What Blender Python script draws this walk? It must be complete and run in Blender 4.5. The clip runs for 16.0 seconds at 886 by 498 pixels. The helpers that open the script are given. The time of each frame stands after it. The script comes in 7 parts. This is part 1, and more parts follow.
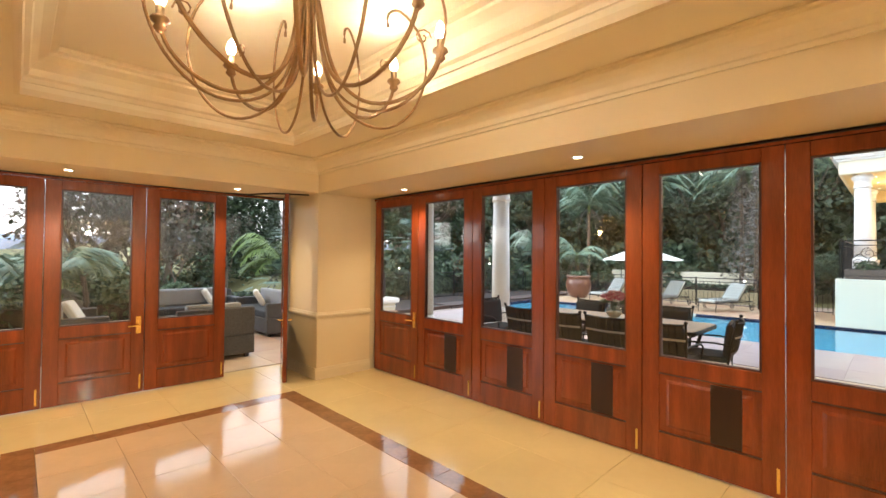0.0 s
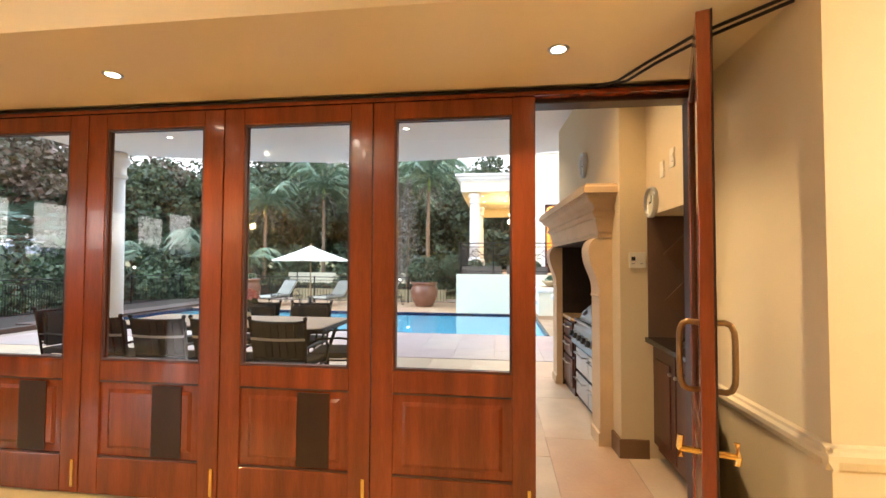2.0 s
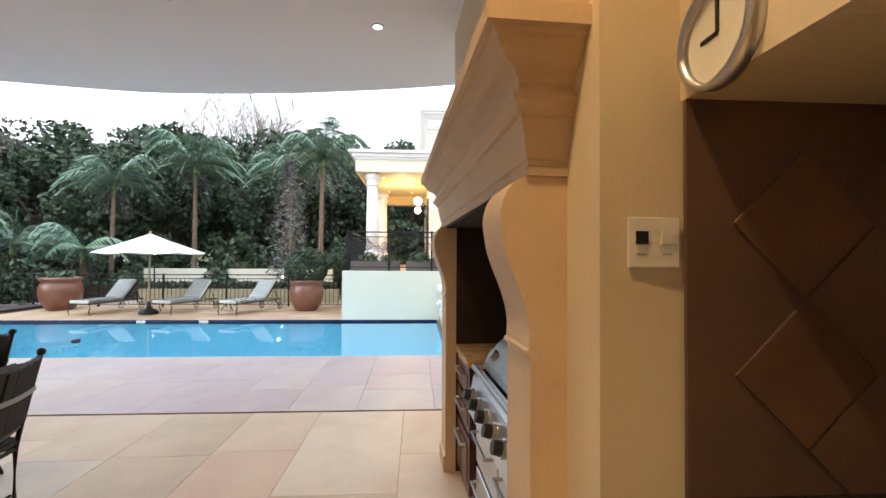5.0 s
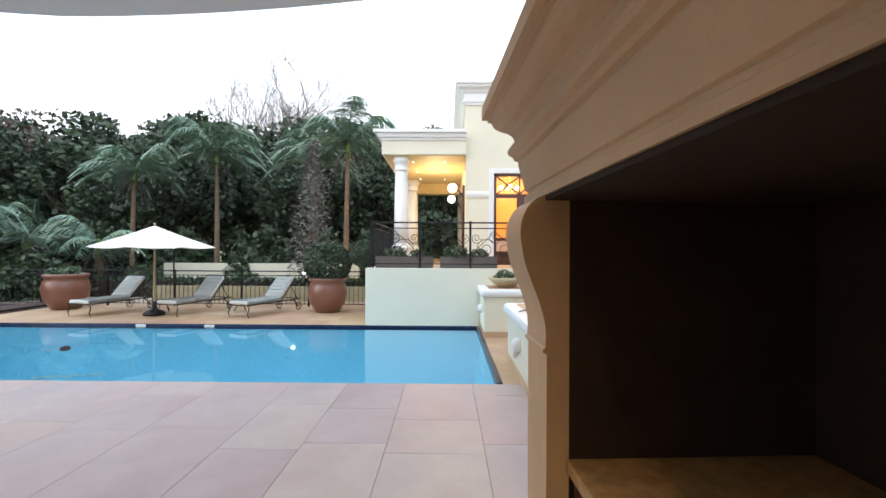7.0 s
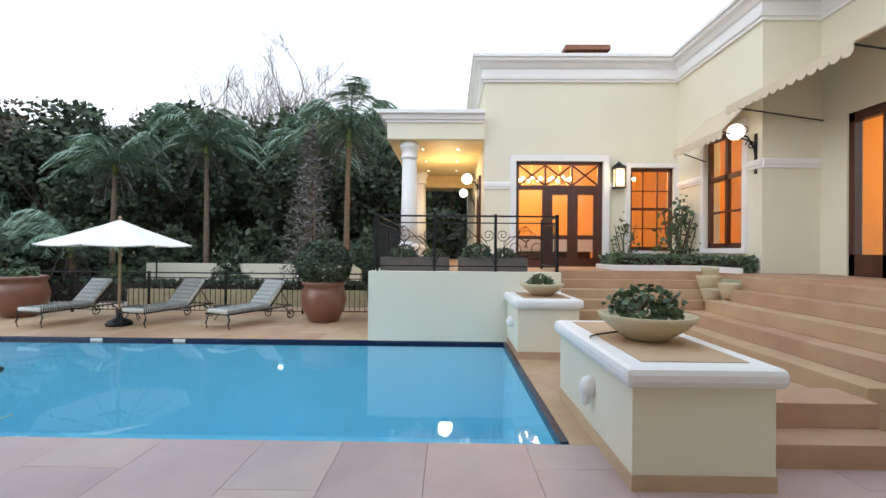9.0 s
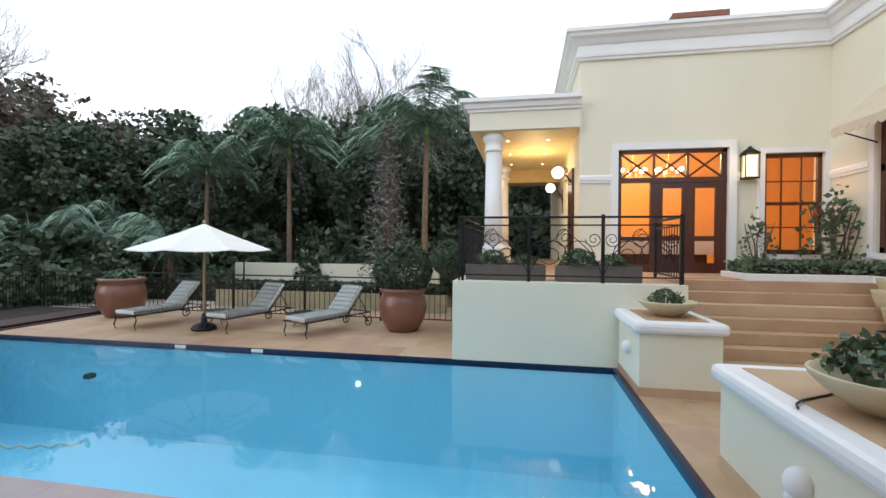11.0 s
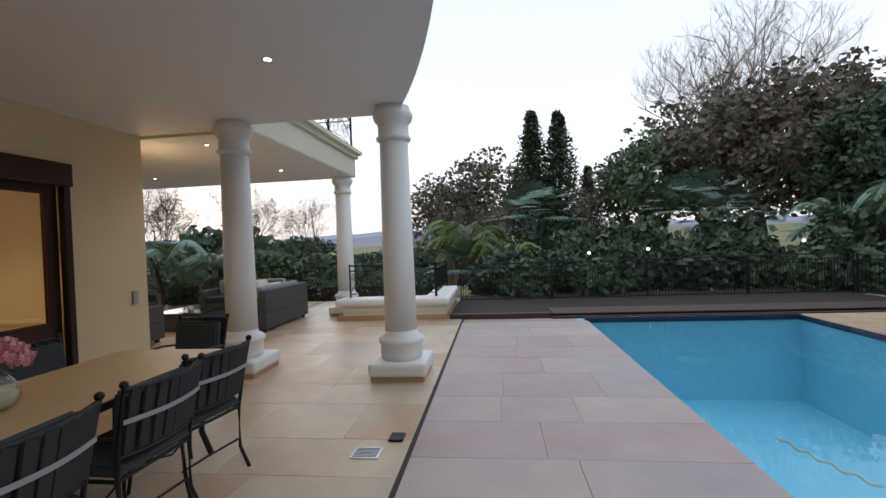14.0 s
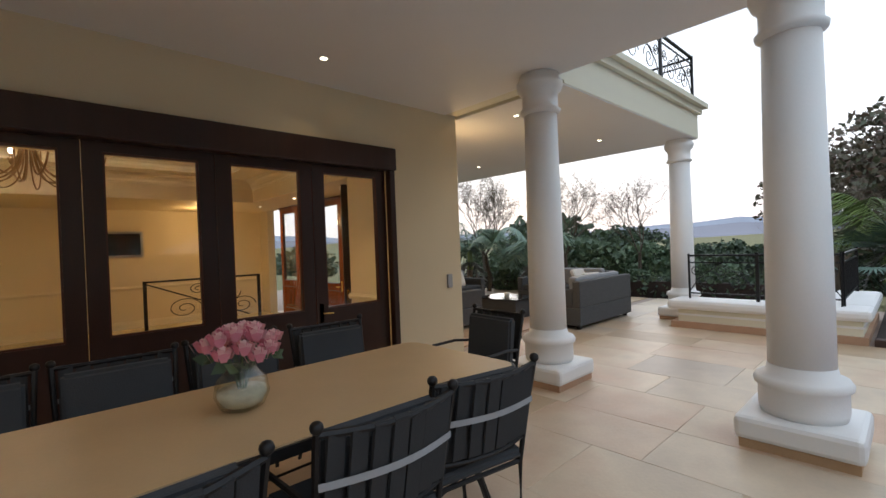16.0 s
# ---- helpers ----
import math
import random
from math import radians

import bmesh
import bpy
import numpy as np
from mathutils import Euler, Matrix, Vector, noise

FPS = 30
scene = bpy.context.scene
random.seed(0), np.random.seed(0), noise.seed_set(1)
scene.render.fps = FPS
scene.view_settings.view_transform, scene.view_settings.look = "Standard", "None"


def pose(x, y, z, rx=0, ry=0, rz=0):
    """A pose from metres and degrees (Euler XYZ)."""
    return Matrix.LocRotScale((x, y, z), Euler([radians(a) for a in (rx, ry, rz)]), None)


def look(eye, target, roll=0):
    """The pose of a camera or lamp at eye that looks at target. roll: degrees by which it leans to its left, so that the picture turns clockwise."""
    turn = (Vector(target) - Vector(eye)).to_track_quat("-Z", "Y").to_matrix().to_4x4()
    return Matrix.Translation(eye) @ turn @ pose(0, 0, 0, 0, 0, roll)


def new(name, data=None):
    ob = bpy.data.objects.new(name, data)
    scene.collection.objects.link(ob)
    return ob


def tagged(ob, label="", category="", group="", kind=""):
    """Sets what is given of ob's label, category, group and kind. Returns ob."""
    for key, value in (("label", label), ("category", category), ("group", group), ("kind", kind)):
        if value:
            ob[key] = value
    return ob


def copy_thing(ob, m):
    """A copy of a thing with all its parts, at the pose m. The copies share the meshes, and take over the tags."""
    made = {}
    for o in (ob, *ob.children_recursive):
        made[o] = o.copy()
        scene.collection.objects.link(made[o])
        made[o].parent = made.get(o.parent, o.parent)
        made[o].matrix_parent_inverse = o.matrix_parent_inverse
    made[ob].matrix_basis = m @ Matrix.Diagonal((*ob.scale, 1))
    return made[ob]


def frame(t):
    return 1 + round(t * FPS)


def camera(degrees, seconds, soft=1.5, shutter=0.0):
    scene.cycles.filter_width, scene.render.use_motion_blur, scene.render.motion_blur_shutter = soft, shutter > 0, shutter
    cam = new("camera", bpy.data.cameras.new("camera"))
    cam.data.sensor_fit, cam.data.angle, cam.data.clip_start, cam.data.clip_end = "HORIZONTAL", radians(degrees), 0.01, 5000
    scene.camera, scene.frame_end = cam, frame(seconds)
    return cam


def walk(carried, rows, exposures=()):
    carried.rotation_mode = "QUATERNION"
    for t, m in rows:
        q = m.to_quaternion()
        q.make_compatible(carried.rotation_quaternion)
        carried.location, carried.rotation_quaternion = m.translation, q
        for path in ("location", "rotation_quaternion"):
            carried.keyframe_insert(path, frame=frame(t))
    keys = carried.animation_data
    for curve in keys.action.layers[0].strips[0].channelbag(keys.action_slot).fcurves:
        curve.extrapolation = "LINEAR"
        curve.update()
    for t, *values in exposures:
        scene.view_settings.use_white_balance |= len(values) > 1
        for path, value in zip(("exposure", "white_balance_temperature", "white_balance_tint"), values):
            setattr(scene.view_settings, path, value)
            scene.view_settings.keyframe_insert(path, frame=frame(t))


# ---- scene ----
cam = camera(90.5, 16.0)
PATH = [
    (0, (-0.227, -1.29, 1.643), (1.164, 0.146, 1.674), 0.5),
    (0.5, (0.021, -1.305, 1.597), (1.613, -0.095, 1.636), 0.1),
    (1, (0.33, -1.356, 1.549), (2.06, -0.353, 1.596), 0.6),
    (1.5, (0.641, -1.394, 1.523), (2.537, -0.759, 1.578), 0.6),
    (2, (0.997, -1.508, 1.466), (2.98, -1.256, 1.534), 0.3),
    (2.3, (1.257, -1.579, 1.447), (3.25, -1.436, 1.539), 0.3),
    (2.5, (1.397, -1.629, 1.457), (3.395, -1.567, 1.523), 0.2),
    (3, (1.796, -1.733, 1.44), (3.793, -1.825, 1.506), 0.0),
    (3.2, (1.973, -1.779, 1.455), (3.968, -1.919, 1.511), 0.3),
    (5.5, (3.954, -2.024, 1.467), (5.952, -2.12, 1.499), 0.4),
    (6, (4.354, -1.996, 1.5), (6.353, -2.045, 1.524), 0.5),
    (6.5, (4.774, -1.976, 1.506), (6.773, -2.005, 1.522), 0.4),
    (7, (5.218, -1.91, 1.516), (7.218, -1.889, 1.525), 0.3),
    (7.5, (5.654, -1.807, 1.532), (7.654, -1.777, 1.534), 0.3),
    (8, (6.042, -1.717, 1.5), (8.042, -1.692, 1.508), 0.4),
    (10.5, (7.595, -1.375, 1.615), (9.594, -1.303, 1.611), 0.9),
    (11, (7.706, -1.269, 1.684), (9.674, -0.909, 1.666), 0.4),
    (11.5, (7.81, -1.245, 1.692), (9.659, -0.482, 1.668), -0.1),
    (12, (8.162, -1.275, 1.563), (9.704, -0.002, 1.553), -0.3),
    (12.5, (8.408, -1.208, 1.527), (9.592, 0.404, 1.511), -0.6),
    (13, (8.427, -0.946, 1.635), (9.253, 0.875, 1.593), -1.2),
    (13.5, (8.558, -0.727, 1.643), (8.894, 1.244, 1.591), -1.9),
    (14, (8.529, -0.519, 1.589), (8.295, 1.467, 1.56), -2.2),
    (14.5, (8.427, -0.222, 1.555), (7.712, 1.646, 1.526), -2.2),
    (15, (8.276, 0.074, 1.525), (7.144, 1.723, 1.505), -2.4),
    (15.5, (8.12, 0.454, 1.496), (6.721, 1.883, 1.483), -2.8),
    (16, (7.913, 0.841, 1.476), (6.45, 2.205, 1.461), -2.2),
]
walk(cam, [(t, look(eye, target, roll)) for t, eye, target, roll in PATH], exposures=[(0.0, 1.2), (1.5, 1.32), (3.0, 1.5), (4.3, 1.2), (5.5, 0.84), (7.0, 0.6), (8.0, 0.42), (9.0, 0.26), (10.5, 0.12), (13.0, 0.0), (14.5, -0.42), (15.1, -0.5), (16.0, -0.02)])


# ---- world, sun and exposure ----
def make_world():
    w = bpy.data.worlds.new("dusk_sky")
    scene.world = w
    w.use_nodes = True
    nt = w.node_tree
    bg = nt.nodes["Background"]
    sky = nt.nodes.new("ShaderNodeTexSky")
    sky.sky_type, sky.sun_disc = "NISHITA", False
    sky.sun_elevation, sky.sun_rotation = radians(9), radians(-35)
    sky.air_density, sky.dust_density = 1.0, 3.0
    # thin high cloud: a pale veil over the clear sky, warmer towards the horizon
    co = nt.nodes.new("ShaderNodeTexCoord")
    sep = nt.nodes.new("ShaderNodeSeparateXYZ")
    nt.links.new(co.outputs["Generated"], sep.inputs[0])
    ramp = nt.nodes.new("ShaderNodeValToRGB")
    e = ramp.color_ramp.elements
    e[0].position, e[0].color = 0.0, (8.6, 8.0, 8.1, 1)
    e[1].position, e[1].color = 0.55, (7.3, 8.5, 10.0, 1)
    m = e.new(0.16)
    m.color = (8.8, 9.1, 9.7, 1)
    nt.links.new(sep.outputs["Z"], ramp.inputs[0])
    cloud = nt.nodes.new("ShaderNodeTexNoise")
    cloud.inputs["Scale"].default_value, cloud.inputs["Detail"].default_value = 2.2, 5
    nt.links.new(co.outputs["Generated"], cloud.inputs["Vector"])
    veil = nt.nodes.new("ShaderNodeMapRange")
    veil.inputs["To Min"].default_value, veil.inputs["To Max"].default_value = 0.94, 1.0
    nt.links.new(cloud.outputs["Fac"], veil.inputs["Value"])
    mix = nt.nodes.new("ShaderNodeMix")
    mix.data_type = "RGBA"
    nt.links.new(veil.outputs["Result"], mix.inputs["Factor"])
    nt.links.new(sky.outputs["Color"], mix.inputs["A"])
    nt.links.new(ramp.outputs["Color"], mix.inputs["B"])
    nt.links.new(mix.outputs["Result"], bg.inputs["Color"])
    bg.inputs["Strength"].default_value = 0.15


make_world()
sun_data = bpy.data.lights.new("sun", "SUN")
sun_data.energy, sun_data.angle, sun_data.color = 0.6, radians(40), (1.0, 0.95, 0.92)
sun = new("sun", sun_data)
sun.matrix_world = look((0, 0, 30), (14, -20, 24))


def lamp(name, kind, at, watts, colour=(1.0, 0.86, 0.64), radius=0.05, aim=None, spread=120, blend=0.6):
    d = bpy.data.lights.new(name, kind)
    d.energy, d.color = watts, colour
    d.shadow_soft_size = radius
    if kind == "SPOT":
        d.spot_size, d.spot_blend = radians(spread), blend
    ob = new(name, d)
    ob.matrix_world = look(at, aim or (at[0] + 0.001, at[1], at[2] - 1))
    return ob


# ---- materials ----
MATS = {}


def mat(name, base, rough=0.6, metal=0.0, var=0.12, scale=3.0, bump=0.1, grain=60.0, coat=0.0, island=0.0, obj=0.0, emit=None, power=0.0, stretch=(1, 1, 1)):
    """A procedural surface: colour that varies at two scales, with a fine relief."""
    m = bpy.data.materials.new(name)
    m.use_nodes = True
    nt = m.node_tree
    p = nt.nodes["Principled BSDF"]
    p.inputs["Roughness"].default_value, p.inputs["Metallic"].default_value = rough, metal
    p.inputs["Coat Weight"].default_value = coat
    co = nt.nodes.new("ShaderNodeTexCoord")
    mp = nt.nodes.new("ShaderNodeMapping")
    mp.inputs["Scale"].default_value = stretch
    nt.links.new(co.outputs["Object"], mp.inputs["Vector"])
    big = nt.nodes.new("ShaderNodeTexNoise")
    big.inputs["Scale"].default_value, big.inputs["Detail"].default_value = scale, 4
    fine = nt.nodes.new("ShaderNodeTexNoise")
    fine.inputs["Scale"].default_value, fine.inputs["Detail"].default_value = grain, 3
    for n in (big, fine):
        nt.links.new(mp.outputs["Vector"], n.inputs["Vector"])
    add = nt.nodes.new("ShaderNodeMath")
    add.operation = "MULTIPLY_ADD"
    add.inputs[1].default_value = 0.4
    nt.links.new(fine.outputs["Fac"], add.inputs[0])
    nt.links.new(big.outputs["Fac"], add.inputs[2])
    last = add.outputs[0]
    if island or obj:
        src = nt.nodes.new("ShaderNodeNewGeometry" if island else "ShaderNodeObjectInfo")
        k = nt.nodes.new("ShaderNodeMath")
        k.operation = "MULTIPLY_ADD"
        k.inputs[1].default_value = island or obj
        nt.links.new(src.outputs["Random Per Island" if island else "Random"], k.inputs[0])
        nt.links.new(last, k.inputs[2])
        sub = nt.nodes.new("ShaderNodeMath")
        sub.operation = "SUBTRACT"
        sub.inputs[1].default_value = 0.5 * (island or obj)
        nt.links.new(k.outputs[0], sub.inputs[0])
        last = sub.outputs[0]
    mr = nt.nodes.new("ShaderNodeMapRange")
    mr.inputs["From Min"].default_value, mr.inputs["From Max"].default_value = 0.3, 1.1
    mr.inputs["To Min"].default_value, mr.inputs["To Max"].default_value = 1 - var, 1 + var
    mr.clamp = False
    nt.links.new(last, mr.inputs["Value"])
    vm = nt.nodes.new("ShaderNodeVectorMath")
    vm.operation = "SCALE"
    vm.inputs[0].default_value = base
    nt.links.new(mr.outputs["Result"], vm.inputs["Scale"])
    nt.links.new(vm.outputs["Vector"], p.inputs["Base Color"])
    if bump:
        b = nt.nodes.new("ShaderNodeBump")
        b.inputs["Strength"].default_value, b.inputs["Distance"].default_value = bump, 0.01
        nt.links.new(fine.outputs["Fac"], b.inputs["Height"])
        nt.links.new(b.outputs["Normal"], p.inputs["Normal"])
    if emit:
        p.inputs["Emission Color"].default_value = (*emit, 1)
        p.inputs["Emission Strength"].default_value = power
    MATS[name] = m
    return m


def ramp_mat(name, colours, rough, scale, bump=0.15, grain=40.0, by="obj", coat=0.0, spread=0.55, stretch=(1, 1, 1)):
    """Stone or leaf whose pieces differ in colour: a ramp over a random value and a noise."""
    m = mat(name, (0.5, 0.5, 0.5), rough, bump=bump, grain=grain, coat=coat, stretch=stretch)
    nt = m.node_tree
    p = nt.nodes["Principled BSDF"]
    co = nt.nodes["Texture Coordinate"]
    src = nt.nodes.new("ShaderNodeObjectInfo" if by == "obj" else "ShaderNodeNewGeometry")
    n = nt.nodes.new("ShaderNodeTexNoise")
    n.noise_dimensions = "4D"
    n.inputs["Scale"].default_value, n.inputs["Detail"].default_value = scale, 6
    rnd = src.outputs["Random" if by == "obj" else "Random Per Island"]
    k = nt.nodes.new("ShaderNodeMath")
    k.operation = "MULTIPLY"
    k.inputs[1].default_value = 37.0
    nt.links.new(rnd, k.inputs[0])
    nt.links.new(k.outputs[0], n.inputs["W"])
    nt.links.new(co.outputs["Object"], n.inputs["Vector"])
    mix = nt.nodes.new("ShaderNodeMix")
    mix.inputs["Factor"].default_value = spread
    nt.links.new(n.outputs["Fac"], mix.inputs["A"])
    nt.links.new(rnd, mix.inputs["B"])
    r = nt.nodes.new("ShaderNodeValToRGB")
    el = r.color_ramp.elements
    el[0].color, el[1].color = (*colours[0], 1), (*colours[-1], 1)
    el[0].position, el[1].position = 0.2, 0.8
    for i, c in enumerate(colours[1:-1]):
        el.new(0.2 + 0.6 * (i + 1) / (len(colours) - 1)).color = (*c, 1)
    nt.links.new(mix.outputs["Result"], r.inputs["Fac"])
    vm = nt.nodes["Vector Math"]
    nt.links.new(r.outputs["Color"], vm.inputs[0])
    return m


def clear(name, tint, ior=1.45, rough=0.0, ripple=0.0, scale=3.0):
    """Thin glass or water: lets light through with a tint, mirrors by Fresnel."""
    m = bpy.data.materials.new(name)
    m.use_nodes = True
    nt = m.node_tree
    nt.nodes.remove(nt.nodes["Principled BSDF"])
    out = nt.nodes["Material Output"]
    t = nt.nodes.new("ShaderNodeBsdfTransparent")
    t.inputs["Color"].default_value = (*tint, 1)
    g = nt.nodes.new("ShaderNodeBsdfGlossy")
    g.inputs["Roughness"].default_value = rough
    lw = nt.nodes.new("ShaderNodeLayerWeight")
    lw.inputs["Blend"].default_value = 0.5
    pw = nt.nodes.new("ShaderNodeMath")
    pw.operation, pw.inputs[1].default_value = "POWER", 5.0
    nt.links.new(lw.outputs["Facing"], pw.inputs[0])
    f0 = ((ior - 1) / (ior + 1)) ** 2
    f = nt.nodes.new("ShaderNodeMath")
    f.operation, f.inputs[1].default_value, f.inputs[2].default_value = "MULTIPLY_ADD", 1 - f0, f0
    nt.links.new(pw.outputs[0], f.inputs[0])
    mx = nt.nodes.new("ShaderNodeMixShader")
    nt.links.new(f.outputs[0], mx.inputs[0])
    nt.links.new(t.outputs[0], mx.inputs[1])
    nt.links.new(g.outputs[0], mx.inputs[2])
    nt.links.new(mx.outputs[0], out.inputs["Surface"])
    if ripple:
        n = nt.nodes.new("ShaderNodeTexNoise")
        n.inputs["Scale"].default_value, n.inputs["Detail"].default_value = scale, 3
        co = nt.nodes.new("ShaderNodeTexCoord")
        nt.links.new(co.outputs["Object"], n.inputs["Vector"])
        b = nt.nodes.new("ShaderNodeBump")
        b.inputs["Strength"].default_value, b.inputs["Distance"].default_value = ripple, 0.02
        nt.links.new(n.outputs["Fac"], b.inputs["Height"])
        nt.links.new(b.outputs["Normal"], g.inputs["Normal"])
        nt.links.new(b.outputs["Normal"], lw.inputs["Normal"])
    MATS[name] = m
    return m


wall_in = mat("yellow_wall_paint", (0.79, 0.65, 0.43), 0.55, var=0.05, scale=1.2, bump=0.06, grain=140)
ceil_in = mat("cream_ceiling_paint", (0.86, 0.76, 0.58), 0.6, var=0.04, scale=1.0, bump=0.04, grain=140)
trim_cream = mat("cream_gloss_trim", (0.80, 0.68, 0.48), 0.4, var=0.05, bump=0.04)
wall_out = mat("pale_cream_plaster", (0.74, 0.70, 0.56), 0.75, var=0.06, scale=0.8, bump=0.15, grain=90)
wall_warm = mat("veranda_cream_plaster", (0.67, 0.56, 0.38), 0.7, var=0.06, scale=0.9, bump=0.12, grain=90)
white = mat("white_exterior_paint", (0.80, 0.79, 0.78), 0.5, var=0.04, scale=2.0, bump=0.08, grain=70)
ceil_out = mat("white_veranda_ceiling", (0.82, 0.80, 0.78), 0.7, var=0.03, scale=0.7, bump=0.05)
mahog = mat("polished_mahogany", (0.215, 0.041, 0.012), 0.2, var=0.5, scale=2.0, grain=22, bump=0.05, coat=0.35, stretch=(6, 6, 0.6))
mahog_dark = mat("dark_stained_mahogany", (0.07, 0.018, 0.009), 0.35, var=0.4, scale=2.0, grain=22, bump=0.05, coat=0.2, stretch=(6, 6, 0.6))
tile_cream = mat("polished_cream_tile", (0.74, 0.60, 0.34), 0.16, var=0.06, scale=2.5, bump=0.01, grain=15, obj=0.15)
tile_pink = mat("polished_pink_marble", (0.70, 0.52, 0.36), 0.10, var=0.08, scale=2.5, bump=0.01, grain=15, obj=0.2)
tile_brown = mat("polished_brown_marble", (0.30, 0.15, 0.07), 0.09, var=0.35, scale=6, bump=0.01, grain=25)
grout = mat("pale_grout", (0.45, 0.34, 0.2), 0.7, bump=0.2)
sand_ver = ramp_mat("beige_sandstone", [(0.42, 0.30, 0.19), (0.56, 0.42, 0.28), (0.52, 0.33, 0.22), (0.62, 0.50, 0.36), (0.45, 0.36, 0.28)], 0.42, 1.3)
sand_deck = ramp_mat("pink_sandstone", [(0.40, 0.295, 0.29), (0.46, 0.36, 0.35), (0.44, 0.315, 0.30), (0.49, 0.40, 0.36), (0.41, 0.335, 0.335), (0.47, 0.355, 0.31)], 0.42, 1.1)
sand_warm = ramp_mat("tan_sandstone", [(0.40, 0.24, 0.13), (0.52, 0.36, 0.22), (0.44, 0.26, 0.17), (0.56, 0.42, 0.27)], 0.6, 1.5)
joint = mat("brown_paving_joint", (0.40, 0.31, 0.26), 0.9, bump=0.3)
mantel_stone = mat("carved_sandstone", (0.62, 0.46, 0.30), 0.75, var=0.14, scale=3.5, bump=0.10, grain=110)
hearth_black = mat("sooty_brick_lining", (0.035, 0.022, 0.016), 0.9, var=0.4, scale=5, bump=0.3)
tile_rust = ramp_mat("rust_slate_tile", [(0.10, 0.05, 0.03), (0.17, 0.09, 0.05), (0.12, 0.07, 0.05)], 0.5, 5)
granite = mat("black_granite", (0.02, 0.018, 0.016), 0.12, var=0.5, scale=30, bump=0.0)
granite_tan = mat("tan_granite", (0.45, 0.28, 0.13), 0.25, var=0.4, scale=18, bump=0.0)
steel = mat("brushed_steel", (0.55, 0.56, 0.58), 0.28, 1.0, var=0.1, bump=0.03)
bronze = mat("dark_bronze", (0.22, 0.09, 0.04), 0.35, 0.8, var=0.2, bump=0.02)
brass = mat("polished_brass", (0.85, 0.55, 0.18), 0.22, 1.0, var=0.1, bump=0.02)
bronze = mat("antique_bronze_iron", (0.30, 0.18, 0.085), 0.4, 0.8, var=0.3, scale=9, bump=0.1)
iron = mat("black_wrought_iron", (0.014, 0.014, 0.016), 0.45, 0.4, var=0.3, bump=0.1)
rubber = mat("black_plastic", (0.012, 0.012, 0.013), 0.5, var=0.2)
plastic = mat("white_plastic", (0.72, 0.69, 0.6), 0.4, var=0.04)
pool_paint = mat("blue_pool_plaster", (0.33, 0.66, 0.79), 0.7, var=0.08, scale=0.6, bump=0.02)
pool_tile = mat("navy_mosaic_tile", (0.010, 0.018, 0.055), 0.2, var=0.5, scale=30, bump=0.05)
canvas = mat("off_white_canvas", (0.82, 0.79, 0.73), 0.9, var=0.04, scale=3, bump=0.15, grain=200)
awning_cloth = mat("cream_awning_canvas", (0.62, 0.52, 0.38), 0.9, var=0.08, bump=0.1, grain=200)
cush_pale = mat("pale_sage_cushion", (0.62, 0.64, 0.60), 0.95, var=0.07, bump=0.2, grain=150)
cush_dark = mat("charcoal_cushion", (0.045, 0.05, 0.058), 0.9, var=0.15, bump=0.2, grain=150)
cush_olive = mat("charcoal_sling_fabric", (0.028, 0.03, 0.034), 0.85, var=0.2, bump=0.2, grain=160)
strap = mat("grey_cushion_tie", (0.32, 0.33, 0.35), 0.9, var=0.1)
wicker = mat("grey_wicker", (0.075, 0.075, 0.078), 0.8, var=0.4, scale=40, bump=0.6, grain=90)
table_top = mat("tan_stone_tabletop", (0.52, 0.36, 0.20), 0.4, var=0.08, scale=4, bump=0.05)
clay = mat("glazed_terracotta", (0.20, 0.085, 0.055), 0.32, var=0.18, scale=3, bump=0.05, coat=0.2)
stone_bowl = mat("cast_stone_bowl", (0.55, 0.46, 0.30), 0.8, var=0.15, scale=5, bump=0.3)
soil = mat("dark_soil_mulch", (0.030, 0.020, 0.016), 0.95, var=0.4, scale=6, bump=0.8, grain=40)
lawn = mat("dry_winter_lawn", (0.16, 0.15, 0.06), 0.95, var=0.35, scale=0.5, bump=0.8, grain=25)
deck_wood = mat("dark_decking_timber", (0.055, 0.028, 0.02), 0.6, var=0.3, scale=3, grain=20, stretch=(0.6, 6, 6))
slate = mat("dark_roof_slate", (0.035, 0.028, 0.03), 0.7, var=0.3, scale=8)
brick_red = mat("chimney_brick", (0.30, 0.13, 0.08), 0.8, var=0.25, scale=10, bump=0.3)
bark = mat("grey_brown_bark", (0.10, 0.075, 0.055), 0.95, var=0.35, scale=6, bump=0.7, grain=30)
bark_pale = mat("pale_grey_bark", (0.20, 0.16, 0.14), 0.95, var=0.3, scale=6, bump=0.6, grain=30)
palm_bark = mat("ringed_palm_trunk", (0.20, 0.14, 0.10), 0.9, var=0.4, scale=4, bump=0.6, grain=25, stretch=(1, 1, 6))
bulb_glow = mat("lit_bulb", (1, 1, 1), 0.3, emit=(1.0, 0.82, 0.55), power=14.0, bump=0)
globe_glow = mat("lit_opal_globe", (1, 1, 1), 0.3, emit=(1.0, 0.93, 0.8), power=2.2, bump=0)
spot_glow = mat("lit_downlight_lens", (1, 1, 1), 0.3, emit=(1.0, 0.86, 0.62), power=9.0, bump=0)
black_glass = mat("dark_screen_glass", (0.015, 0.015, 0.017), 0.08, bump=0)
picture = mat("faded_print", (0.25, 0.2, 0.14), 0.4, var=0.5, scale=8)
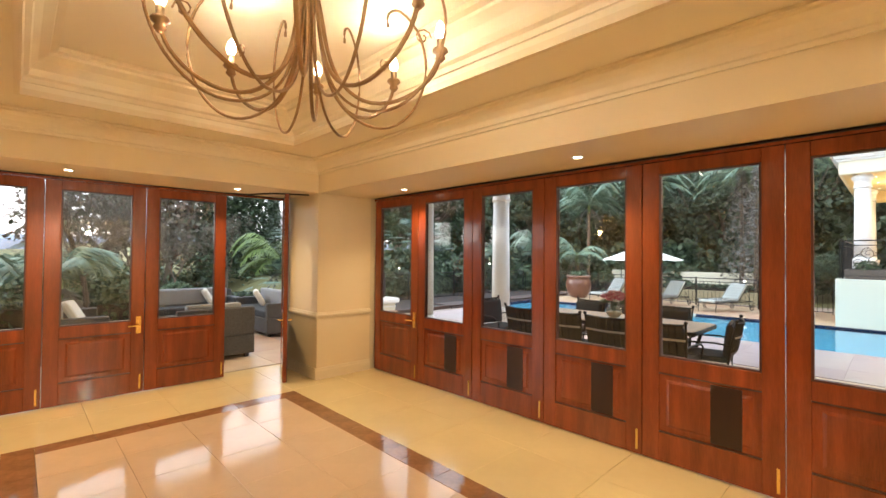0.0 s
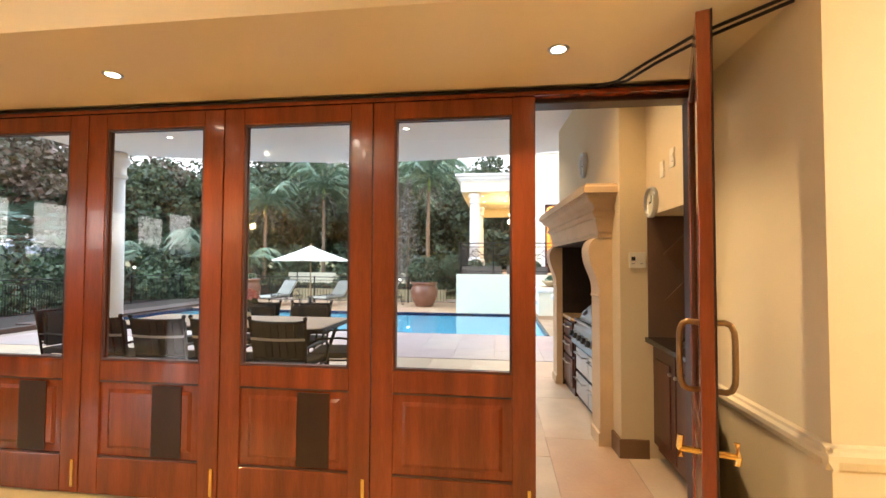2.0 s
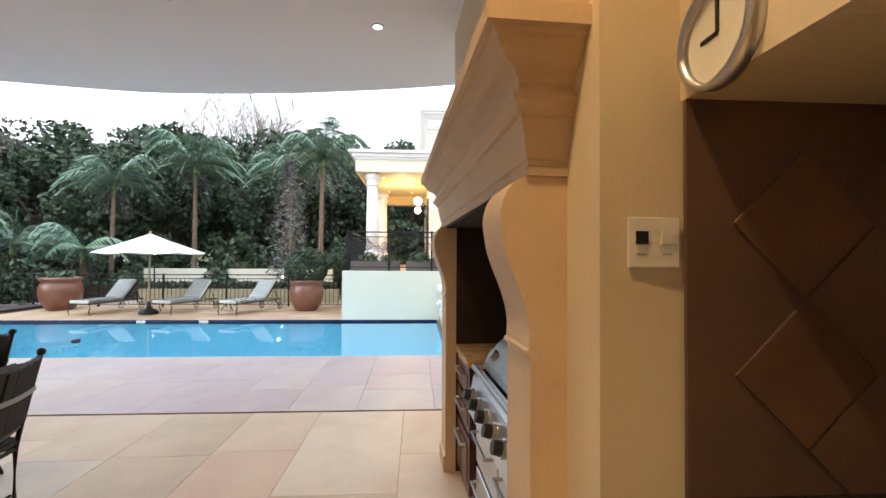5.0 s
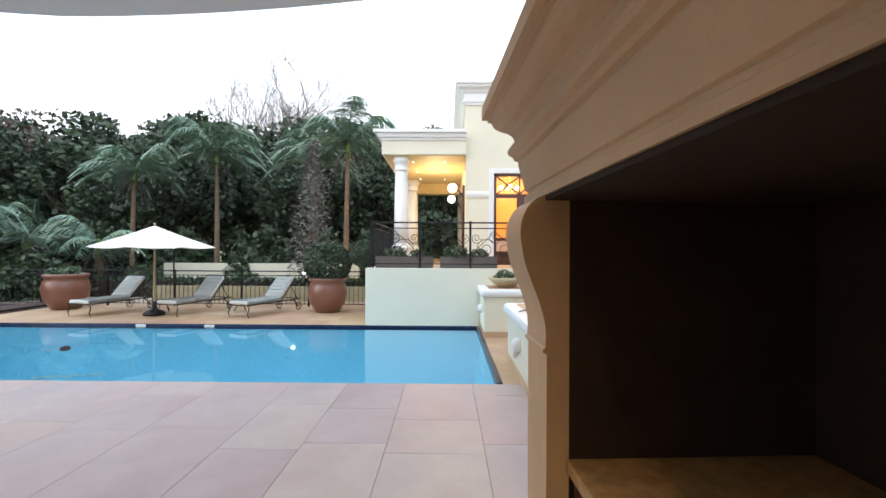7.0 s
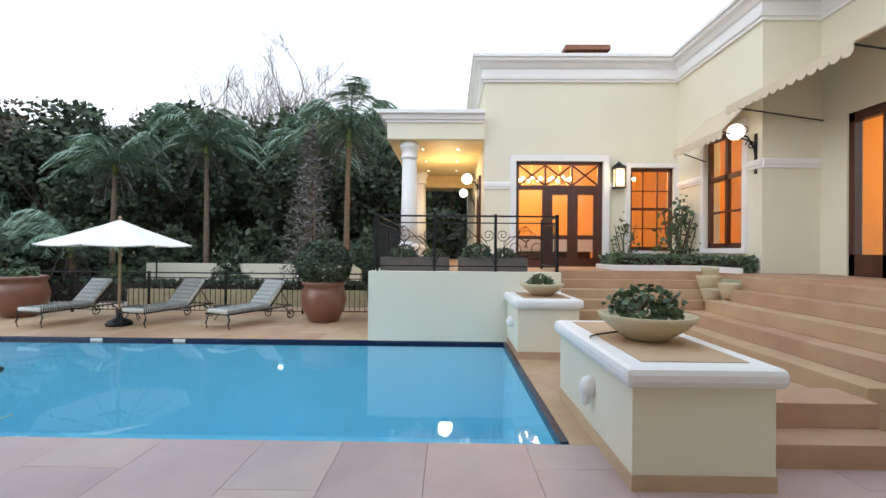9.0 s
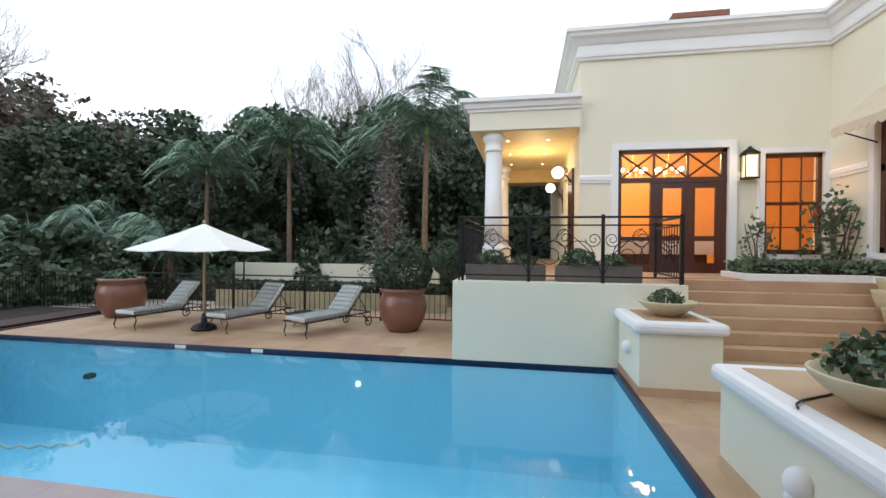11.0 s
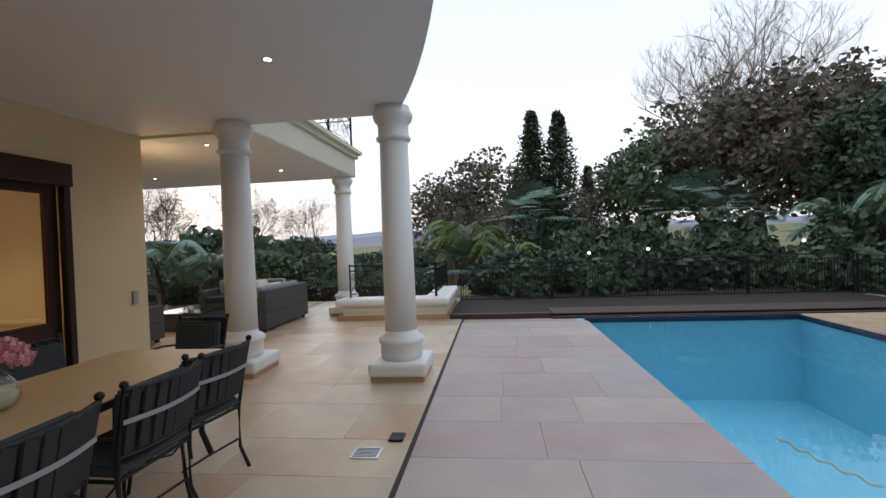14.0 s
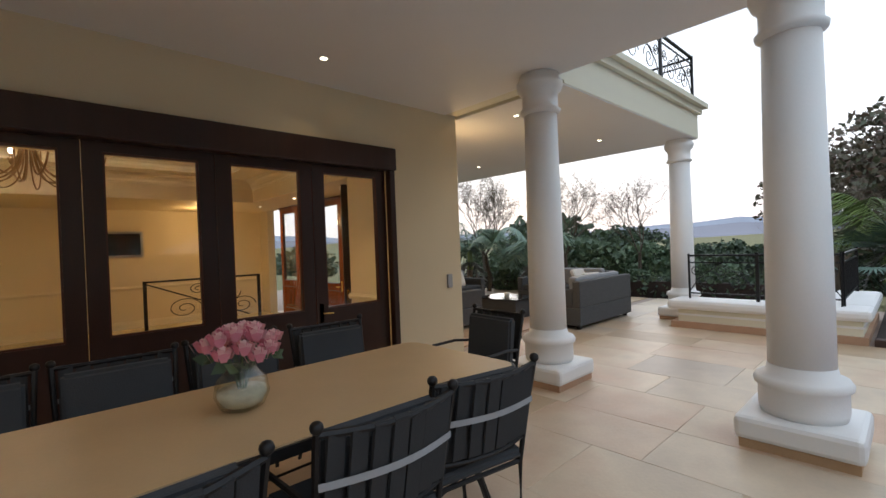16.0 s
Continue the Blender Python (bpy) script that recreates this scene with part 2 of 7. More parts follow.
# near-black wood; holds the backlit shade of the doors' outer side
mahog_out = mat("black_brown_wood", (0.028, 0.009, 0.006), 0.35, var=0.3, scale=2.0, grain=22, bump=0.05, stretch=(6, 6, 0.6))
glass = clear("clear_pane_glass", (0.975, 0.985, 0.98), 1.42)
vase_glass = clear("vase_glass", (0.95, 0.97, 0.95), 1.5)
water = clear("pool_water", (0.72, 0.92, 0.97), 1.33, 0.0, 0.10, 2.2)


def leafmat(name, colours, rough=0.55):
    return ramp_mat(name, colours, rough, 0.7, bump=0.1, by="island", spread=0.75)


leaf_dark = leafmat("dark_evergreen_leaves", [(0.024, 0.042, 0.027), (0.051, 0.083, 0.043), (0.078, 0.114, 0.057), (0.038, 0.062, 0.035)])
leaf_mid = leafmat("mid_green_leaves", [(0.046, 0.082, 0.044), (0.085, 0.134, 0.065), (0.065, 0.108, 0.060), (0.117, 0.162, 0.078)])
leaf_rust = leafmat("autumn_russet_leaves", [(0.085, 0.07, 0.05), (0.13, 0.10, 0.072), (0.06, 0.075, 0.042), (0.17, 0.11, 0.09)])
leaf_palm = leafmat("palm_fronds", [(0.135, 0.216, 0.160), (0.225, 0.338, 0.240), (0.195, 0.297, 0.240), (0.300, 0.378, 0.224)])
leaf_blue = leafmat("blue_green_fan_leaves", [(0.072, 0.125, 0.096), (0.117, 0.188, 0.150), (0.098, 0.163, 0.126)])
leaf_lime = leafmat("yellow_green_fronds", [(0.10, 0.15, 0.03), (0.16, 0.22, 0.05), (0.08, 0.13, 0.03)])
leaf_dead = leafmat("dry_grey_twigs", [(0.15, 0.15, 0.145), (0.22, 0.215, 0.20), (0.11, 0.105, 0.10)])
petal = leafmat("pink_rose_petals", [(0.62, 0.16, 0.24), (0.74, 0.32, 0.36), (0.80, 0.56, 0.54), (0.68, 0.22, 0.30)])


# ---- mesh helpers ----
def box(bm, x0, y0, z0, x1, y1, z1, bev=0.0):
    r = bmesh.ops.create_cube(bm, size=1, matrix=Matrix.LocRotScale(((x0 + x1) / 2, (y0 + y1) / 2, (z0 + z1) / 2), None, (abs(x1 - x0), abs(y1 - y0), abs(z1 - z0))))
    if bev:
        es = list({e for v in r["verts"] for e in v.link_edges})
        bmesh.ops.bevel(bm, geom=es, offset=bev, segments=2, affect="EDGES", profile=0.5)


def rod(bm, a, b, r0, r1=None, seg=8):
    a, b = Vector(a), Vector(b)
    d = b - a
    m = Matrix.Translation((a + b) / 2) @ d.to_track_quat("Z", "Y").to_matrix().to_4x4()
    bmesh.ops.create_cone(bm, cap_ends=True, segments=seg, radius1=r0, radius2=r0 if r1 is None else r1, depth=max(d.length, 1e-4), matrix=m)


def tube(bm, pts, r, seg=6, r_end=None, closed=False):
    """A round bar along a line of points."""
    pts = [Vector(p) for p in pts]
    n = len(pts)
    rings = []
    for i, p in enumerate(pts):
        d = (pts[min(i + 1, n - 1)] - pts[max(i - 1, 0)]).normalized()
        q = d.to_track_quat("Z", "Y")
        rr = r + ((r if r_end is None else r_end) - r) * i / (n - 1)
        rings.append([bm.verts.new(p + q @ Vector((rr * math.cos(2 * math.pi * k / seg), rr * math.sin(2 * math.pi * k / seg), 0))) for k in range(seg)])
    for a, b in zip(rings, rings[1:]):
        for k in range(seg):
            bm.faces.new((a[k], a[(k + 1) % seg], b[(k + 1) % seg], b[k]))
    bm.faces.new(rings[0][::-1])
    bm.faces.new(rings[-1])


def flowing(pts, k=3):
    """More points along a soft curve through the given ones."""
    out = []
    for i in range(len(pts) - 1):
        p0, p1, p2, p3 = (Vector(pts[max(0, min(len(pts) - 1, i + j))]) for j in (-1, 0, 1, 2))
        for m in range(k):
            t = m / k
            out.append(tuple(0.5 * (2 * p1 + (p2 - p0) * t + (2 * p0 - 5 * p1 + 4 * p2 - p3) * t * t + (3 * p1 - p0 - 3 * p2 + p3) * t ** 3)))
    return out + [tuple(pts[-1])]


def lathe(bm, prof, seg=32, at=(0, 0, 0), cap=True):
    rings = []
    for r, z in prof:
        rings.append([bm.verts.new((at[0] + r * math.cos(2 * math.pi * k / seg), at[1] + r * math.sin(2 * math.pi * k / seg), at[2] + z)) for k in range(seg)])
    for a, b in zip(rings, rings[1:]):
        for k in range(seg):
            f = bm.faces.new((a[k], a[(k + 1) % seg], b[(k + 1) % seg], b[k]))
            f.smooth = True
    if cap:
        bm.faces.new(rings[0][::-1])
        bm.faces.new(rings[-1])


def prism(bm, prof, a, b, place):
    """A closed outline (u, v) swept from a to b; place(u, v, s) gives the point."""
    r0 = [bm.verts.new(place(u, v, a)) for u, v in prof]
    r1 = [bm.verts.new(place(u, v, b)) for u, v in prof]
    n = len(prof)
    for k in range(n):
        bm.faces.new((r0[k], r0[(k + 1) % n], r1[(k + 1) % n], r1[k]))
    bm.faces.new(r0[::-1])
    bm.faces.new(r1)


def ball(bm, at, r, sub=2, squash=1.0):
    g = bmesh.ops.create_icosphere(bm, subdivisions=sub, radius=r, matrix=Matrix.Translation(at) @ Matrix.Diagonal((1, 1, squash, 1)))
    for v in g["verts"]:
        for f in v.link_faces:
            f.smooth = True


def mesh_of(name, bm, material):
    bmesh.ops.recalc_face_normals(bm, faces=bm.faces)
    me = bpy.data.meshes.new(name)
    bm.to_mesh(me)
    bm.free()
    me.materials.append(material)
    return me


def solid(name, bm, material, label="", category="", group="", kind=""):
    return tagged(new(name, mesh_of(name, bm, material)), label, category, group, kind)


def part(name, bm, material, parent, label=""):
    ob = new(name, mesh_of(name, bm, material))
    ob.parent = parent
    return tagged(ob, label)


def thing(name, m, label, category, group="", kind=""):
    ob = new(name)
    ob.empty_display_size = 0.1
    ob.matrix_world = m
    return tagged(ob, label, category, group, kind)


def boxes(*rows, bev=0.0):
    bm = bmesh.new()
    for r in rows:
        box(bm, *r, bev=bev)
    return bm


def structure(name, rows, material, label, bev=0.0):
    return solid(name, boxes(*rows, bev=bev), material, label, name.split("_")[0], kind="structure")


# ---- the large structure: the room ----
DX, PIER = 3.53, 2.62          # plane of the folding doors; inner face of the piers
X0, Y0, Y1 = -3.2, -6.2, 4.95  # back wall, far side of the hall, plane of the lounge doors
SOFFIT, VC = 2.46, 3.24        # lowered soffit; veranda ceiling

structure("floor_base", [(X0 - 0.2, Y0 - 0.2, -0.25, 3.62, 5.17, -0.012)], grout, "pale grouted screed under polished room tiles")
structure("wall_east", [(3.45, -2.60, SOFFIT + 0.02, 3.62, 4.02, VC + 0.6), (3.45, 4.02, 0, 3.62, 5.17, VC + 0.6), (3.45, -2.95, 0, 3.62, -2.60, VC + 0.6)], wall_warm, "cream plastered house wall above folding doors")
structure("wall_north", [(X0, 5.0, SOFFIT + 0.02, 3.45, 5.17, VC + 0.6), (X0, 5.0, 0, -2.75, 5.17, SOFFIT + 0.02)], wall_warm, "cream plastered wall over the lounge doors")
structure("pier_north", [(PIER, 4.02, 0, 3.45, 5.0, SOFFIT)], wall_in, "yellow painted corner pier between two door walls")
structure("pier_south", [(PIER, -2.95, 0, 3.45, -2.60, SOFFIT)], wall_in, "yellow painted pier beside the open door leaf")
structure("wall_west", [(X0 - 0.2, Y0, 0, X0, 5.17, VC + 0.6)], wall_in, "yellow painted back wall of the room")
structure("wall_south", [(X0, Y0 - 0.2, 0, 3.62, Y0, VC + 0.6), (3.45, Y0, 0, 3.62, -2.95, VC + 0.6)], wall_in, "yellow painted wall closing the hall")
IX0, IX1, IY0, IY1 = -0.9, PIER, -2.60, 4.02


def ring(bm, x0, y0, x1, y1, w, z0, z1):
    """A frame of four boxes inside the rectangle, w wide."""
    box(bm, x0, y0, z0, x0 + w, y1, z1)
    box(bm, x1 - w, y0, z0, x1, y1, z1)
    box(bm, x0 + w, y0, z0, x1 - w, y0 + w, z1)
    box(bm, x0 + w, y1 - w, z0, x1 - w, y1, z1)


for nm, r in (("east", (IX1, Y0, SOFFIT, 3.45, Y1 + 0.05, VC + 0.5)), ("north", (X0, IY1, SOFFIT, IX1, Y1 + 0.05, VC + 0.5)), ("south", (X0, Y0, SOFFIT, IX1, IY0, VC + 0.5)), ("west", (X0, IY0, SOFFIT, IX0, IY1, VC + 0.5))):
    structure("bulkhead_" + nm, [r], wall_in, "yellow painted dropped bulkhead round the tray ceiling")
bm = bmesh.new()
ring(bm, IX0, IY0, IX1, IY1, 0.65, 2.87, 3.0)
box(bm, IX0 + 0.65, IY0 + 0.65, 3.22, IX1 - 0.65, IY1 - 0.65, 3.34)
ring(bm, IX0 + 0.6, IY0 + 0.6, IX1 - 0.6, IY1 - 0.6, 0.05, 3.0, 3.3)
solid("ceiling", bm, ceil_in, "cream painted stepped tray ceiling", "ceiling", kind="structure")


def mitred(bm, prof, x0, y0, x1, y1):
    """A moulding (inset, z) run round the inside of a rectangle with mitred corners."""
    rings = []
    for d, z in prof:
        rings.append([bm.verts.new(p) for p in ((x0 + d, y0 + d, z), (x1 - d, y0 + d, z), (x1 - d, y1 - d, z), (x0 + d, y1 - d, z))])
    for a, b in zip(rings, rings[1:] + rings[:1]):
        for k in range(4):
            bm.faces.new((a[k], a[(k + 1) % 4], b[(k + 1) % 4], b[k]))


bm = bmesh.new()
mitred(bm, [(0, 2.70), (0.02, 2.70), (0.025, 2.725), (0.045, 2.73), (0.06, 2.77), (0.10, 2.81), (0.15, 2.83), (0.155, 2.845), (0.18, 2.85), (0.18, 2.868), (0, 2.868)], IX0, IY0, IX1, IY1)
solid("cornice_lower", bm, trim_cream, "cream moulded plaster cornice under the tray", "cornice", kind="structure")
bm = bmesh.new()
mitred(bm, [(0, 2.95), (0.02, 2.95), (0.03, 2.985), (0.06, 3.00), (0.07, 3.05), (0.11, 3.11), (0.17, 3.15), (0.175, 3.17), (0.22, 3.18), (0.22, 3.218), (0, 3.218)], IX0 + 0.65, IY0 + 0.65, IX1 - 0.65, IY1 - 0.65)
solid("cornice_upper", bm, trim_cream, "cream moulded plaster cornice of the inner tray", "cornice", kind="structure")
bm = bmesh.new()
ring(bm, IX0 + 0.63, IY0 + 0.63, IX1 - 0.63, IY1 - 0.63, 0.035, 2.85, 2.90)
solid("trim", bm, trim_cream, "cream bead at the tray step", "trim", kind="structure")


def rail_profile(name, z0, prof, runs, material, label):
    """Moulding along wall faces; runs: (x0, y0, x1, y1, nx, ny), the face's line and outward side."""
    bm = bmesh.new()
    for x0, y0, x1, y1, nx, ny in runs:
        prism(bm, prof, 0, 1, lambda u, v, s: (x0 + (x1 - x0) * s + nx * u, y0 + (y1 - y0) * s + ny * u, z0 + v))
    return solid(name, bm, material, label, name.split("_")[0], kind="structure")


RUNS = [(PIER - 0.03, 4.02, 3.45, 4.02, 0, -1), (PIER, 3.99, PIER, 4.95, -1, 0), (PIER - 0.03, -2.60, 3.45, -2.60, 0, 1), (PIER, -2.57, PIER, -2.95, -1, 0), (X0, Y0, X0, 4.95, 1, 0), (X0, Y0, 3.45, Y0, 0, 1)]
rail_profile("dado_rail", 0.80, [(0, 0), (0.014, 0.0), (0.03, 0.03), (0.032, 0.05), (0.018, 0.06), (0.016, 0.072), (0, 0.078)], RUNS, trim_cream, "cream moulded dado rail")
rail_profile("baseboard", 0.0, [(0, 0), (0.022, 0), (0.022, 0.11), (0.016, 0.125), (0.014, 0.145), (0, 0.15)], RUNS, trim_cream, "cream moulded skirting board")

# ---- the folding doors ----
LEAF_W, LEAF_H = 0.949, 2.42


def door_leaf(name, m, label, w=LEAF_W, handle=False, dark_strip=False):
    """A glazed mahogany leaf with a fielded lower panel; it runs along local x from 0 to w, outside is local +y."""
    ob = thing(name, m, label, "door", "folding door leaves", "structure")
    st, t = 0.133, 0.024
    z0, z1, g0, g1 = 0.012, LEAF_H, 0.845, 2.32
    for x0, x1 in ((0.003, st), (w - st, w - 0.003)):
        part("stile", boxes((x0, -t, z0, x1, t, z1), bev=0.004), mahog, ob)
    part("top_rail", boxes((st, -t, g1, w - st, t, z1), bev=0.004), mahog, ob)
    part("lock_rail", boxes((st, -t, 0.72, w - st, t, g0), bev=0.004), mahog, ob)
    part("bottom_rail", boxes((st, -t, z0, w - st, t, 0.24), bev=0.004), mahog, ob)
    # outer half of the leaf: its backlit shade is put into the colour
    part("outer_facing", boxes((0.003, t, z0, st, t + 0.006, z1), (w - st, t, z0, w - 0.003, t + 0.006, z1), (st, t, g1, w - st, t + 0.006, z1), (st, t, z0, w - st, t + 0.006, g0)), mahog_out, ob, "outer facing with backlit shade in its colour")
    p = bmesh.new()
    box(p, st, -0.009, 0.24, w - st, 0.009, 0.72)
    for s in (-1, 1):
        r = bmesh.ops.create_cube(p, size=1, matrix=Matrix.LocRotScale((w / 2, s * 0.012, 0.48), None, (w - 2 * st - 0.09, 0.014, 0.39)))
        vs = [v for v in r["verts"] if v.co.y * s > 0.012]
        for v in vs:
            v.co.x += 0.03 * (1 if v.co.x < w / 2 else -1)
            v.co.z += 0.03 * (1 if v.co.z < 0.48 else -1)
    part("panel", p, mahog, ob)
    # near-black upright strip, off centre, on both faces of the lower panel
    if dark_strip:
        for s in (-1, 1):
            part("centre_panel", boxes((0.50, s * 0.0185, 0.262, 0.70, s * 0.0225, 0.698)), mahog_out, ob, "near-black upright strip on the lower panel")
    b = bmesh.new()
    for s in (-1, 1):
        for zz in (0.72 - 0.012, 0.24):
            box(b, st, s * 0.010, zz, w - st, s * 0.020, zz + 0.012)
        for zz in (g0, g1 - 0.014):
            box(b, st, s * 0.006, zz, w - st, s * 0.020, zz + 0.014)
        for xx in (st, w - st - 0.014):
            box(b, xx, s * 0.006, g0 + 0.014, xx + 0.014, s * 0.020, g1 - 0.014)
    part("bead", b, mahog_dark, ob)
    gl = part("pane", boxes((st, -0.003, g0, w - st, 0.003, g1)), glass, ob)
    gl.visible_shadow = False
    part("bolt", boxes((w - 0.05, -t - 0.008, 0.05, w - 0.03, -t, 0.22), bev=0.003), brass, ob, "brass flush bolt")
    if handle:
        for s in (-1, 1):
            h = bmesh.new()
            tube(h, [(w - 0.06, s * t, 0.80), (w - 0.06, s * (t + 0.05), 0.80), (w - 0.07, s * (t + 0.055), 0.80), (w - 0.17, s * (t + 0.055), 0.795)], 0.009)
            box(h, w - 0.085, s * t, 0.70, w - 0.035, s * (t + 0.006), 0.90)
            part("handle", h, brass, ob, "brass lever handle")
    return ob


for k in range(6):
    y = -1.716 + (k + 1) * LEAF_W
    door_leaf("door_leaf", pose(DX, min(y, 4.0), 0, 0, 0, -90), "closed glazed mahogany folding door leaf facing the pool", handle=(k in (5,)), dark_strip=(0 < k < 5))
ang = math.degrees(math.atan2(0.341, -0.94))
leaf = door_leaf("open_door_leaf", pose(3.52, -2.555, 0, 0, 0, ang), "open glazed mahogany folding door leaf with brass pulls", w=0.86)
for s in (-1, 1):
    h = bmesh.new()
    bend = [(0.80, s * 0.024, 1.0), (0.80, s * 0.06, 0.997), (0.80, s * 0.078, 1.006), (0.80, s * 0.088, 1.03), (0.80, s * 0.09, 1.06), (0.80, s * 0.09, 1.19), (0.80, s * 0.088, 1.22), (0.80, s * 0.078, 1.244), (0.80, s * 0.06, 1.253), (0.80, s * 0.024, 1.25)]
    for p0, p1 in zip(bend, bend[1:]):
        rod(h, p0, p1, 0.011, seg=12)
        ball(h, p1, 0.0111)
    part("pull_handle", h, bronze, leaf, "long dark bronze D pull handle")
    h = bmesh.new()
    tube(h, [(0.80, s * 0.024, 0.77), (0.80, s * 0.09, 0.77)], 0.012, 8)
    tube(h, [(0.80, s * 0.09, 0.74), (0.80, s * 0.095, 0.77), (0.80, s * 0.09, 0.82)], 0.011, 8)
    part("bolt_lever", h, brass, leaf, "brass bolt lever")
for k, x in enumerate((1.77, 0.87, -0.03, -0.93)):
    door_leaf("lounge_door_leaf", pose(x - 0.9, Y1, 0), "closed glazed mahogany folding leaf facing the lounge", w=0.9, handle=(k == 1))
door_leaf("lounge_open_leaf", pose(2.56, Y1 - 0.02, 0, 0, 0, -112), "folded-back glazed mahogany leaf by the pier", w=0.86, handle=True)
structure("door_head", [(DX - 0.03, -2.58, 2.424, DX + 0.03, 4.0, 2.447), (-1.9, Y1 - 0.03, 2.424, 2.58, Y1 + 0.03, 2.447)], mahog, "mahogany head rail over the folding doors")
# head tracks in the soffit
bm = bmesh.new()
box(bm, DX - 0.032, -2.58, 2.449, DX - 0.012, 4.0, SOFFIT - 0.001)
box(bm, DX + 0.012, -2.58, 2.449, DX + 0.032, 4.0, SOFFIT - 0.001)
tube(bm, [(DX - 0.03, -2.02, 2.455), (DX - 0.10, -2.14, 2.455), (DX - 0.30, -2.22, 2.455), (DX - 0.55, -2.34, 2.455), (DX - 0.85, -2.6, 2.455)], 0.008)
tube(bm, [(DX - 0.03, -2.06, 2.455), (DX - 0.10, -2.19, 2.455), (DX - 0.30, -2.27, 2.455), (DX - 0.52, -2.39, 2.455), (DX - 0.78, -2.6, 2.455)], 0.008)
solid("door_track", bm, rubber, "black steel sliding door track in the soffit", "track", kind="structure")
bm = bmesh.new()
box(bm, -1.9, Y1 - 0.032, 2.449, 2.6, Y1 - 0.012, SOFFIT - 0.001)
tube(bm, [(1.75, Y1 - 0.03, 2.452), (2.0, Y1 - 0.12, 2.452), (2.2, Y1 - 0.5, 2.452), (2.6, Y1 - 0.7, 2.452)], 0.013)
solid("door_track", bm, rubber, "black steel sliding door track in the soffit", "track", kind="structure")
# outer beam and jambs take the same backlit shade as colour
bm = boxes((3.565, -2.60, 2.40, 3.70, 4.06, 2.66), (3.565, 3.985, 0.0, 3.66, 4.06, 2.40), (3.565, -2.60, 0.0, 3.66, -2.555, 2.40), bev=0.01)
solid("door_frame", bm, mahog_out, "timber head beam and jambs coloured dark as backlit", "frame", kind="structure")


# ---- lamps of the room ----
def downlight(at, watts, colour=(1.0, 0.74, 0.42), spread=125):
    ob = thing("downlight", pose(*at), "small lit recessed ceiling downlight", "light", "ceiling downlights")
    b = bmesh.new()
    lathe(b, [(0.034, 0.0), (0.046, -0.003), (0.05, 0.002), (0.034, 0.004)], 20)
    part("trim_ring", b, steel, ob, "satin metal ring")
    b = bmesh.new()
    lathe(b, [(0.001, -0.001), (0.033, -0.001), (0.033, 0.003)], 16)
    part("lens", b, spot_glow, ob, "glowing lens")
    if watts:
        lamp("downlight_lamp", "SPOT", (at[0], at[1], at[2] - 0.03), watts, colour, 0.03, spread=spread, blend=0.8)


for x, y in ((3.05, 0.52), (3.04, -1.78), (3.2, 2.95), (0.12, 4.4), (1.74, 4.45), (-1.6, 4.4)):
    downlight((x, y, SOFFIT - 0.004), 28)


def chandelier(at, n=8):
    ob = thing("chandelier", pose(*at), "antique bronze scrolled chandelier with lit candle bulbs", "chandelier")
    b = bmesh.new()
    lathe(b, [(0.012, 0.73), (0.012, 0.66), (0.03, 0.62), (0.022, 0.55), (0.035, 0.5), (0.012, 0.42)], 12)
    part("stem", b, bronze, ob)
    b = bmesh.new()
    lathe(b, [(0.07, 0.70), (0.06, 0.725), (0.02, 0.729)], 20)
    part("ceiling_rose", b, bronze, ob)
    for k in range(n):
        a = 2 * math.pi * (k + 0.3) / n
        c, s = math.cos(a), math.sin(a)
        prof = [(0.02, 0.60), (0.06, 0.40), (0.10, 0.20), (0.17, 0.06), (0.28, -0.02), (0.42, -0.02), (0.56, 0.05), (0.66, 0.16), (0.70, 0.26)]
        b = bmesh.new()
        tube(b, flowing([(r * c, r * s, z) for r, z in prof]), 0.011, 7)
        back = [(0.03, 0.62), (0.05, 0.40), (0.08, 0.18), (0.14, 0.02), (0.24, -0.08), (0.38, -0.12), (0.52, -0.08), (0.64, 0.04), (0.71, 0.20), (0.72, 0.36), (0.66, 0.52), (0.54, 0.60), (0.46, 0.56), (0.46, 0.48)]
        tube(b, flowing([(r * math.cos(a + 0.39), r * math.sin(a + 0.39), z) for r, z in back]), 0.008, 6)
        curl = [(0.60 + 0.05 * (1 - i / 14) * math.cos(i * 0.7), 0.36 + 0.05 * (1 - i / 14) * math.sin(i * 0.7)) for i in range(12)]
        tube(b, [(r * c, r * s, z) for r, z in curl], 0.005, 5)
        part("arm", b, bronze, ob)
        b = bmesh.new()
        lathe(b, [(0.012, 0.23), (0.03, 0.25), (0.022, 0.27), (0.045, 0.29), (0.04, 0.305), (0.02, 0.31), (0.02, 0.36)], 12, (0.70 * c, 0.70 * s, 0))
        cup = part("candle_cup", b, bronze, ob)
        b = bmesh.new()
        lathe(b, [(0.012, 0.36), (0.026, 0.385), (0.028, 0.405), (0.018, 0.44), (0.003, 0.465)], 12, (0.70 * c, 0.70 * s, 0))
        part("bulb", b, bulb_glow, ob, "glowing candle bulb")
    return ob


chandelier((0.85, 0.84, 2.49))
for a in (0.24, 1.81, 3.38, 4.95):
    lamp("candle_lamp", "POINT", (0.85 + 0.70 * math.cos(a), 0.84 + 0.70 * math.sin(a), 2.90), 44, (1.0, 0.90, 0.74), 0.03)
lamp("hall_lamp", "POINT", (1.2, -4.6, 2.2), 75, (1.0, 0.88, 0.66), 0.06)
lamp("back_room_lamp", "POINT", (-2.2, 3.4, 2.2), 14, (1.0, 0.66, 0.30), 0.06)

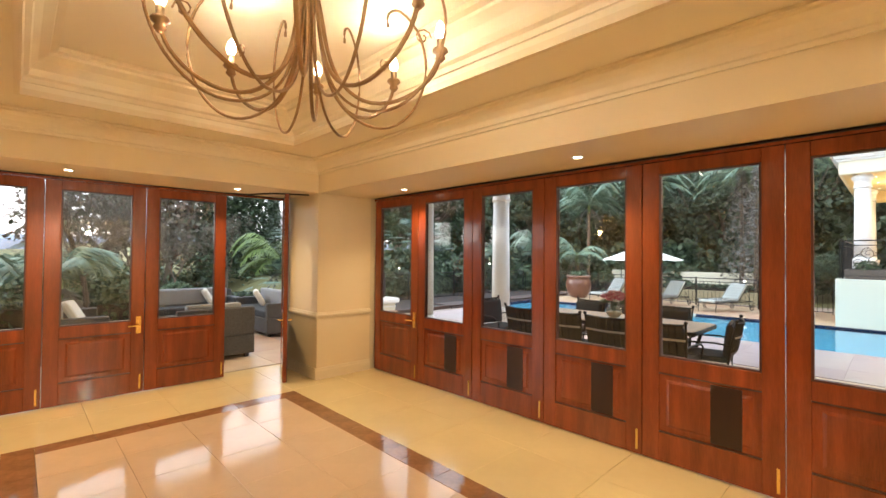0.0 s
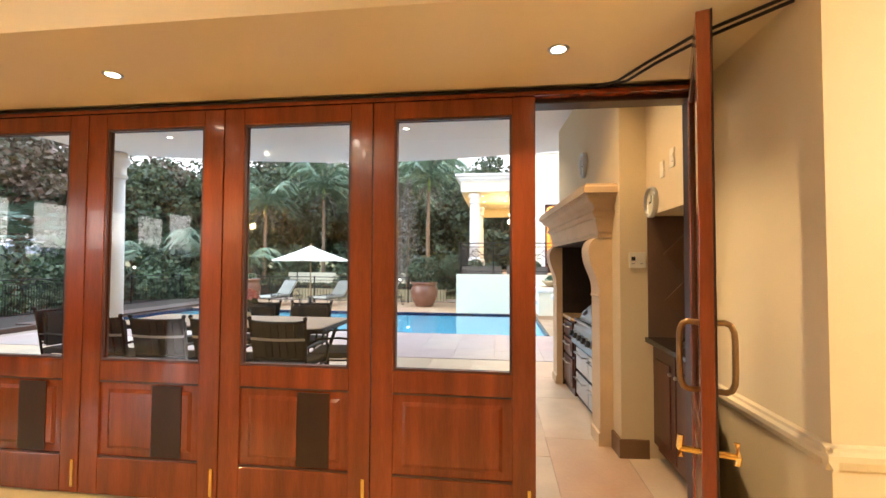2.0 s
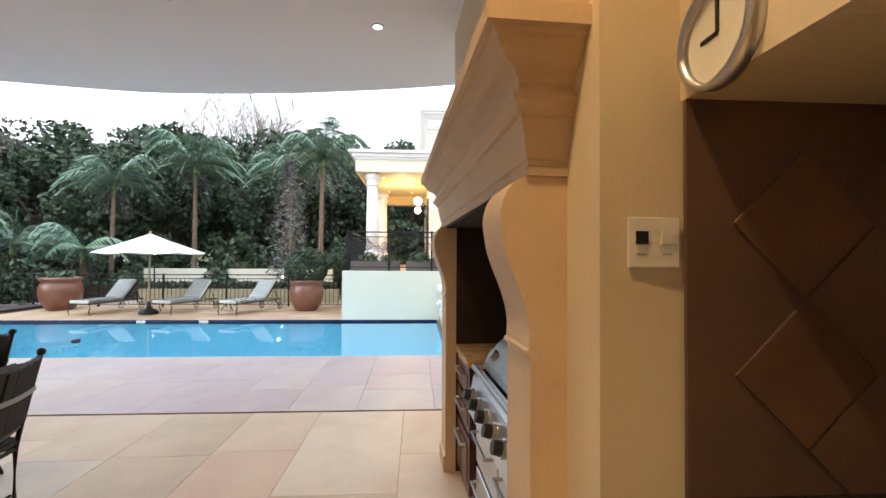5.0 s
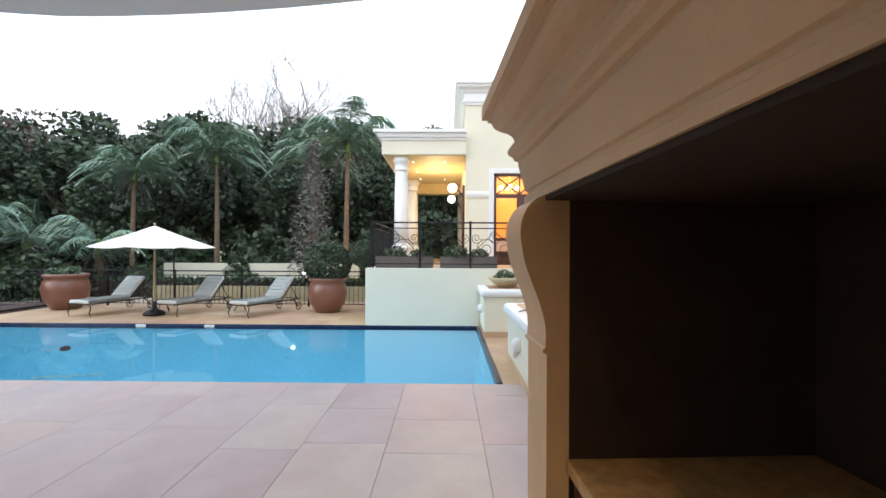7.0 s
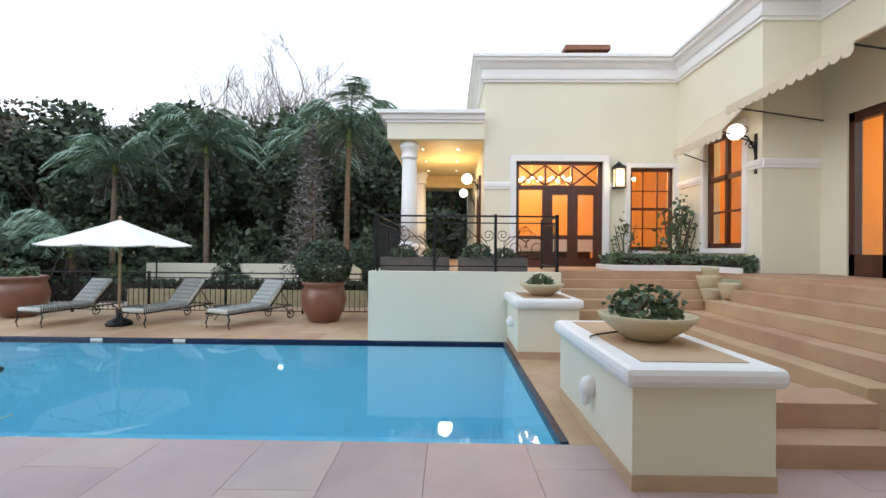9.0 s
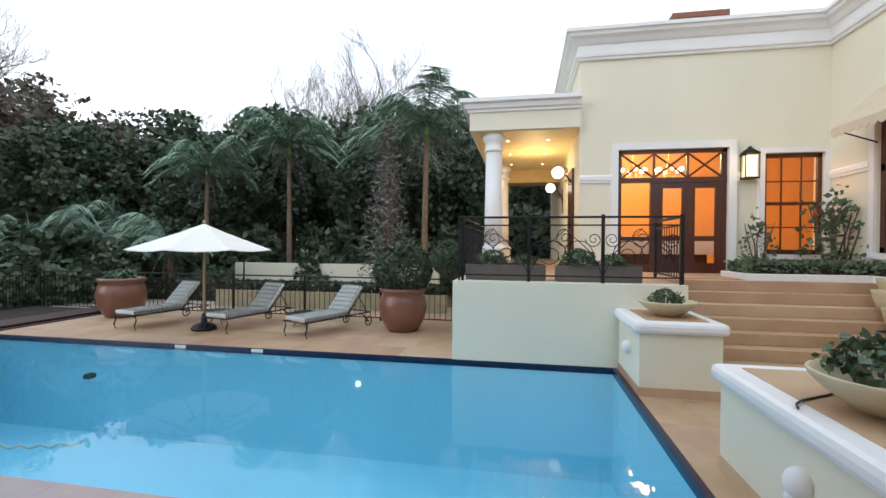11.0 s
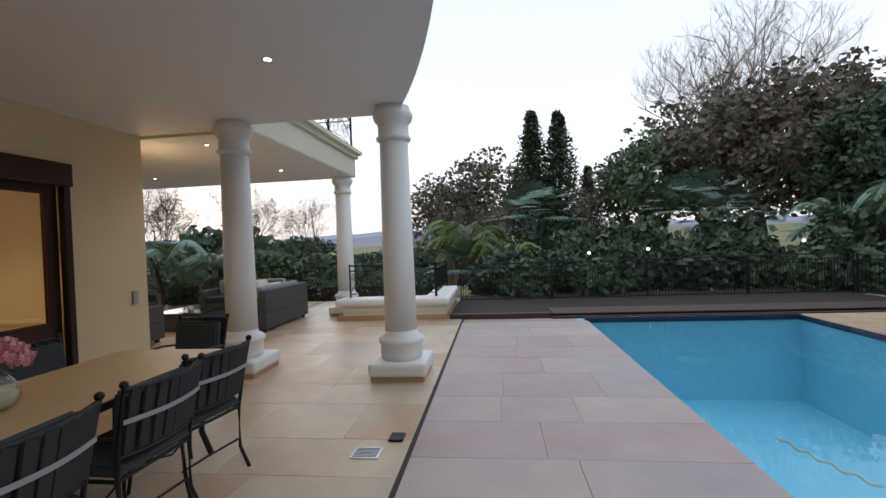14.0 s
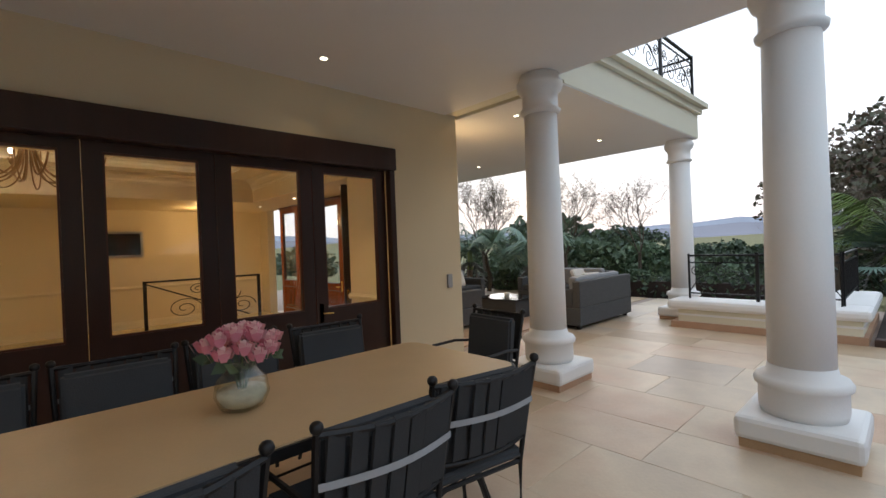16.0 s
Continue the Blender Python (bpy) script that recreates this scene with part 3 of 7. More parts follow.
# things at the back of the room, seen through the panes
ob = thing("wall_screen", pose(X0 + 0.004, 2.12, 1.75), "dark wall mounted screen in a silver frame", "screen")
part("frame", boxes((0, -0.42, -0.27, 0.04, 0.42, 0.27), bev=0.006), steel, ob)
part("screen", boxes((0.041, -0.37, -0.22, 0.045, 0.37, 0.22)), black_glass, ob, "dark screen")


def spiral(bm, cx, cz, r, turns, place, rad=0.007, start=0.0, sense=1):
    n = int(14 * turns)
    tube(bm, [place(cx + r * (1 - 0.85 * i / n) * math.cos(start + sense * 2 * math.pi * turns * i / n), cz + r * (1 - 0.85 * i / n) * math.sin(start + sense * 2 * math.pi * turns * i / n)) for i in range(n + 1)], rad, 5)


ob = thing("stair_balustrade", pose(-2.3, 2.4, 0, 0, 0, 90), "black wrought iron stair balustrade with scrolls", "balustrade")
for x in (0, 1.45):
    part("post", boxes((x - 0.02, -0.02, 0, x + 0.02, 0.02, 1.0)), iron, ob)
b = bmesh.new()
tube(b, [(0, 0, 0.98), (1.45, 0, 0.98)], 0.022)
tube(b, [(0, 0, 0.95), (1.3, 0, 0.12)], 0.014)
part("handrail", b, iron, ob)
b = bmesh.new()
for cx, cz, r, hnd in ((0.45, 0.40, 0.22, 1), (0.95, 0.65, 0.24, -1), (1.2, 0.35, 0.2, 1), (0.62, 0.78, 0.12, 1)):
    spiral(b, cx, cz, r, 1.8, lambda u, v: (u, 0, v), 0.008, sense=hnd)
part("scroll", b, iron, ob)
ob.scale = (1.5, 1, 1)
ob = thing("side_table_lamp", pose(-1.0, -0.2, 0), "dark side table with a black shaded lamp", "lamp")
part("table", boxes((-0.2, -0.2, 0, 0.2, 0.2, 0.7), bev=0.01), mahog_dark, ob)
b = bmesh.new()
lathe(b, [(0.16, 0.95), (0.12, 1.2)], 20, cap=False)
part("shade", b, rubber, ob)
b = bmesh.new()
lathe(b, [(0.07, 0.7), (0.02, 0.74), (0.02, 0.97)], 12)
part("base", b, brass, ob)

# ---- the veranda ----
FASC = 0.62


def roof_x(y):
    d = y - 0.9
    return 8.44 - (0.042 * d * d if d < 0 else 0.105 * d + 0.0394 * d * d)


bm = bmesh.new()
ys = [4.97 - 0.25 * i for i in range(int((4.97 + 9.0) / 0.25) + 1)]
for z0, z1, out in ((VC, VC + FASC, 0.0), (VC + FASC - 0.12, VC + FASC, 0.06), (VC + FASC, VC + FASC + 0.10, 0.14)):
    pts = [(roof_x(y) + out, y) for y in ys] + [(3.62, ys[-1]), (3.62, 4.97 + (out if out else 0))]
    pts[0] = (roof_x(4.97) + out, 4.97 + out)
    prism(bm, pts, z0, z1, lambda u, v, s: (u, v, s))
solid("veranda_roof", bm, ceil_out, "white plastered veranda roof slab with a bowed edge", "roof", kind="structure")
bm = boxes((-6, 5.18, VC - 0.02, 5.32, 9.60, VC + 0.4), (-6, 5.0, VC + 0.4, 5.38, 9.66, VC + 0.5), (-6, 5.0, VC + 0.5, 5.46, 9.74, VC + 0.58), (3.64, 4.985, VC + 0.01, 5.32, 5.18, VC + 0.4))
solid("lounge_roof", bm, wall_out, "cream plastered balcony slab over the lounge", "roof", kind="structure")


def column(at, h, label, r=0.185, plinth=0.34, name="column"):
    """A plain round column on a soft-edged plinth, with ringed base and capital."""
    ob = thing(name, pose(*at), label, "column", "white columns")
    part("foot", boxes((-plinth * 0.92, -plinth * 0.92, 0, plinth * 0.92, plinth * 0.92, 0.06)), sand_warm, ob, "stained sandstone foot")
    part("plinth", boxes((-plinth, -plinth, 0.06, plinth, plinth, 0.22), bev=0.035), white, ob)
    b = bmesh.new()
    lathe(b, [(r * 1.30, 0.22), (r * 1.36, 0.27), (r * 1.36, 0.40), (r * 1.48, 0.42), (r * 1.5, 0.45), (r * 1.4, 0.48), (r * 1.12, 0.50), (r * 1.04, 0.56)], 40)
    part("base", b, white, ob)
    b = bmesh.new()
    lathe(b, [(r * 1.04, 0.56), (r * 1.02, h * 0.4), (r * 0.92, h - 0.42)], 40)
    part("shaft", b, white, ob)
    b = bmesh.new()
    lathe(b, [(r * 0.92, h - 0.42), (r * 1.1, h - 0.40), (r * 1.14, h - 0.37), (r * 1.0, h - 0.35), (r * 1.0, h - 0.21), (r * 1.2, h - 0.17), (r * 1.3, h - 0.12), (r * 1.3, h - 0.08), (r * 1.12, h - 0.05), (r * 1.12, h)], 40)
    part("capital", b, white, ob)
    return ob


column((5.22, 4.85, 0), VC, "white round plastered column on a square plinth")
column((7.36, 4.72, 0), VC, "white round plastered column on a square plinth")
column((5.05, 9.42, 0), VC - 0.02, "white round plastered column by the planter")
for x, y in ((4.25, 2.85), (6.63, 3.12), (4.25, -0.2), (6.6, -0.3), (6.9, -1.7)):
    downlight((x, y, VC - 0.004), 10)
# added warm downlight, kept out of view, only to brighten the hearth side
downlight((4.05, -1.75, VC - 0.004), 52, (1.0, 0.66, 0.32))
for x, y in ((4.26, 5.7), (4.22, 8.1), (1.3, 8.2), (2.2, 6.2)):
    downlight((x, y, VC - 0.040), 12)
for x, y in ((5.3, 0.9), (5.5, -1.2)):
    ob = thing("ceiling_speaker", pose(x, y, VC), "round white flush ceiling speaker", "speaker", "ceiling speakers")
    b = bmesh.new()
    lathe(b, [(0.001, -0.012), (0.10, -0.012), (0.11, 0.0)], 28)
    part("grille", b, plastic, ob)
ob = thing("wall_globe_light", pose(3.62, 5.6, 2.3), "lit round opal globe wall light", "light", "globe lights")
ob.matrix_world = pose(3.30, 5.17, 2.45)
b = bmesh.new()
ball(b, (0, 0.16, 0), 0.12, 3)
part("globe", b, globe_glow, ob)
b = bmesh.new()
tube(b, [(0, 0, -0.1), (0, 0.16, -0.16), (0, 0.16, -0.11)], 0.012)
part("bracket", b, iron, ob)
lamp("lounge_globe_lamp", "POINT", (3.3, 5.5, 2.45), 18, (1.0, 0.66, 0.3), 0.13)
ob = thing("outdoor_socket", pose(3.62, 4.93, 1.0), "grey weatherproof wall socket", "socket")
part("cover", boxes((0, -0.04, -0.09, 0.035, 0.04, 0.09), bev=0.008), strap, ob)

structure("lounge_ceiling", [(-6, 5.18, VC - 0.034, 5.31, 9.59, VC - 0.0215)], ceil_out, "white plastered lounge ceiling")
# braai wall with alcove; the hearth stands a little askew to the house
AX0, BX, MY, BY = 3.62, 4.54, -2.64, -2.438
BX1, HX0, HX1 = 6.96, 4.97, 6.595
ASKEW = pose(BX, BY, 0, 0, 0, 3.2) @ pose(-BX, -BY, 0)
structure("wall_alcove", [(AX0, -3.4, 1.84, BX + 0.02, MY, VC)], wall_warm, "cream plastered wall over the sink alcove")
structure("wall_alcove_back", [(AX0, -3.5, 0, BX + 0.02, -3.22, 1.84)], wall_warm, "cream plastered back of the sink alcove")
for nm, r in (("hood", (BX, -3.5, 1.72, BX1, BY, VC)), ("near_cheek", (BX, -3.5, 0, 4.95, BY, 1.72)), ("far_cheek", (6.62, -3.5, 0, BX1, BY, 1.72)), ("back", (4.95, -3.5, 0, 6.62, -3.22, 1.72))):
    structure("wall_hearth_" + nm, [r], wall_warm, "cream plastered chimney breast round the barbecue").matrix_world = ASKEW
structure("skirting", [(BX - 0.02, MY, 0, BX, BY + 0.02, 0.14), (BX, BY, 0, 4.72, BY + 0.02, 0.14)], mat("brown_stone_skirting", (0.18, 0.10, 0.05), 0.5, var=0.3), "brown stone skirting at the chimney breast").matrix_world = ASKEW
# near-black sheets over the sides, back and top of the hearth opening
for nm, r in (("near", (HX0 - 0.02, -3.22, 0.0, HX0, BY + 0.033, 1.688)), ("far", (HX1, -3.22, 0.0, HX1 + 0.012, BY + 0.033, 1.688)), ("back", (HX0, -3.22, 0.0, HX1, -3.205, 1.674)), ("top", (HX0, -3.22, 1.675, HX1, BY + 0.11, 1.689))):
    structure("lining_" + nm, [r], hearth_black, "soot blackened lining of the barbecue hearth").matrix_world = ASKEW

ob = thing("mantel", pose(0, 0, 0), "carved sandstone barbecue mantel on scrolled corbels", "mantel")
prof = [(0, 1.69), (0.118, 1.69), (0.118, 1.714), (0.110, 1.720), (0.110, 1.732), (0.117, 1.737), (0.138, 1.838), (0.138, 1.848), (0.150, 1.853), (0.154, 1.866), (0.168, 1.878), (0.172, 1.892), (0.166, 1.906), (0.150, 1.912), (0.150, 1.928), (0.156, 1.945), (0.172, 1.962), (0.196, 1.974), (0.216, 1.992), (0.226, 2.016), (0.238, 2.020), (0.238, 2.032), (0.259, 2.036), (0.259, 2.086), (0.245, 2.092), (0.240, 2.112), (0, 2.12)]
b = bmesh.new()
MX0, MX1 = 4.72, 6.845
rows = []
for u, z in prof:
    d = max(u - 0.118, -0.02)
    rows.append([b.verts.new(v) for v in ((MX0 - d, BY, z), (MX0 - d, BY + max(u, 0.001), z), (MX1 + d, BY + max(u, 0.001), z), (MX1 + d, BY, z))])
for r, q in zip(rows, rows[1:] + rows[:1]):
    for k in range(3):
        b.faces.new((r[k], r[k + 1], q[k + 1], q[k]))
part("hood_moulding", b, mantel_stone, ob)


def corbel_outline():
    """Side outline of a scrolled corbel on a straight leg, as (distance from the wall, height)."""
    pts = [(0.0, 0.0), (0.118, 0.0), (0.118, 0.10), (0.104, 0.11), (0.104, 1.196), (0.116, 1.202), (0.116, 1.212), (0.108, 1.218)]
    for i in range(11):
        t = i / 10
        pts.append((0.108 + 0.012 * t + 0.058 * t * t * (3 - 2 * t) - 0.014 * math.sin(math.pi * t), 1.225 + 0.275 * t))
    for i in range(1, 14):
        a = -0.45 + 2.0 * i / 13
        pts.append((0.108 + 0.080 * math.cos(a), 1.575 + 0.114 * math.sin(a)))
    return pts + [(0.0, 1.689)]


for x0, wd in ((4.73, 0.239), (HX1 + 0.001, 0.239)):
    b = bmesh.new()
    prism(b, corbel_outline(), x0, x0 + wd, lambda u, v, s: (s, BY + u, v))
    part("corbel", b, mantel_stone, ob)
ob.matrix_world = ASKEW


def clock(at, r=0.13):
    ob = thing("wall_clock", pose(*at), "round silver wall clock with a pale dial", "clock", "wall clocks")
    b = bmesh.new()
    prof = [(r * 0.86, 0.012), (r * 0.9, 0.035), (r, 0.03), (r, 0.0)]
    lathe(b, prof, 32, cap=False)
    bmesh.ops.rotate(b, verts=b.verts, cent=(0, 0, 0), matrix=Matrix.Rotation(radians(-90), 3, "X"))
    part("rim", b, steel, ob)
    b = bmesh.new()
    rod(b, (0, 0, 0), (0, 0.012, 0), r * 0.88, seg=32)
    part("dial", b, plastic, ob, "pale dial")
    b = bmesh.new()
    box(b, -0.004, 0.012, 0, 0.004, 0.016, r * 0.6)
    box(b, 0, 0.012, -0.004, r * 0.45, 0.016, 0.004)
    part("pointer", b, rubber, ob)


clock((4.40, MY, 1.93), 0.115)
clock((5.6, BY + 0.06, 2.48), 0.13)


def plate(name, m, w, h, label, holes=0):
    ob = thing(name, m, label, "switch", "wall plates")
    part("cover", boxes((-w / 2, 0, -h / 2, w / 2, 0.010, h / 2), bev=0.003), plastic, ob)
    for i in range(holes):
        x = -w / 4 + i * w / 2
        part("rocker", boxes((x - 0.014, 0.0102, -0.004, x + 0.014, 0.015, 0.026)), rubber if i == 1 else plastic, ob)
        part("marking", boxes((x - 0.012, 0.0102, -0.03, x + 0.012, 0.0108, -0.024)), strap, ob)


plate("wall_switch", pose(BX + 0.005, -2.566, 1.503, 0, 0, 90), 0.122, 0.118, "cream double wall switch plate", 2)
plate("wall_plate", pose(4.20, MY, 2.13), 0.07, 0.115, "cream blank wall plate")
plate("wall_plate", pose(4.02, MY, 2.17), 0.075, 0.125, "cream thermostat plate on the wall", 1)
plate("wall_socket", pose(BX - 0.09, -3.2, 1.47), 0.075, 0.115, "cream wall plate on the tiled splashback")
# splashback of diagonal tiles
ob = solid("splashback", boxes((AX0 + 0.02, -3.22, 0.9, BX, -3.212, 1.84), (BX - 0.012, -3.212, 0.9, BX, MY, 1.84)), tile_rust, "rust slate tiles laid diagonally over the sink", "splashback", kind="structure")
s = 0.25
me = mesh_of("tile", boxes((-s / 2 + 0.004, 0, -s / 2 + 0.004, s / 2 - 0.004, 0.008, s / 2 - 0.004)), tile_rust)
d = s * math.sqrt(2)
for i in range(6):
    for j in range(6):
        if (i + j) % 2 == 0:
            x, y, z = AX0 + 0.15 + i * d / 2, -3.10 + i * d / 2, 1.02 + j * d / 2
            if z < 1.72 and x < BX - 0.19:
                t = new("tile", me)
                t.parent, t.matrix_world = ob, pose(x, -3.212, z, 0, 45, 0)
            if z < 1.72 and y < MY - 0.19:
                t = new("tile", me)
                t.parent, t.matrix_world = ob, pose(BX - 0.012, y, z, 0, 45, 90)
# sink cabinet
ob = thing("sink_cabinet", pose(0, 0, 0), "mahogany base cabinet under a black worktop", "cabinet")
part("body", boxes((AX0 + 0.06, -3.2, 0.08, BX - 0.02, MY - 0.06, 0.88)), mahog_dark, ob)
for i in range(2):
    x0 = AX0 + 0.08 + i * 0.44
    dr = part("door", boxes((x0, MY - 0.062, 0.12, x0 + 0.42, MY - 0.04, 0.85), bev=0.004), mahog_dark, ob)
    part("door_panel", boxes((x0 + 0.07, MY - 0.041, 0.2, x0 + 0.35, MY - 0.03, 0.77), bev=0.008), mahog_dark, dr)
    b = bmesh.new()
    ball(b, (x0 + (0.38 if i == 0 else 0.04), MY - 0.02, 0.72), 0.014)
    part("knob", b, steel, dr)
ob = solid("worktop", boxes((AX0 + 0.03, -3.21, 0.882, BX - 0.015, MY + 0.03, 0.92), bev=0.006), granite, "polished black granite worktop", "worktop")
ob = thing("sink", pose(4.15, -2.93, 0.922), "round stainless inset sink with a tall tap", "sink")
b = bmesh.new()
lathe(b, [(0.02, 0.001), (0.15, 0.002), (0.17, 0.012), (0.185, 0.010), (0.19, 0.0)], 32)
part("bowl", b, steel, ob)
b = bmesh.new()
tube(b, [(0, -0.2, 0), (0, -0.2, 0.22), (0, -0.15, 0.28), (0, -0.08, 0.27), (0, -0.05, 0.22)], 0.012, 8)
part("tap", b, steel, ob)
# hearth cabinets and grill
ob = thing("hearth_cabinet", ASKEW, "dark timber drawer cabinet under tan granite", "cabinet")
part("body", boxes((6.09, -3.2, 0.0, 6.59, BY + 0.0, 0.832)), mahog_dark, ob)
for z0, z1 in ((0.08, 0.40), (0.43, 0.61), (0.64, 0.81)):
    dr = part("drawer", boxes((6.11, BY, z0, 6.575, BY + 0.025, z1), bev=0.005), mahog_dark, ob)
    part("panel", boxes((6.16, BY + 0.0252, z0 + 0.045, 6.525, BY + 0.031, z1 - 0.045), bev=0.004), mahog_dark, dr)
    b = bmesh.new()
    tube(b, [(6.22, BY + 0.03, z1 - 0.06), (6.22, BY + 0.06, z1 - 0.06), (6.47, BY + 0.06, z1 - 0.06), (6.47, BY + 0.03, z1 - 0.06)], 0.008)
    part("handle", b, steel, dr, "steel bar handle")
solid("hearth_worktop", boxes((6.06, -3.2, 0.834, 6.593, BY + 0.045, 0.874), bev=0.005), granite_tan, "tan granite slab beside the grill", "worktop").matrix_world = ASKEW
ob = thing("gas_grill", ASKEW, "black and steel gas grill built into the hearth", "grill")
part("body", boxes((4.99, -3.15, 0.0, 6.04, BY - 0.03, 0.80), bev=0.01), rubber, ob)
b = bmesh.new()
prism(b, [(BY - 0.03, 0.60), (BY + 0.05, 0.62), (BY + 0.015, 0.80), (BY - 0.03, 0.84)], 5.00, 6.04, lambda u, v, s: (s, u, v))
part("control_panel", b, steel, ob, "brushed steel control panel")
for i in range(5):
    x = 5.27 + i * 0.17
    b = bmesh.new()
    rod(b, (x, BY + 0.03, 0.715), (x, BY + 0.085, 0.727), 0.033, 0.028, 16)
    part("knob", b, rubber, ob)
    b = bmesh.new()
    rod(b, (x, BY + 0.025, 0.715), (x, BY + 0.05, 0.720), 0.04, 0.04, 20)
    part("knob_ring", b, steel, ob)
b = bmesh.new()
prism(b, [(-3.1, 0.84), (BY - 0.04, 0.84), (BY - 0.05, 0.88), (BY - 0.13, 0.99), (-2.75, 1.06), (-3.0, 1.03), (-3.1, 0.9)], 5.01, 6.03, lambda u, v, s: (s, u, v))
bmesh.ops.bevel(b, geom=b.edges[:], offset=0.012, segments=2, affect="EDGES")
hood = part("lid", b, rubber, ob, "black grill lid")
b = bmesh.new()
prism(b, [(BY - 0.045, 0.865), (BY - 0.02, 0.87), (BY - 0.03, 0.90), (BY - 0.105, 1.00), (BY - 0.15, 1.035), (BY - 0.16, 1.015)], 5.03, 5.96, lambda u, v, s: (s, u, v))
bmesh.ops.bevel(b, geom=b.edges[:], offset=0.008, segments=2, affect="EDGES")
part("lid_front", b, steel, hood)
for x in (5.24, 5.86):
    b = bmesh.new()
    rod(b, (x, BY - 0.07, 0.945), (x, BY - 0.045, 0.965), 0.032, 0.03, 20)
    part("thermometer", b, steel, hood, "round steel dial")
b = bmesh.new()
tube(b, [(5.07, BY - 0.03, 0.87), (5.07, BY + 0.03, 0.875), (5.95, BY + 0.03, 0.875), (5.95, BY - 0.03, 0.87)], 0.013, 8)
part("lid_handle", b, steel, hood)
for z0, z1 in ((0.06, 0.3), (0.33, 0.57)):
    for x0 in (5.01, 5.53):
        dr = part("drawer", boxes((x0, BY - 0.03, z0, x0 + 0.50, BY + 0.0, z1), bev=0.006), steel, ob)
        b = bmesh.new()
        tube(b, [(x0 + 0.08, BY, z1 - 0.05), (x0 + 0.08, BY + 0.04, z1 - 0.05), (x0 + 0.42, BY + 0.04, z1 - 0.05), (x0 + 0.42, BY, z1 - 0.05)], 0.009)
        part("handle", b, steel, dr)
structure("wall_side", [(6.76, -9.0, 0, 6.94, -2.95, VC)], wall_out, "cream plastered side wall behind the hearth")

# ---- the pool terrace ----
PX0, PX1, PY0, PY1 = 10.22, 14.08, -2.50, 8.31


def ground_sheet():
    """One ground to the horizon, with holes for the house floor and the pool, sinking away from the terrace."""
    bm = bmesh.new()
    n = 56
    lim = 9.0
    xs = [4 + math.sinh(-lim / 2 + lim * i / n) * 14 for i in range(n + 1)]
    verts = {}

    def h(x, y):
        d = max(0.0, 5 - x if y > 8 else 0, x - 19, y - 13, -9 - y)
        z = -0.16
        if y > 13 and x < 12:
            z -= min(6.0, 0.10 * (y - 13))
        z += 0.25 * noise.noise((x * 0.05, y * 0.05, 0)) * min(1, d / 12)
        dist = math.hypot(x - 8, y)
        if dist > 250 and y > 0:
            z += min(1, (dist - 250) / 500) * (14 + 16 * noise.noise((x * 0.0022, y * 0.0022, 3)))
        return z

    for i, x in enumerate(xs):
        for j, y in enumerate(xs):
            verts[i, j] = bm.verts.new((x, y, h(x, y)))
    for i in range(n):
        for j in range(n):
            x, y = (xs[i] + xs[i + 1]) / 2, (xs[j] + xs[j + 1]) / 2
            if -7.5 < x < 18.5 and -9 < y < 11.5:
                continue
            bm.faces.new((verts[i, j], verts[i + 1, j], verts[i + 1, j + 1], verts[i, j + 1]))
    return solid("ground", bm, lawn, "dry winter lawn and garden ground", "ground", kind="structure")


ground_sheet()
JZ = -0.02
structure("terrace_base", [(3.62, -9.5, -0.4, PX0 - 0.02, 12.0, JZ), (-9.0, 5.17, -0.4, 3.62, 12.0, JZ), (PX1 + 0.02, -0.5, -0.4, 19.5, 12.0, JZ), (PX0 - 0.02, PY1 + 0.02, -0.4, PX1 + 0.02, 12.0, JZ), (PX0 - 0.02, -9.5, -0.4, 14.3, PY0 - 0.02, JZ)], joint, "dark mortar bed under the paving")
structure("pool_shell", [(PX0, PY0, -1.75, PX1, PY1, -1.6), (PX0 - 0.15, PY0, -1.6, PX0, PY1, -0.02), (PX1, PY0, -1.6, PX1 + 0.15, PY1, -0.02), (PX0 - 0.15, PY1, -1.6, PX1 + 0.15, PY1 + 0.15, -0.02), (PX0 - 0.15, PY0 - 0.15, -1.6, PX1 + 0.15, PY0, -0.02)], pool_paint, "blue plastered swimming pool shell")
bm = bmesh.new()
ring(bm, PX0 + 0.002, PY0 + 0.002, PX1 - 0.002, PY1 - 0.002, 0.012, -0.085, -0.022)
solid("pool_tile_band", bm, pool_tile, "navy mosaic waterline band", "tile band", kind="structure")
bm = bmesh.new()
bmesh.ops.create_grid(bm, x_segments=1, y_segments=1, size=0.5, matrix=Matrix.LocRotScale(((PX0 + PX1) / 2, (PY0 + PY1) / 2, -0.040), None, (PX1 - PX0 - 0.03, PY1 - PY0 - 0.03, 1)))
wat = solid("pool_water", bm, water, "still blue swimming pool water", "water", kind="structure")
wat.visible_shadow = False
structure("coping", [(PX1 - 0.015, -0.3, -0.02, PX1 + 0.03, PY1 + 0.06, 0.006), (PX1 - 0.015, PY0, -0.02, PX1, -0.3, 0.006), (PX0 + 0.05, PY0 - 0.05, -0.02, PX1, PY0 + 0.015, 0.006), (PX0, PY1 - 0.015, -0.02, PX1 + 0.05, PY1 + 0.05, 0.012)], pool_tile, "dark blue tiled pool edge", bev=0.004)
for y in (4.3, 2.9):
    ob = thing("pool_skimmer", pose(PX1 - 0.016, y, -0.03), "white plastic skimmer mouth in the pool edge", "skimmer", "skimmers")
    part("frame", boxes((-0.012, -0.10, -0.02, 0.0, 0.10, 0.03), bev=0.003), plastic, ob)
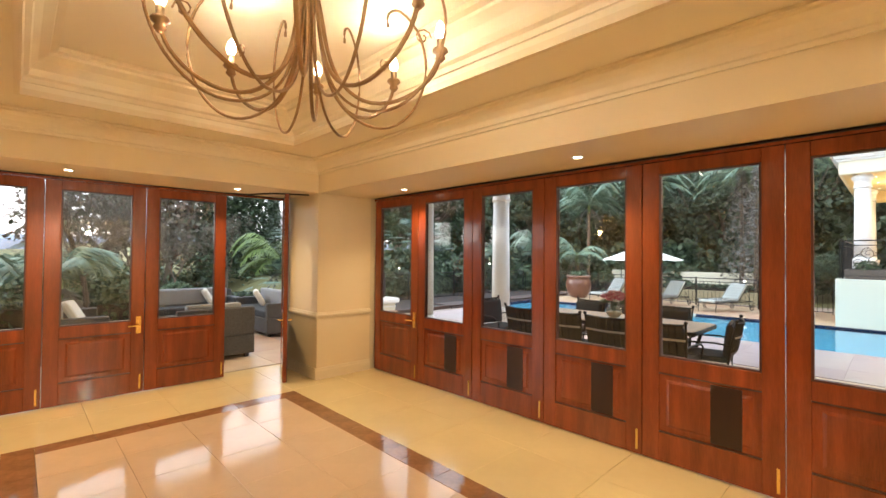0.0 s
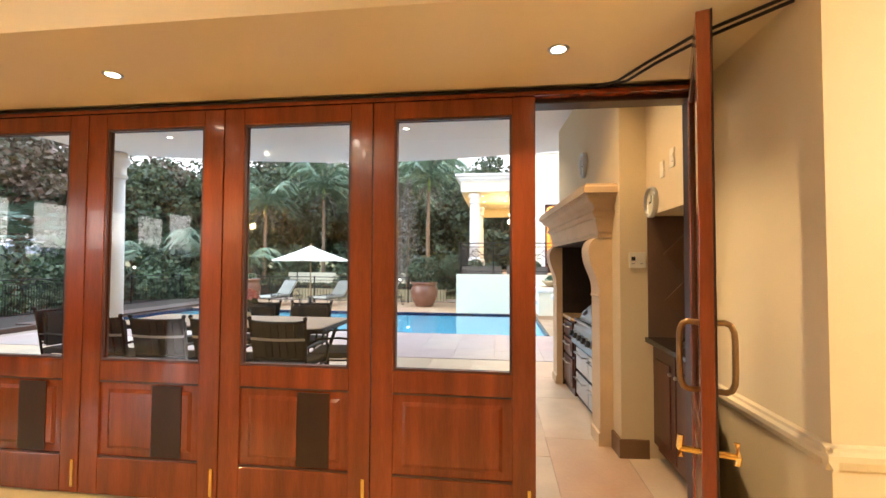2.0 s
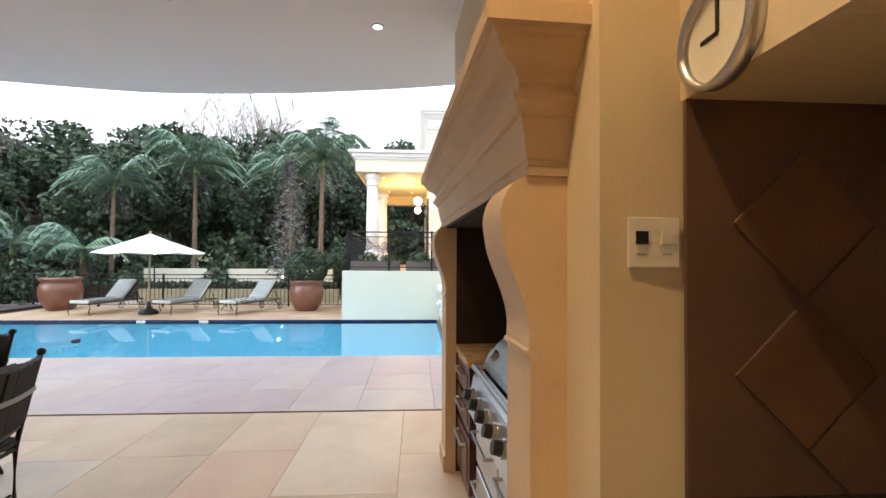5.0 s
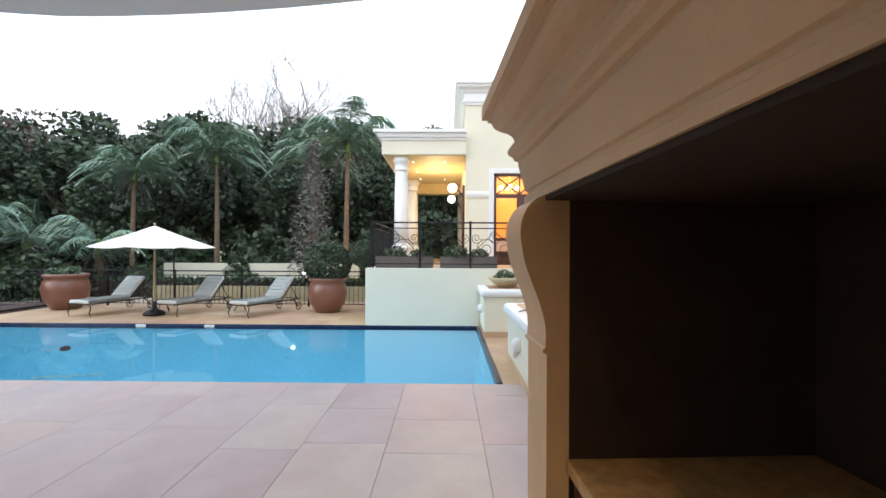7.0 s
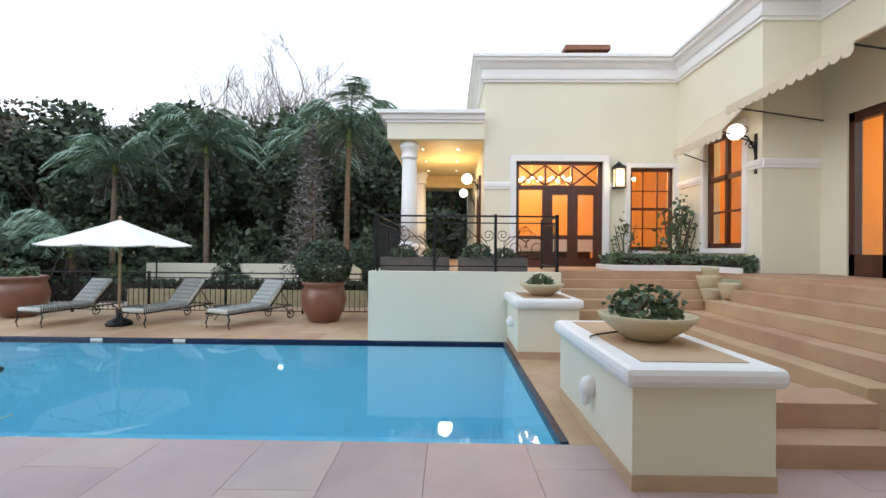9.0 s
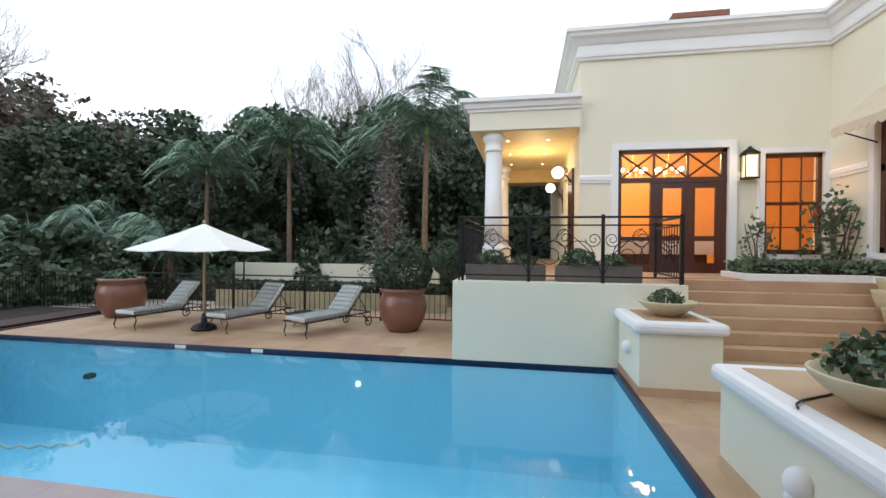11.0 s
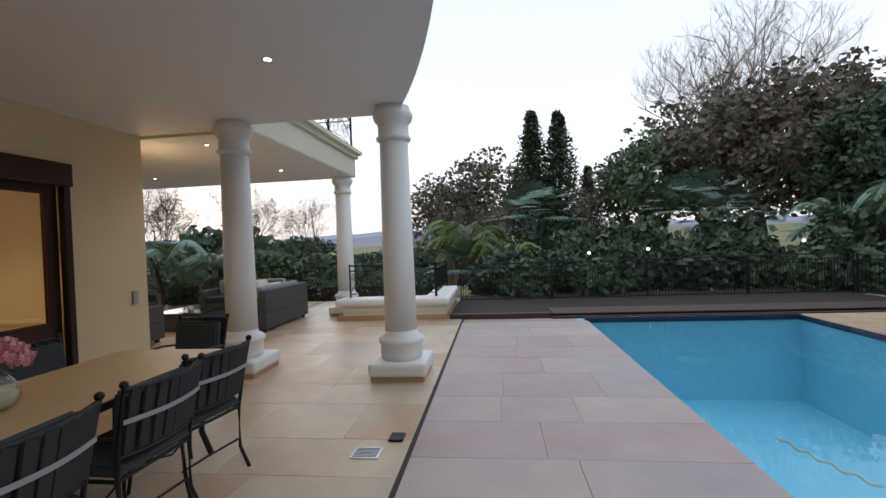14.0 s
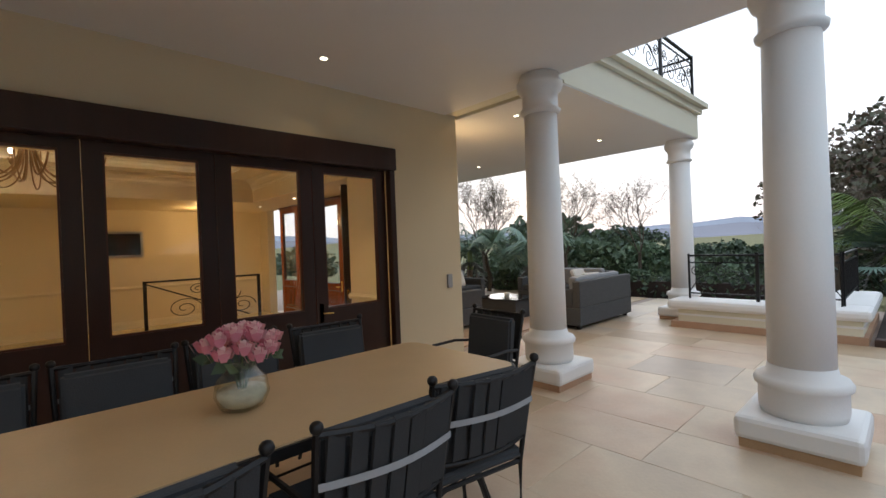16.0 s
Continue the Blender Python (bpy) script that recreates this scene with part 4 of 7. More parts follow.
# a glint of the pool, put in as a glowing ball; no lamp sits here
for x, y, z in ((14.06, 1.2, -0.45),):
    ob = thing("pool_light", pose(x, y, z), "small glowing ball standing in for a water glint", "light", "pool lights")
    b = bmesh.new()
    ball(b, (0, 0, 0), 0.04, 2)
    part("lens", b, globe_glow, ob)
b = bmesh.new()
n = 60
tube(b, [(11.9 + 1.1 * math.cos(3.3 + 0.5 * i / n), 3.7 + 1.7 * math.sin(3.3 + 0.5 * i / n), -0.14 - 0.012 * math.sin(i * 0.5)) for i in range(n + 1)], 0.012, 6)
solid("cleaner_hose", b, plastic, "short curved pale pool cleaner hose", "hose")
b = boxes((13.1, 5.0, -0.34, 13.24, 5.12, -0.26), bev=0.03)
solid("pool_cleaner", b, rubber, "dark pool cleaner floating at the surface", "pool cleaner")

# drain channel between veranda and deck
structure("drain_channel", [(7.80, -3.3, -0.019, 7.86, 8.5, -0.010)], mat("dark_drain_slot", (0.05, 0.04, 0.036), 0.8, var=0.4, scale=8), "dark slot drain between the pavings")
ob = thing("floor_drain", pose(7.50, 2.72, 0.002), "steel floor drain grate", "drain")
part("grate_frame", boxes((-0.11, -0.09, 0, 0.11, 0.09, 0.006)), steel, ob)
for i in range(7):
    part("slot", boxes((-0.09, -0.07 + i * 0.022, 0.0062, 0.09, -0.062 + i * 0.022, 0.0075)), rubber, ob)
ob = thing("valve_cover", pose(7.68, 2.98, 0.002), "black plastic valve cover in the paving", "cover")
part("lid", boxes((-0.06, -0.07, 0, 0.06, 0.07, 0.02), bev=0.005), rubber, ob)


# ---- upper terrace, steps and planters ----
TZ = 1.16
structure("wall_terrace", [(PX1 + 0.0, -3.45, -0.02, 14.35, -0.25, TZ), (14.35, -0.50, -0.02, 20.0, -0.25, TZ)], wall_out, "pale cream plastered terrace retaining wall", bev=0.006)
structure("terrace_floor", [(14.35, -3.45, TZ - 0.12, 26.0, -0.50, TZ - 0.004), (15.76, -9.0, TZ - 0.12, 26.0, -3.45, TZ - 0.004), (10.5, -9.0, TZ - 0.12, 15.76, -6.62, TZ - 0.004)], sand_warm, "tan sandstone upper terrace floor")
for k in range(7):
    x0 = 14.0 + k * 0.25
    st = solid("step", boxes((x0, -6.6, -0.02 if k == 0 else 0.166 * k - 0.02, 15.75, -3.46, 0.166 * (k + 1) - 0.02), bev=0.008), sand_warm, "tan sandstone step up to the house terrace", "step", "terrace steps")
for k in range(6):
    y0 = -4.9 - k * 0.29
    solid("step", boxes((10.6, -7.1, -0.02 if k == 0 else 0.19 * k - 0.02, 14.0 - 0.0, y0, 0.19 * (k + 1) - 0.02), bev=0.008), sand_warm, "tan sandstone step up to the wing door", "step", "wing steps")


def planter_block(name, x0, y0, x1, y1, h, label, base=True):
    ob = thing(name, pose(0, 0, 0), label, "planter")
    part("wall", boxes((x0, y0, 0.0 if not base else 0.10, x1, y1, h - 0.12), bev=0.004), wall_out, ob)
    if base:
        part("foot", boxes((x0 - 0.006, y0 - 0.006, 0.0, x1 + 0.006, y1 + 0.006, 0.10)), sand_warm, ob, "sandstone foot course")
    o = 0.06
    part("coping", boxes((x0 - o, y0 - o, h - 0.13, x1 + o, y1 + o, h), bev=0.045), white, ob, "white rounded coping")
    part("top_slab", boxes((x0 + 0.10, y0 + 0.10, h - 0.05, x1 - 0.10, y1 - 0.10, h + 0.006)), sand_warm, ob, "sandstone top")
    return ob


planter_block("planter_pedestal", 9.58, -3.66, 11.38, -2.76, 0.79, "cream plastered planter block with white coping")
planter_block("planter_pedestal", 12.95, -3.42, 14.02, -2.56, 0.84, "cream plastered stair pier with white coping")
structure("planter_bed", [(9.9, -4.9, -0.02, 10.5, -3.8, 0.17), (10.2, -4.9, 0.17, 10.6, -3.8, 0.36)], sand_warm, "tan sandstone low steps beside the planter", bev=0.006)
b = bmesh.new()
tube(b, [(10.42 + 0.36 * t, -2.76 - 0.36 * t + 0.05 * math.sin(5 * t), 0.803) for t in (0, 0.2, 0.4, 0.6, 0.8, 1.0)], 0.007, 6)
solid("lamp_cable", b, rubber, "thin black cable lying on the planter top", "cable")
ob = thing("pool_spout", pose(10.35, -2.76, 0.42), "white moulded water spout on the planter wall", "spout")
b = bmesh.new()
ball(b, (0, 0.03, 0), 0.075, 3, 1.2)
ball(b, (0.0, 0.06, -0.08), 0.04, 2, 1.8)
part("mask", b, white, ob)
ob = thing("pool_spout", pose(13.4, -2.56, 0.45), "white moulded water spout on the stair pier", "spout")
b = bmesh.new()
ball(b, (0, 0.03, 0), 0.07, 3, 1.2)
part("mask", b, white, ob)


# ---- foliage ----
def leaves(bm, pts, size, rnd, flat=0.5, long=1.6):
    """Small leaf blades at the points, turned at random."""
    vs, fs = bm
    for p in pts:
        q = Euler((rnd.uniform(-flat, flat) * 3, rnd.uniform(-flat, flat) * 3, rnd.uniform(0, 6.28))).to_quaternion()
        s = size * rnd.uniform(0.6, 1.4)
        k = len(vs)
        for c in ((-0.5, 0, 0), (0, -long / 2, 0.1), (0.5, 0, 0), (0, long / 2, 0.1)):
            vs.append(tuple(Vector(p) + q @ Vector((c[0] * s, c[1] * s, c[2] * s))))
        fs.append((k, k + 1, k + 2, k + 3))


def leaf_mesh(name, data, material):
    me = bpy.data.meshes.new(name)
    me.from_pydata(data[0], [], data[1])
    me.materials.append(material)
    return me


def clump_points(rnd, c, r, n, squash=0.8):
    out = []
    for _ in range(n):
        v = Vector((rnd.gauss(0, 1), rnd.gauss(0, 1), rnd.gauss(0, 1))).normalized() * r * rnd.uniform(0.45, 1.0) ** 0.5
        out.append((c[0] + v.x, c[1] + v.y, c[2] + v.z * squash))
    return out


def branches(bm, rnd, p, d, length, r, depth, tips, spread=0.6, rise=0.15, seg=5):
    """A limb that bends and forks; collects the tips."""
    pts, q = [p], p
    dd = d.copy()
    for _ in range(3):
        dd = (dd + Vector((rnd.uniform(-0.16, 0.16), rnd.uniform(-0.16, 0.16), rnd.uniform(-0.05, 0.12)))).normalized()
        q = q + dd * length / 3
        pts.append(q)
    tube(bm, pts, r, seg if depth > 1 else 4 if depth else 3, r * 0.62)
    tips.append(q)
    if depth == 0:
        return
    for k in range(rnd.choice((2, 3, 3))):
        nd = (dd + Vector((rnd.uniform(-1, 1), rnd.uniform(-1, 1), rnd.uniform(-0.4, 0.7))) * spread + Vector((0, 0, rise))).normalized()
        branches(bm, rnd, pts[rnd.choice((1, 2, 3, 3))], nd, length * rnd.uniform(0.62, 0.8), r * 0.6, depth - 1, tips, spread, rise, seg)


def leafy_tree(name, seed, h, crown_r, n_clump, per, size, leafm, label, trunk_h=0.3, category="tree", barkm=bark, squash=0.75):
    rnd = random.Random(seed)
    ob = thing(name, pose(0, 0, 0), label, category, "garden trees")
    bm = bmesh.new()
    tips = []
    th = h * trunk_h
    tube(bm, [(0, 0, -0.3), (0.03 * h * rnd.uniform(-1, 1), 0, th * 0.5), (0.02 * h * rnd.uniform(-1, 1), 0.02 * h, th)], 0.028 * h, 8, 0.02 * h)
    for k in range(5):
        a = k * 1.256 + rnd.uniform(-0.4, 0.4)
        branches(bm, rnd, Vector((0, 0.02 * h, th * 0.95)), Vector((math.cos(a) * 0.8, math.sin(a) * 0.8, rnd.uniform(0.5, 1.2))).normalized(), (h - th) * 0.42, 0.013 * h, 2, tips)
    part("trunk", bm, barkm, ob)
    data = ([], [])
    zc, zr = th + (h - th) * 0.50, (h - th) * 0.5
    for k in range(n_clump):
        v = Vector((rnd.gauss(0, 1), rnd.gauss(0, 1), rnd.gauss(0, 1))).normalized() * rnd.uniform(0.3, 1.0) ** 0.6
        c = (v.x * crown_r * (1.0 - 0.25 * max(0, v.z)), v.y * crown_r * (1.0 - 0.25 * max(0, v.z)), zc + v.z * zr)
        leaves(data, clump_points(rnd, c, crown_r * rnd.uniform(0.16, 0.34), per, squash), size, rnd)
    cr = new("crown", leaf_mesh("crown", data, leafm))
    cr.parent = ob
    return ob


def bare_tree(name, seed, h, label, depth=5, barkm=bark_pale, twig=0):
    rnd = random.Random(seed)
    ob = thing(name, pose(0, 0, 0), label, "tree", "bare trees")
    bm = bmesh.new()
    tips = []
    tube(bm, [(0, 0, -0.3), (0.02 * h, 0, h * 0.15), (0, 0.02 * h, h * 0.3)], 0.018 * h, 7, 0.013 * h)
    for k in range(4):
        a = k * 1.57 + rnd.uniform(-0.5, 0.5)
        branches(bm, rnd, Vector((0, 0.02 * h, h * 0.28)), Vector((math.cos(a) * 0.55, math.sin(a) * 0.55, 1.0)).normalized(), h * 0.22, 0.0052 * h, depth, tips, 0.9, 0.10, 5)
    part("trunk", bm, barkm, ob)
    if twig:
        data = ([], [])
        for t in tips:
            leaves(data, clump_points(rnd, t, 0.022 * h, twig), 0.0022 * h, rnd, 0.5, 16)
        cr = new("crown", leaf_mesh("crown", data, leaf_rust))
        cr.parent = ob
    return ob


def frond(data, rnd, base, a, length, droop, leaf_l, rise=0.9, n=22, width=0.03):
    """A feather frond: an arching rib with narrow leaflets on both sides."""
    vs, fs = data
    d = Vector((math.cos(a), math.sin(a), 0))
    side = Vector((-d.y, d.x, 0))
    for i in range(n):
        t = (i + 1) / n
        p = Vector(base) + d * length * t * (1 - 0.15 * t) + Vector((0, 0, length * (rise * t - droop * t * t)))
        ll = leaf_l * (0.35 + math.sin(math.pi * min(1, t * 0.9 + 0.08)))
        for s in (-1, 1):
            tip = p + side * s * ll * 0.75 + d * ll * 0.45 + Vector((0, 0, -ll * rnd.uniform(0.15, 0.6)))
            w = d * width
            k = len(vs)
            vs.extend([tuple(p - w), tuple(p + w), tuple(tip)])
            fs.append((k, k + 1, k + 2))
        if i:
            k = len(vs)
            vs.extend([tuple(q0 + side * 0.012), tuple(q0 - side * 0.012), tuple(p - side * 0.01), tuple(p + side * 0.01)])
            fs.append((k, k + 1, k + 2, k + 3))
        q0 = p


def palm(name, seed, h, label, nf=16, fl=2.4, leafm=None, r=0.14):
    rnd = random.Random(seed)
    ob = thing(name, pose(0, 0, 0), label, "palm tree", "palm trees")
    bm = bmesh.new()
    lean = rnd.uniform(-0.25, 0.25)
    zs = [h * i / 26 for i in range(27)]
    tube(bm, [(lean * (z / h) ** 2, 0, z) for z in zs], r * 1.2, 10, r * 0.8)
    part("trunk", bm, palm_bark, ob)
    bm = bmesh.new()
    tube(bm, [(lean, 0, h - 0.1), (lean, 0, h + 0.35), (lean, 0, h + 0.7)], r * 1.1, 8, r * 0.4)
    part("crown_shaft", bm, leaf_lime, ob)
    data = ([], [])
    for k in range(nf):
        a = k * 2.399 + rnd.uniform(-0.2, 0.2)
        up = rnd.uniform(0.2, 2.1)
        frond(data, rnd, (lean, 0, h + 0.5), a, fl * rnd.uniform(0.8, 1.1), up * 0.66 + 0.42, 0.62, up, 40, 0.032)
    cr = new("fronds", leaf_mesh("fronds", data, leafm or leaf_palm))
    cr.parent = ob
    data = ([], [])
    for k in range(7):
        frond(data, rnd, (lean, 0, h + 0.15), k * 0.9, fl * 0.35, 1.6, 0.35, 0.1, 12, 0.04)
    cr = new("dead_fronds", leaf_mesh("dead_fronds", data, leaf_dead))
    cr.parent = ob
    return ob


def cypress(name, seed, h, r, label, leafm=leaf_dark, per=18, size=0.17, lng=2.2):
    rnd = random.Random(seed)
    ob = thing(name, pose(0, 0, 0), label, "tree", "conifers")
    bm = bmesh.new()
    rod(bm, (0, 0, -0.3), (0, 0, h * 0.95), 0.02 * h, 0.004 * h)
    part("trunk", bm, bark, ob)
    data = ([], [])
    for k in range(int(h * 34)):
        t = (k + 0.5) / (h * 34)
        z = 0.6 + (h - 0.6) * t
        rr = r * (1 - t) ** 0.85 * (0.75 + 0.25 * math.sin(k * 0.37))
        a = k * 2.399
        c = (rr * 0.75 * math.cos(a), rr * 0.75 * math.sin(a), z)
        leaves(data, clump_points(rnd, c, 0.12 * r + rr * 0.28, per, 0.9), size, rnd, 0.3, lng)
    cr = new("crown", leaf_mesh("crown", data, leafm))
    cr.parent = ob
    return ob


def shrub(name, seed, r, h, n, size, leafm, label, category="shrub", long=1.6, ball_shape=False):
    rnd = random.Random(seed)
    ob = thing(name, pose(0, 0, 0), label, category, "garden shrubs")
    bm = bmesh.new()
    tips = []
    for k in range(5):
        a = k * 1.26
        tube(bm, [(0.05 * math.cos(a), 0.05 * math.sin(a), -0.1), (r * 0.4 * math.cos(a), r * 0.4 * math.sin(a), h * 0.35), (r * 0.6 * math.cos(a + 0.3), r * 0.6 * math.sin(a + 0.3), h * 0.65)], 0.02, 5, 0.008)
    part("stems", bm, bark, ob)
    data = ([], [])
    for _ in range(n):
        v = Vector((rnd.gauss(0, 1), rnd.gauss(0, 1), abs(rnd.gauss(0, 1)) if not ball_shape else rnd.gauss(0, 1))).normalized() * rnd.uniform(0.55, 1.0) ** (0.3 if ball_shape else 0.7)
        lump = 1.0 if ball_shape else 0.8 + 0.35 * noise.noise((v.x * 2.2 + seed, v.y * 2.2, v.z * 2.2))
        z = h * (0.08 + 0.9 * v.z) if not ball_shape else h * 0.5 + h * 0.5 * v.z
        leaves(data, [(v.x * r * lump, v.y * r * lump, max(0.02, z * lump if not ball_shape else z))], size, rnd, 0.5, long)
    cr = new("foliage", leaf_mesh("foliage", data, leafm))
    cr.parent = ob
    return ob


def fan_shrub(name, seed, h, label, leafm, n=26, size=0.7):
    """A clump palm with round fan leaves."""
    rnd = random.Random(seed)
    ob = thing(name, pose(0, 0, 0), label, "palm", "fan palms")
    data = ([], [])
    vs, fs = data
    for k in range(n):
        a = k * 2.399
        up = rnd.uniform(0.1, 1.35)
        c = Vector((math.cos(a) * math.cos(up), math.sin(a) * math.cos(up), math.sin(up))) * h * rnd.uniform(0.55, 0.8) + Vector((0, 0, h * 0.22))
        d = Vector((math.cos(a) * math.cos(up - 0.5), math.sin(a) * math.cos(up - 0.5), math.sin(up - 0.5)))
        side = Vector((-math.sin(a), math.cos(a), 0))
        i0 = len(vs)
        vs.extend([(0, 0, h * 0.1), (0.02, 0.02, h * 0.1), tuple(c)])
        fs.append((i0, i0 + 1, i0 + 2))
        for j in range(15):
            b2 = -1.5 + 3.0 * j / 14
            dirv = d * math.cos(b2) + side * math.sin(b2)
            tip = c + dirv * size * rnd.uniform(0.85, 1.1) + Vector((0, 0, -0.12 * size))
            w = (side * math.cos(b2) - d * math.sin(b2)) * 0.045 * size
            i0 = len(vs)
            vs.extend([tuple(c), tuple(c + dirv * size * 0.5 + w), tuple(tip), tuple(c + dirv * size * 0.5 - w)])
            fs.append((i0, i0 + 1, i0 + 2, i0 + 3))
    cr = new("leaves", leaf_mesh("leaves", data, leafm))
    cr.parent = ob
    return ob


def spread(ob, places):
    """Puts the thing at the first place and copies at the rest: (x, y, z, turn, scale)."""
    for x, y, z, a, s in places[1:]:
        c = copy_thing(ob, pose(x, y, z, 0, 0, a))
        c.scale = (s, s, s)
    x, y, z, a, s = places[0]
    ob.matrix_world = pose(x, y, z, 0, 0, a)
    ob.scale = (s, s, s)


# ---- the main house across the pool ----
FX, CY, WY = 17.2, -2.40, -6.96   # front face, north corner, inner corner of the wing
structure("facade_wall", [(FX, CY, TZ, FX + 0.3, -3.16, 5.75), (FX, -3.16, 3.64, FX + 0.3, -5.21, 5.75), (FX, -5.21, TZ, FX + 0.3, -5.84, 5.75), (FX, -5.84, TZ, FX + 0.3, -6.86, 1.55), (FX, -5.84, 3.50, FX + 0.3, -6.86, 5.75), (FX, -6.86, TZ, FX + 0.3, WY, 5.75), (FX + 0.3, CY, TZ, 27, CY - 0.3, 5.75)], wall_out, "pale cream plastered house front")
structure("wing_wall", [(16.07, WY, TZ, FX + 0.3, WY - 0.3, 5.75), (14.86, WY, TZ, 16.07, WY - 0.3, 1.60), (14.86, WY, 3.85, 16.07, WY - 0.3, 5.75), (14.40, WY, TZ, 14.86, WY - 0.3, 5.75), (14.40, WY - 0.3, TZ, 14.7, -7.95, 5.75), (13.9, -7.95, TZ, 14.7, -8.2, 5.75), (12.7, -7.95, 3.75, 13.9, -8.2, 5.75), (7.0, -7.95, 0, 12.7, -8.2, 5.75)], wall_out, "pale cream plastered wing of the house")
structure("house_interior", [(FX + 4.0, -9.0, TZ, FX + 4.2, CY - 0.3, 5.0), (FX + 0.3, -9.2, TZ, FX + 4.2, -9.0, 5.0), (FX + 0.3, -9.0, 5.0, FX + 4.2, CY - 0.3, 5.1), (12.5, -11, TZ, FX + 0.3, -10.8, 5.0), (12.5, -10.8, 4.6, FX + 0.3, -8.2, 4.7)], mat("amber_room_paint", (0.72, 0.42, 0.16), 0.6, var=0.06), "amber painted room inside the house")
COR = [(0, 0), (0.05, 0.0), (0.06, 0.05), (0.09, 0.06), (0.10, 0.12), (0.06, 0.13), (0.06, 0.30), (0.10, 0.32), (0.16, 0.40), (0.24, 0.44), (0.25, 0.50), (0.30, 0.51), (0.30, 0.58), (0, 0.58)]
bm = bmesh.new()


def corner_run(bm, prof, z0, pts):
    """A moulding along a polyline of wall faces, mitred; the outward side is to the left of the way."""
    pts = [Vector(p) for p in pts]
    n = len(pts)
    rows = []
    for i, p in enumerate(pts):
        d0 = (p - pts[i - 1]).normalized() if i else (pts[1] - p).normalized()
        d1 = (pts[i + 1] - p).normalized() if i < n - 1 else d0
        n0, n1 = Vector((-d0.y, d0.x)), Vector((-d1.y, d1.x))
        m = (n0 + n1) / (1 + n0.dot(n1))
        rows.append([bm.verts.new((p.x + m.x * u, p.y + m.y * u, z0 + v)) for u, v in prof])
    k = len(prof)
    for a, b in zip(rows, rows[1:]):
        for j in range(k):
            bm.faces.new((a[j], a[(j + 1) % k], b[(j + 1) % k], b[j]))
    bm.faces.new(rows[0])
    bm.faces.new(rows[-1][::-1])


LINE = [(7.0, -7.95), (14.40, -7.95), (14.40, WY), (FX, WY), (FX, CY), (27, CY)]
corner_run(bm, COR, 5.50, LINE)
solid("house_cornice", bm, white, "white moulded cornice along the house eaves", "cornice", kind="structure")
bm = bmesh.new()
for a, b in (((FX, -3.05), (FX, CY)), ((FX, -5.72), (FX, -5.36)), ((14.40, -7.95), (14.40, WY)), ((14.40, WY), (14.74, WY)), ((16.2, WY), (FX, WY))):
    corner_run(bm, [(0.0, 0), (0.03, 0), (0.035, 0.05), (0.05, 0.06), (0.05, 0.13), (0.03, 0.16), (0, 0.17)], 2.98, [a, b])
solid("string_course", bm, white, "white moulded string course", "string course", kind="structure")
bm = bmesh.new()
ev_ = [bm.verts.new(p) for p in ((FX - 0.2, CY + 0.2, 6.06), (FX + 8.6, CY + 0.2, 6.06), (FX + 8.6, -15.0, 6.06), (FX - 0.2, -15.0, 6.06), (FX + 4.2, CY - 4.2, 7.95), (FX + 4.2, -15.0, 7.95))]
for f_ in ((0, 1, 4), (1, 2, 5, 4), (3, 0, 4, 5), (2, 3, 5), (0, 3, 2, 1)):
    bm.faces.new([ev_[i] for i in f_])
prism(bm, [(WY + 0.2, 6.06), (-11, 7.8), (-15, 6.06)], 7.0, FX + 0.1, lambda u, v, s: (s, u, v))
solid("house_roof", bm, slate, "low dark slate roof behind the cornice", "roof", kind="structure")
ob = thing("chimney", pose(FX + 3.6, -5.8, 7.3), "low red brick chimney with a cap", "chimney")
part("stack", boxes((-0.4, -0.55, -0.6, 0.4, 0.55, 0.40)), brick_red, ob)
part("cap", boxes((-0.52, -0.70, 0.40, 0.52, 0.70, 0.58), bev=0.03), brick_red, ob)


def trim_round(bm, y0, y1, z0, z1, w=0.14, sill=False):
    box(bm, FX - 0.05, y0 + w, z0, FX, y0, z1)
    box(bm, FX - 0.05, y1, z0, FX, y1 - w, z1)
    box(bm, FX - 0.052, y0 + w, z1, FX, y1 - w, z1 + w)
    if sill:
        box(bm, FX - 0.08, y0 + w, z0 - 0.10, FX, y1 - w, z0)


ob = thing("french_door", pose(0, 0, 0), "dark timber french doors with crossed transom lights", "door", kind="structure")
bm = bmesh.new()
trim_round(bm, -3.16, -5.21, TZ, 3.64)
part("surround", bm, white, ob, "white moulded surround")
bm = boxes((FX + 0.05, -3.16, TZ, FX + 0.13, -3.24, 3.64), (FX + 0.05, -5.13, TZ, FX + 0.13, -5.21, 3.64), (FX + 0.05, -3.16, 3.57, FX + 0.13, -5.21, 3.64), (FX + 0.04, -3.16, 2.98, FX + 0.14, -5.21, 3.08), (FX + 0.05, -3.80, TZ, FX + 0.13, -3.92, 2.98))
part("frame", bm, mahog_dark, ob)
for k in range(3):
    y0, y1 = -3.24 - k * 0.63, -3.24 - (k + 1) * 0.63
    b = bmesh.new()
    for a, c in (((y0, 3.08), (y1, 3.57)), ((y0, 3.57), (y1, 3.08))):
        rod(b, (FX + 0.08, a[0], a[1]), (FX + 0.08, c[0], c[1]), 0.022, seg=6)
    box(b, FX + 0.06, y1 - 0.02, 3.08, FX + 0.12, y1 + 0.02, 3.57)
    part("transom_bars", b, mahog_dark, ob)
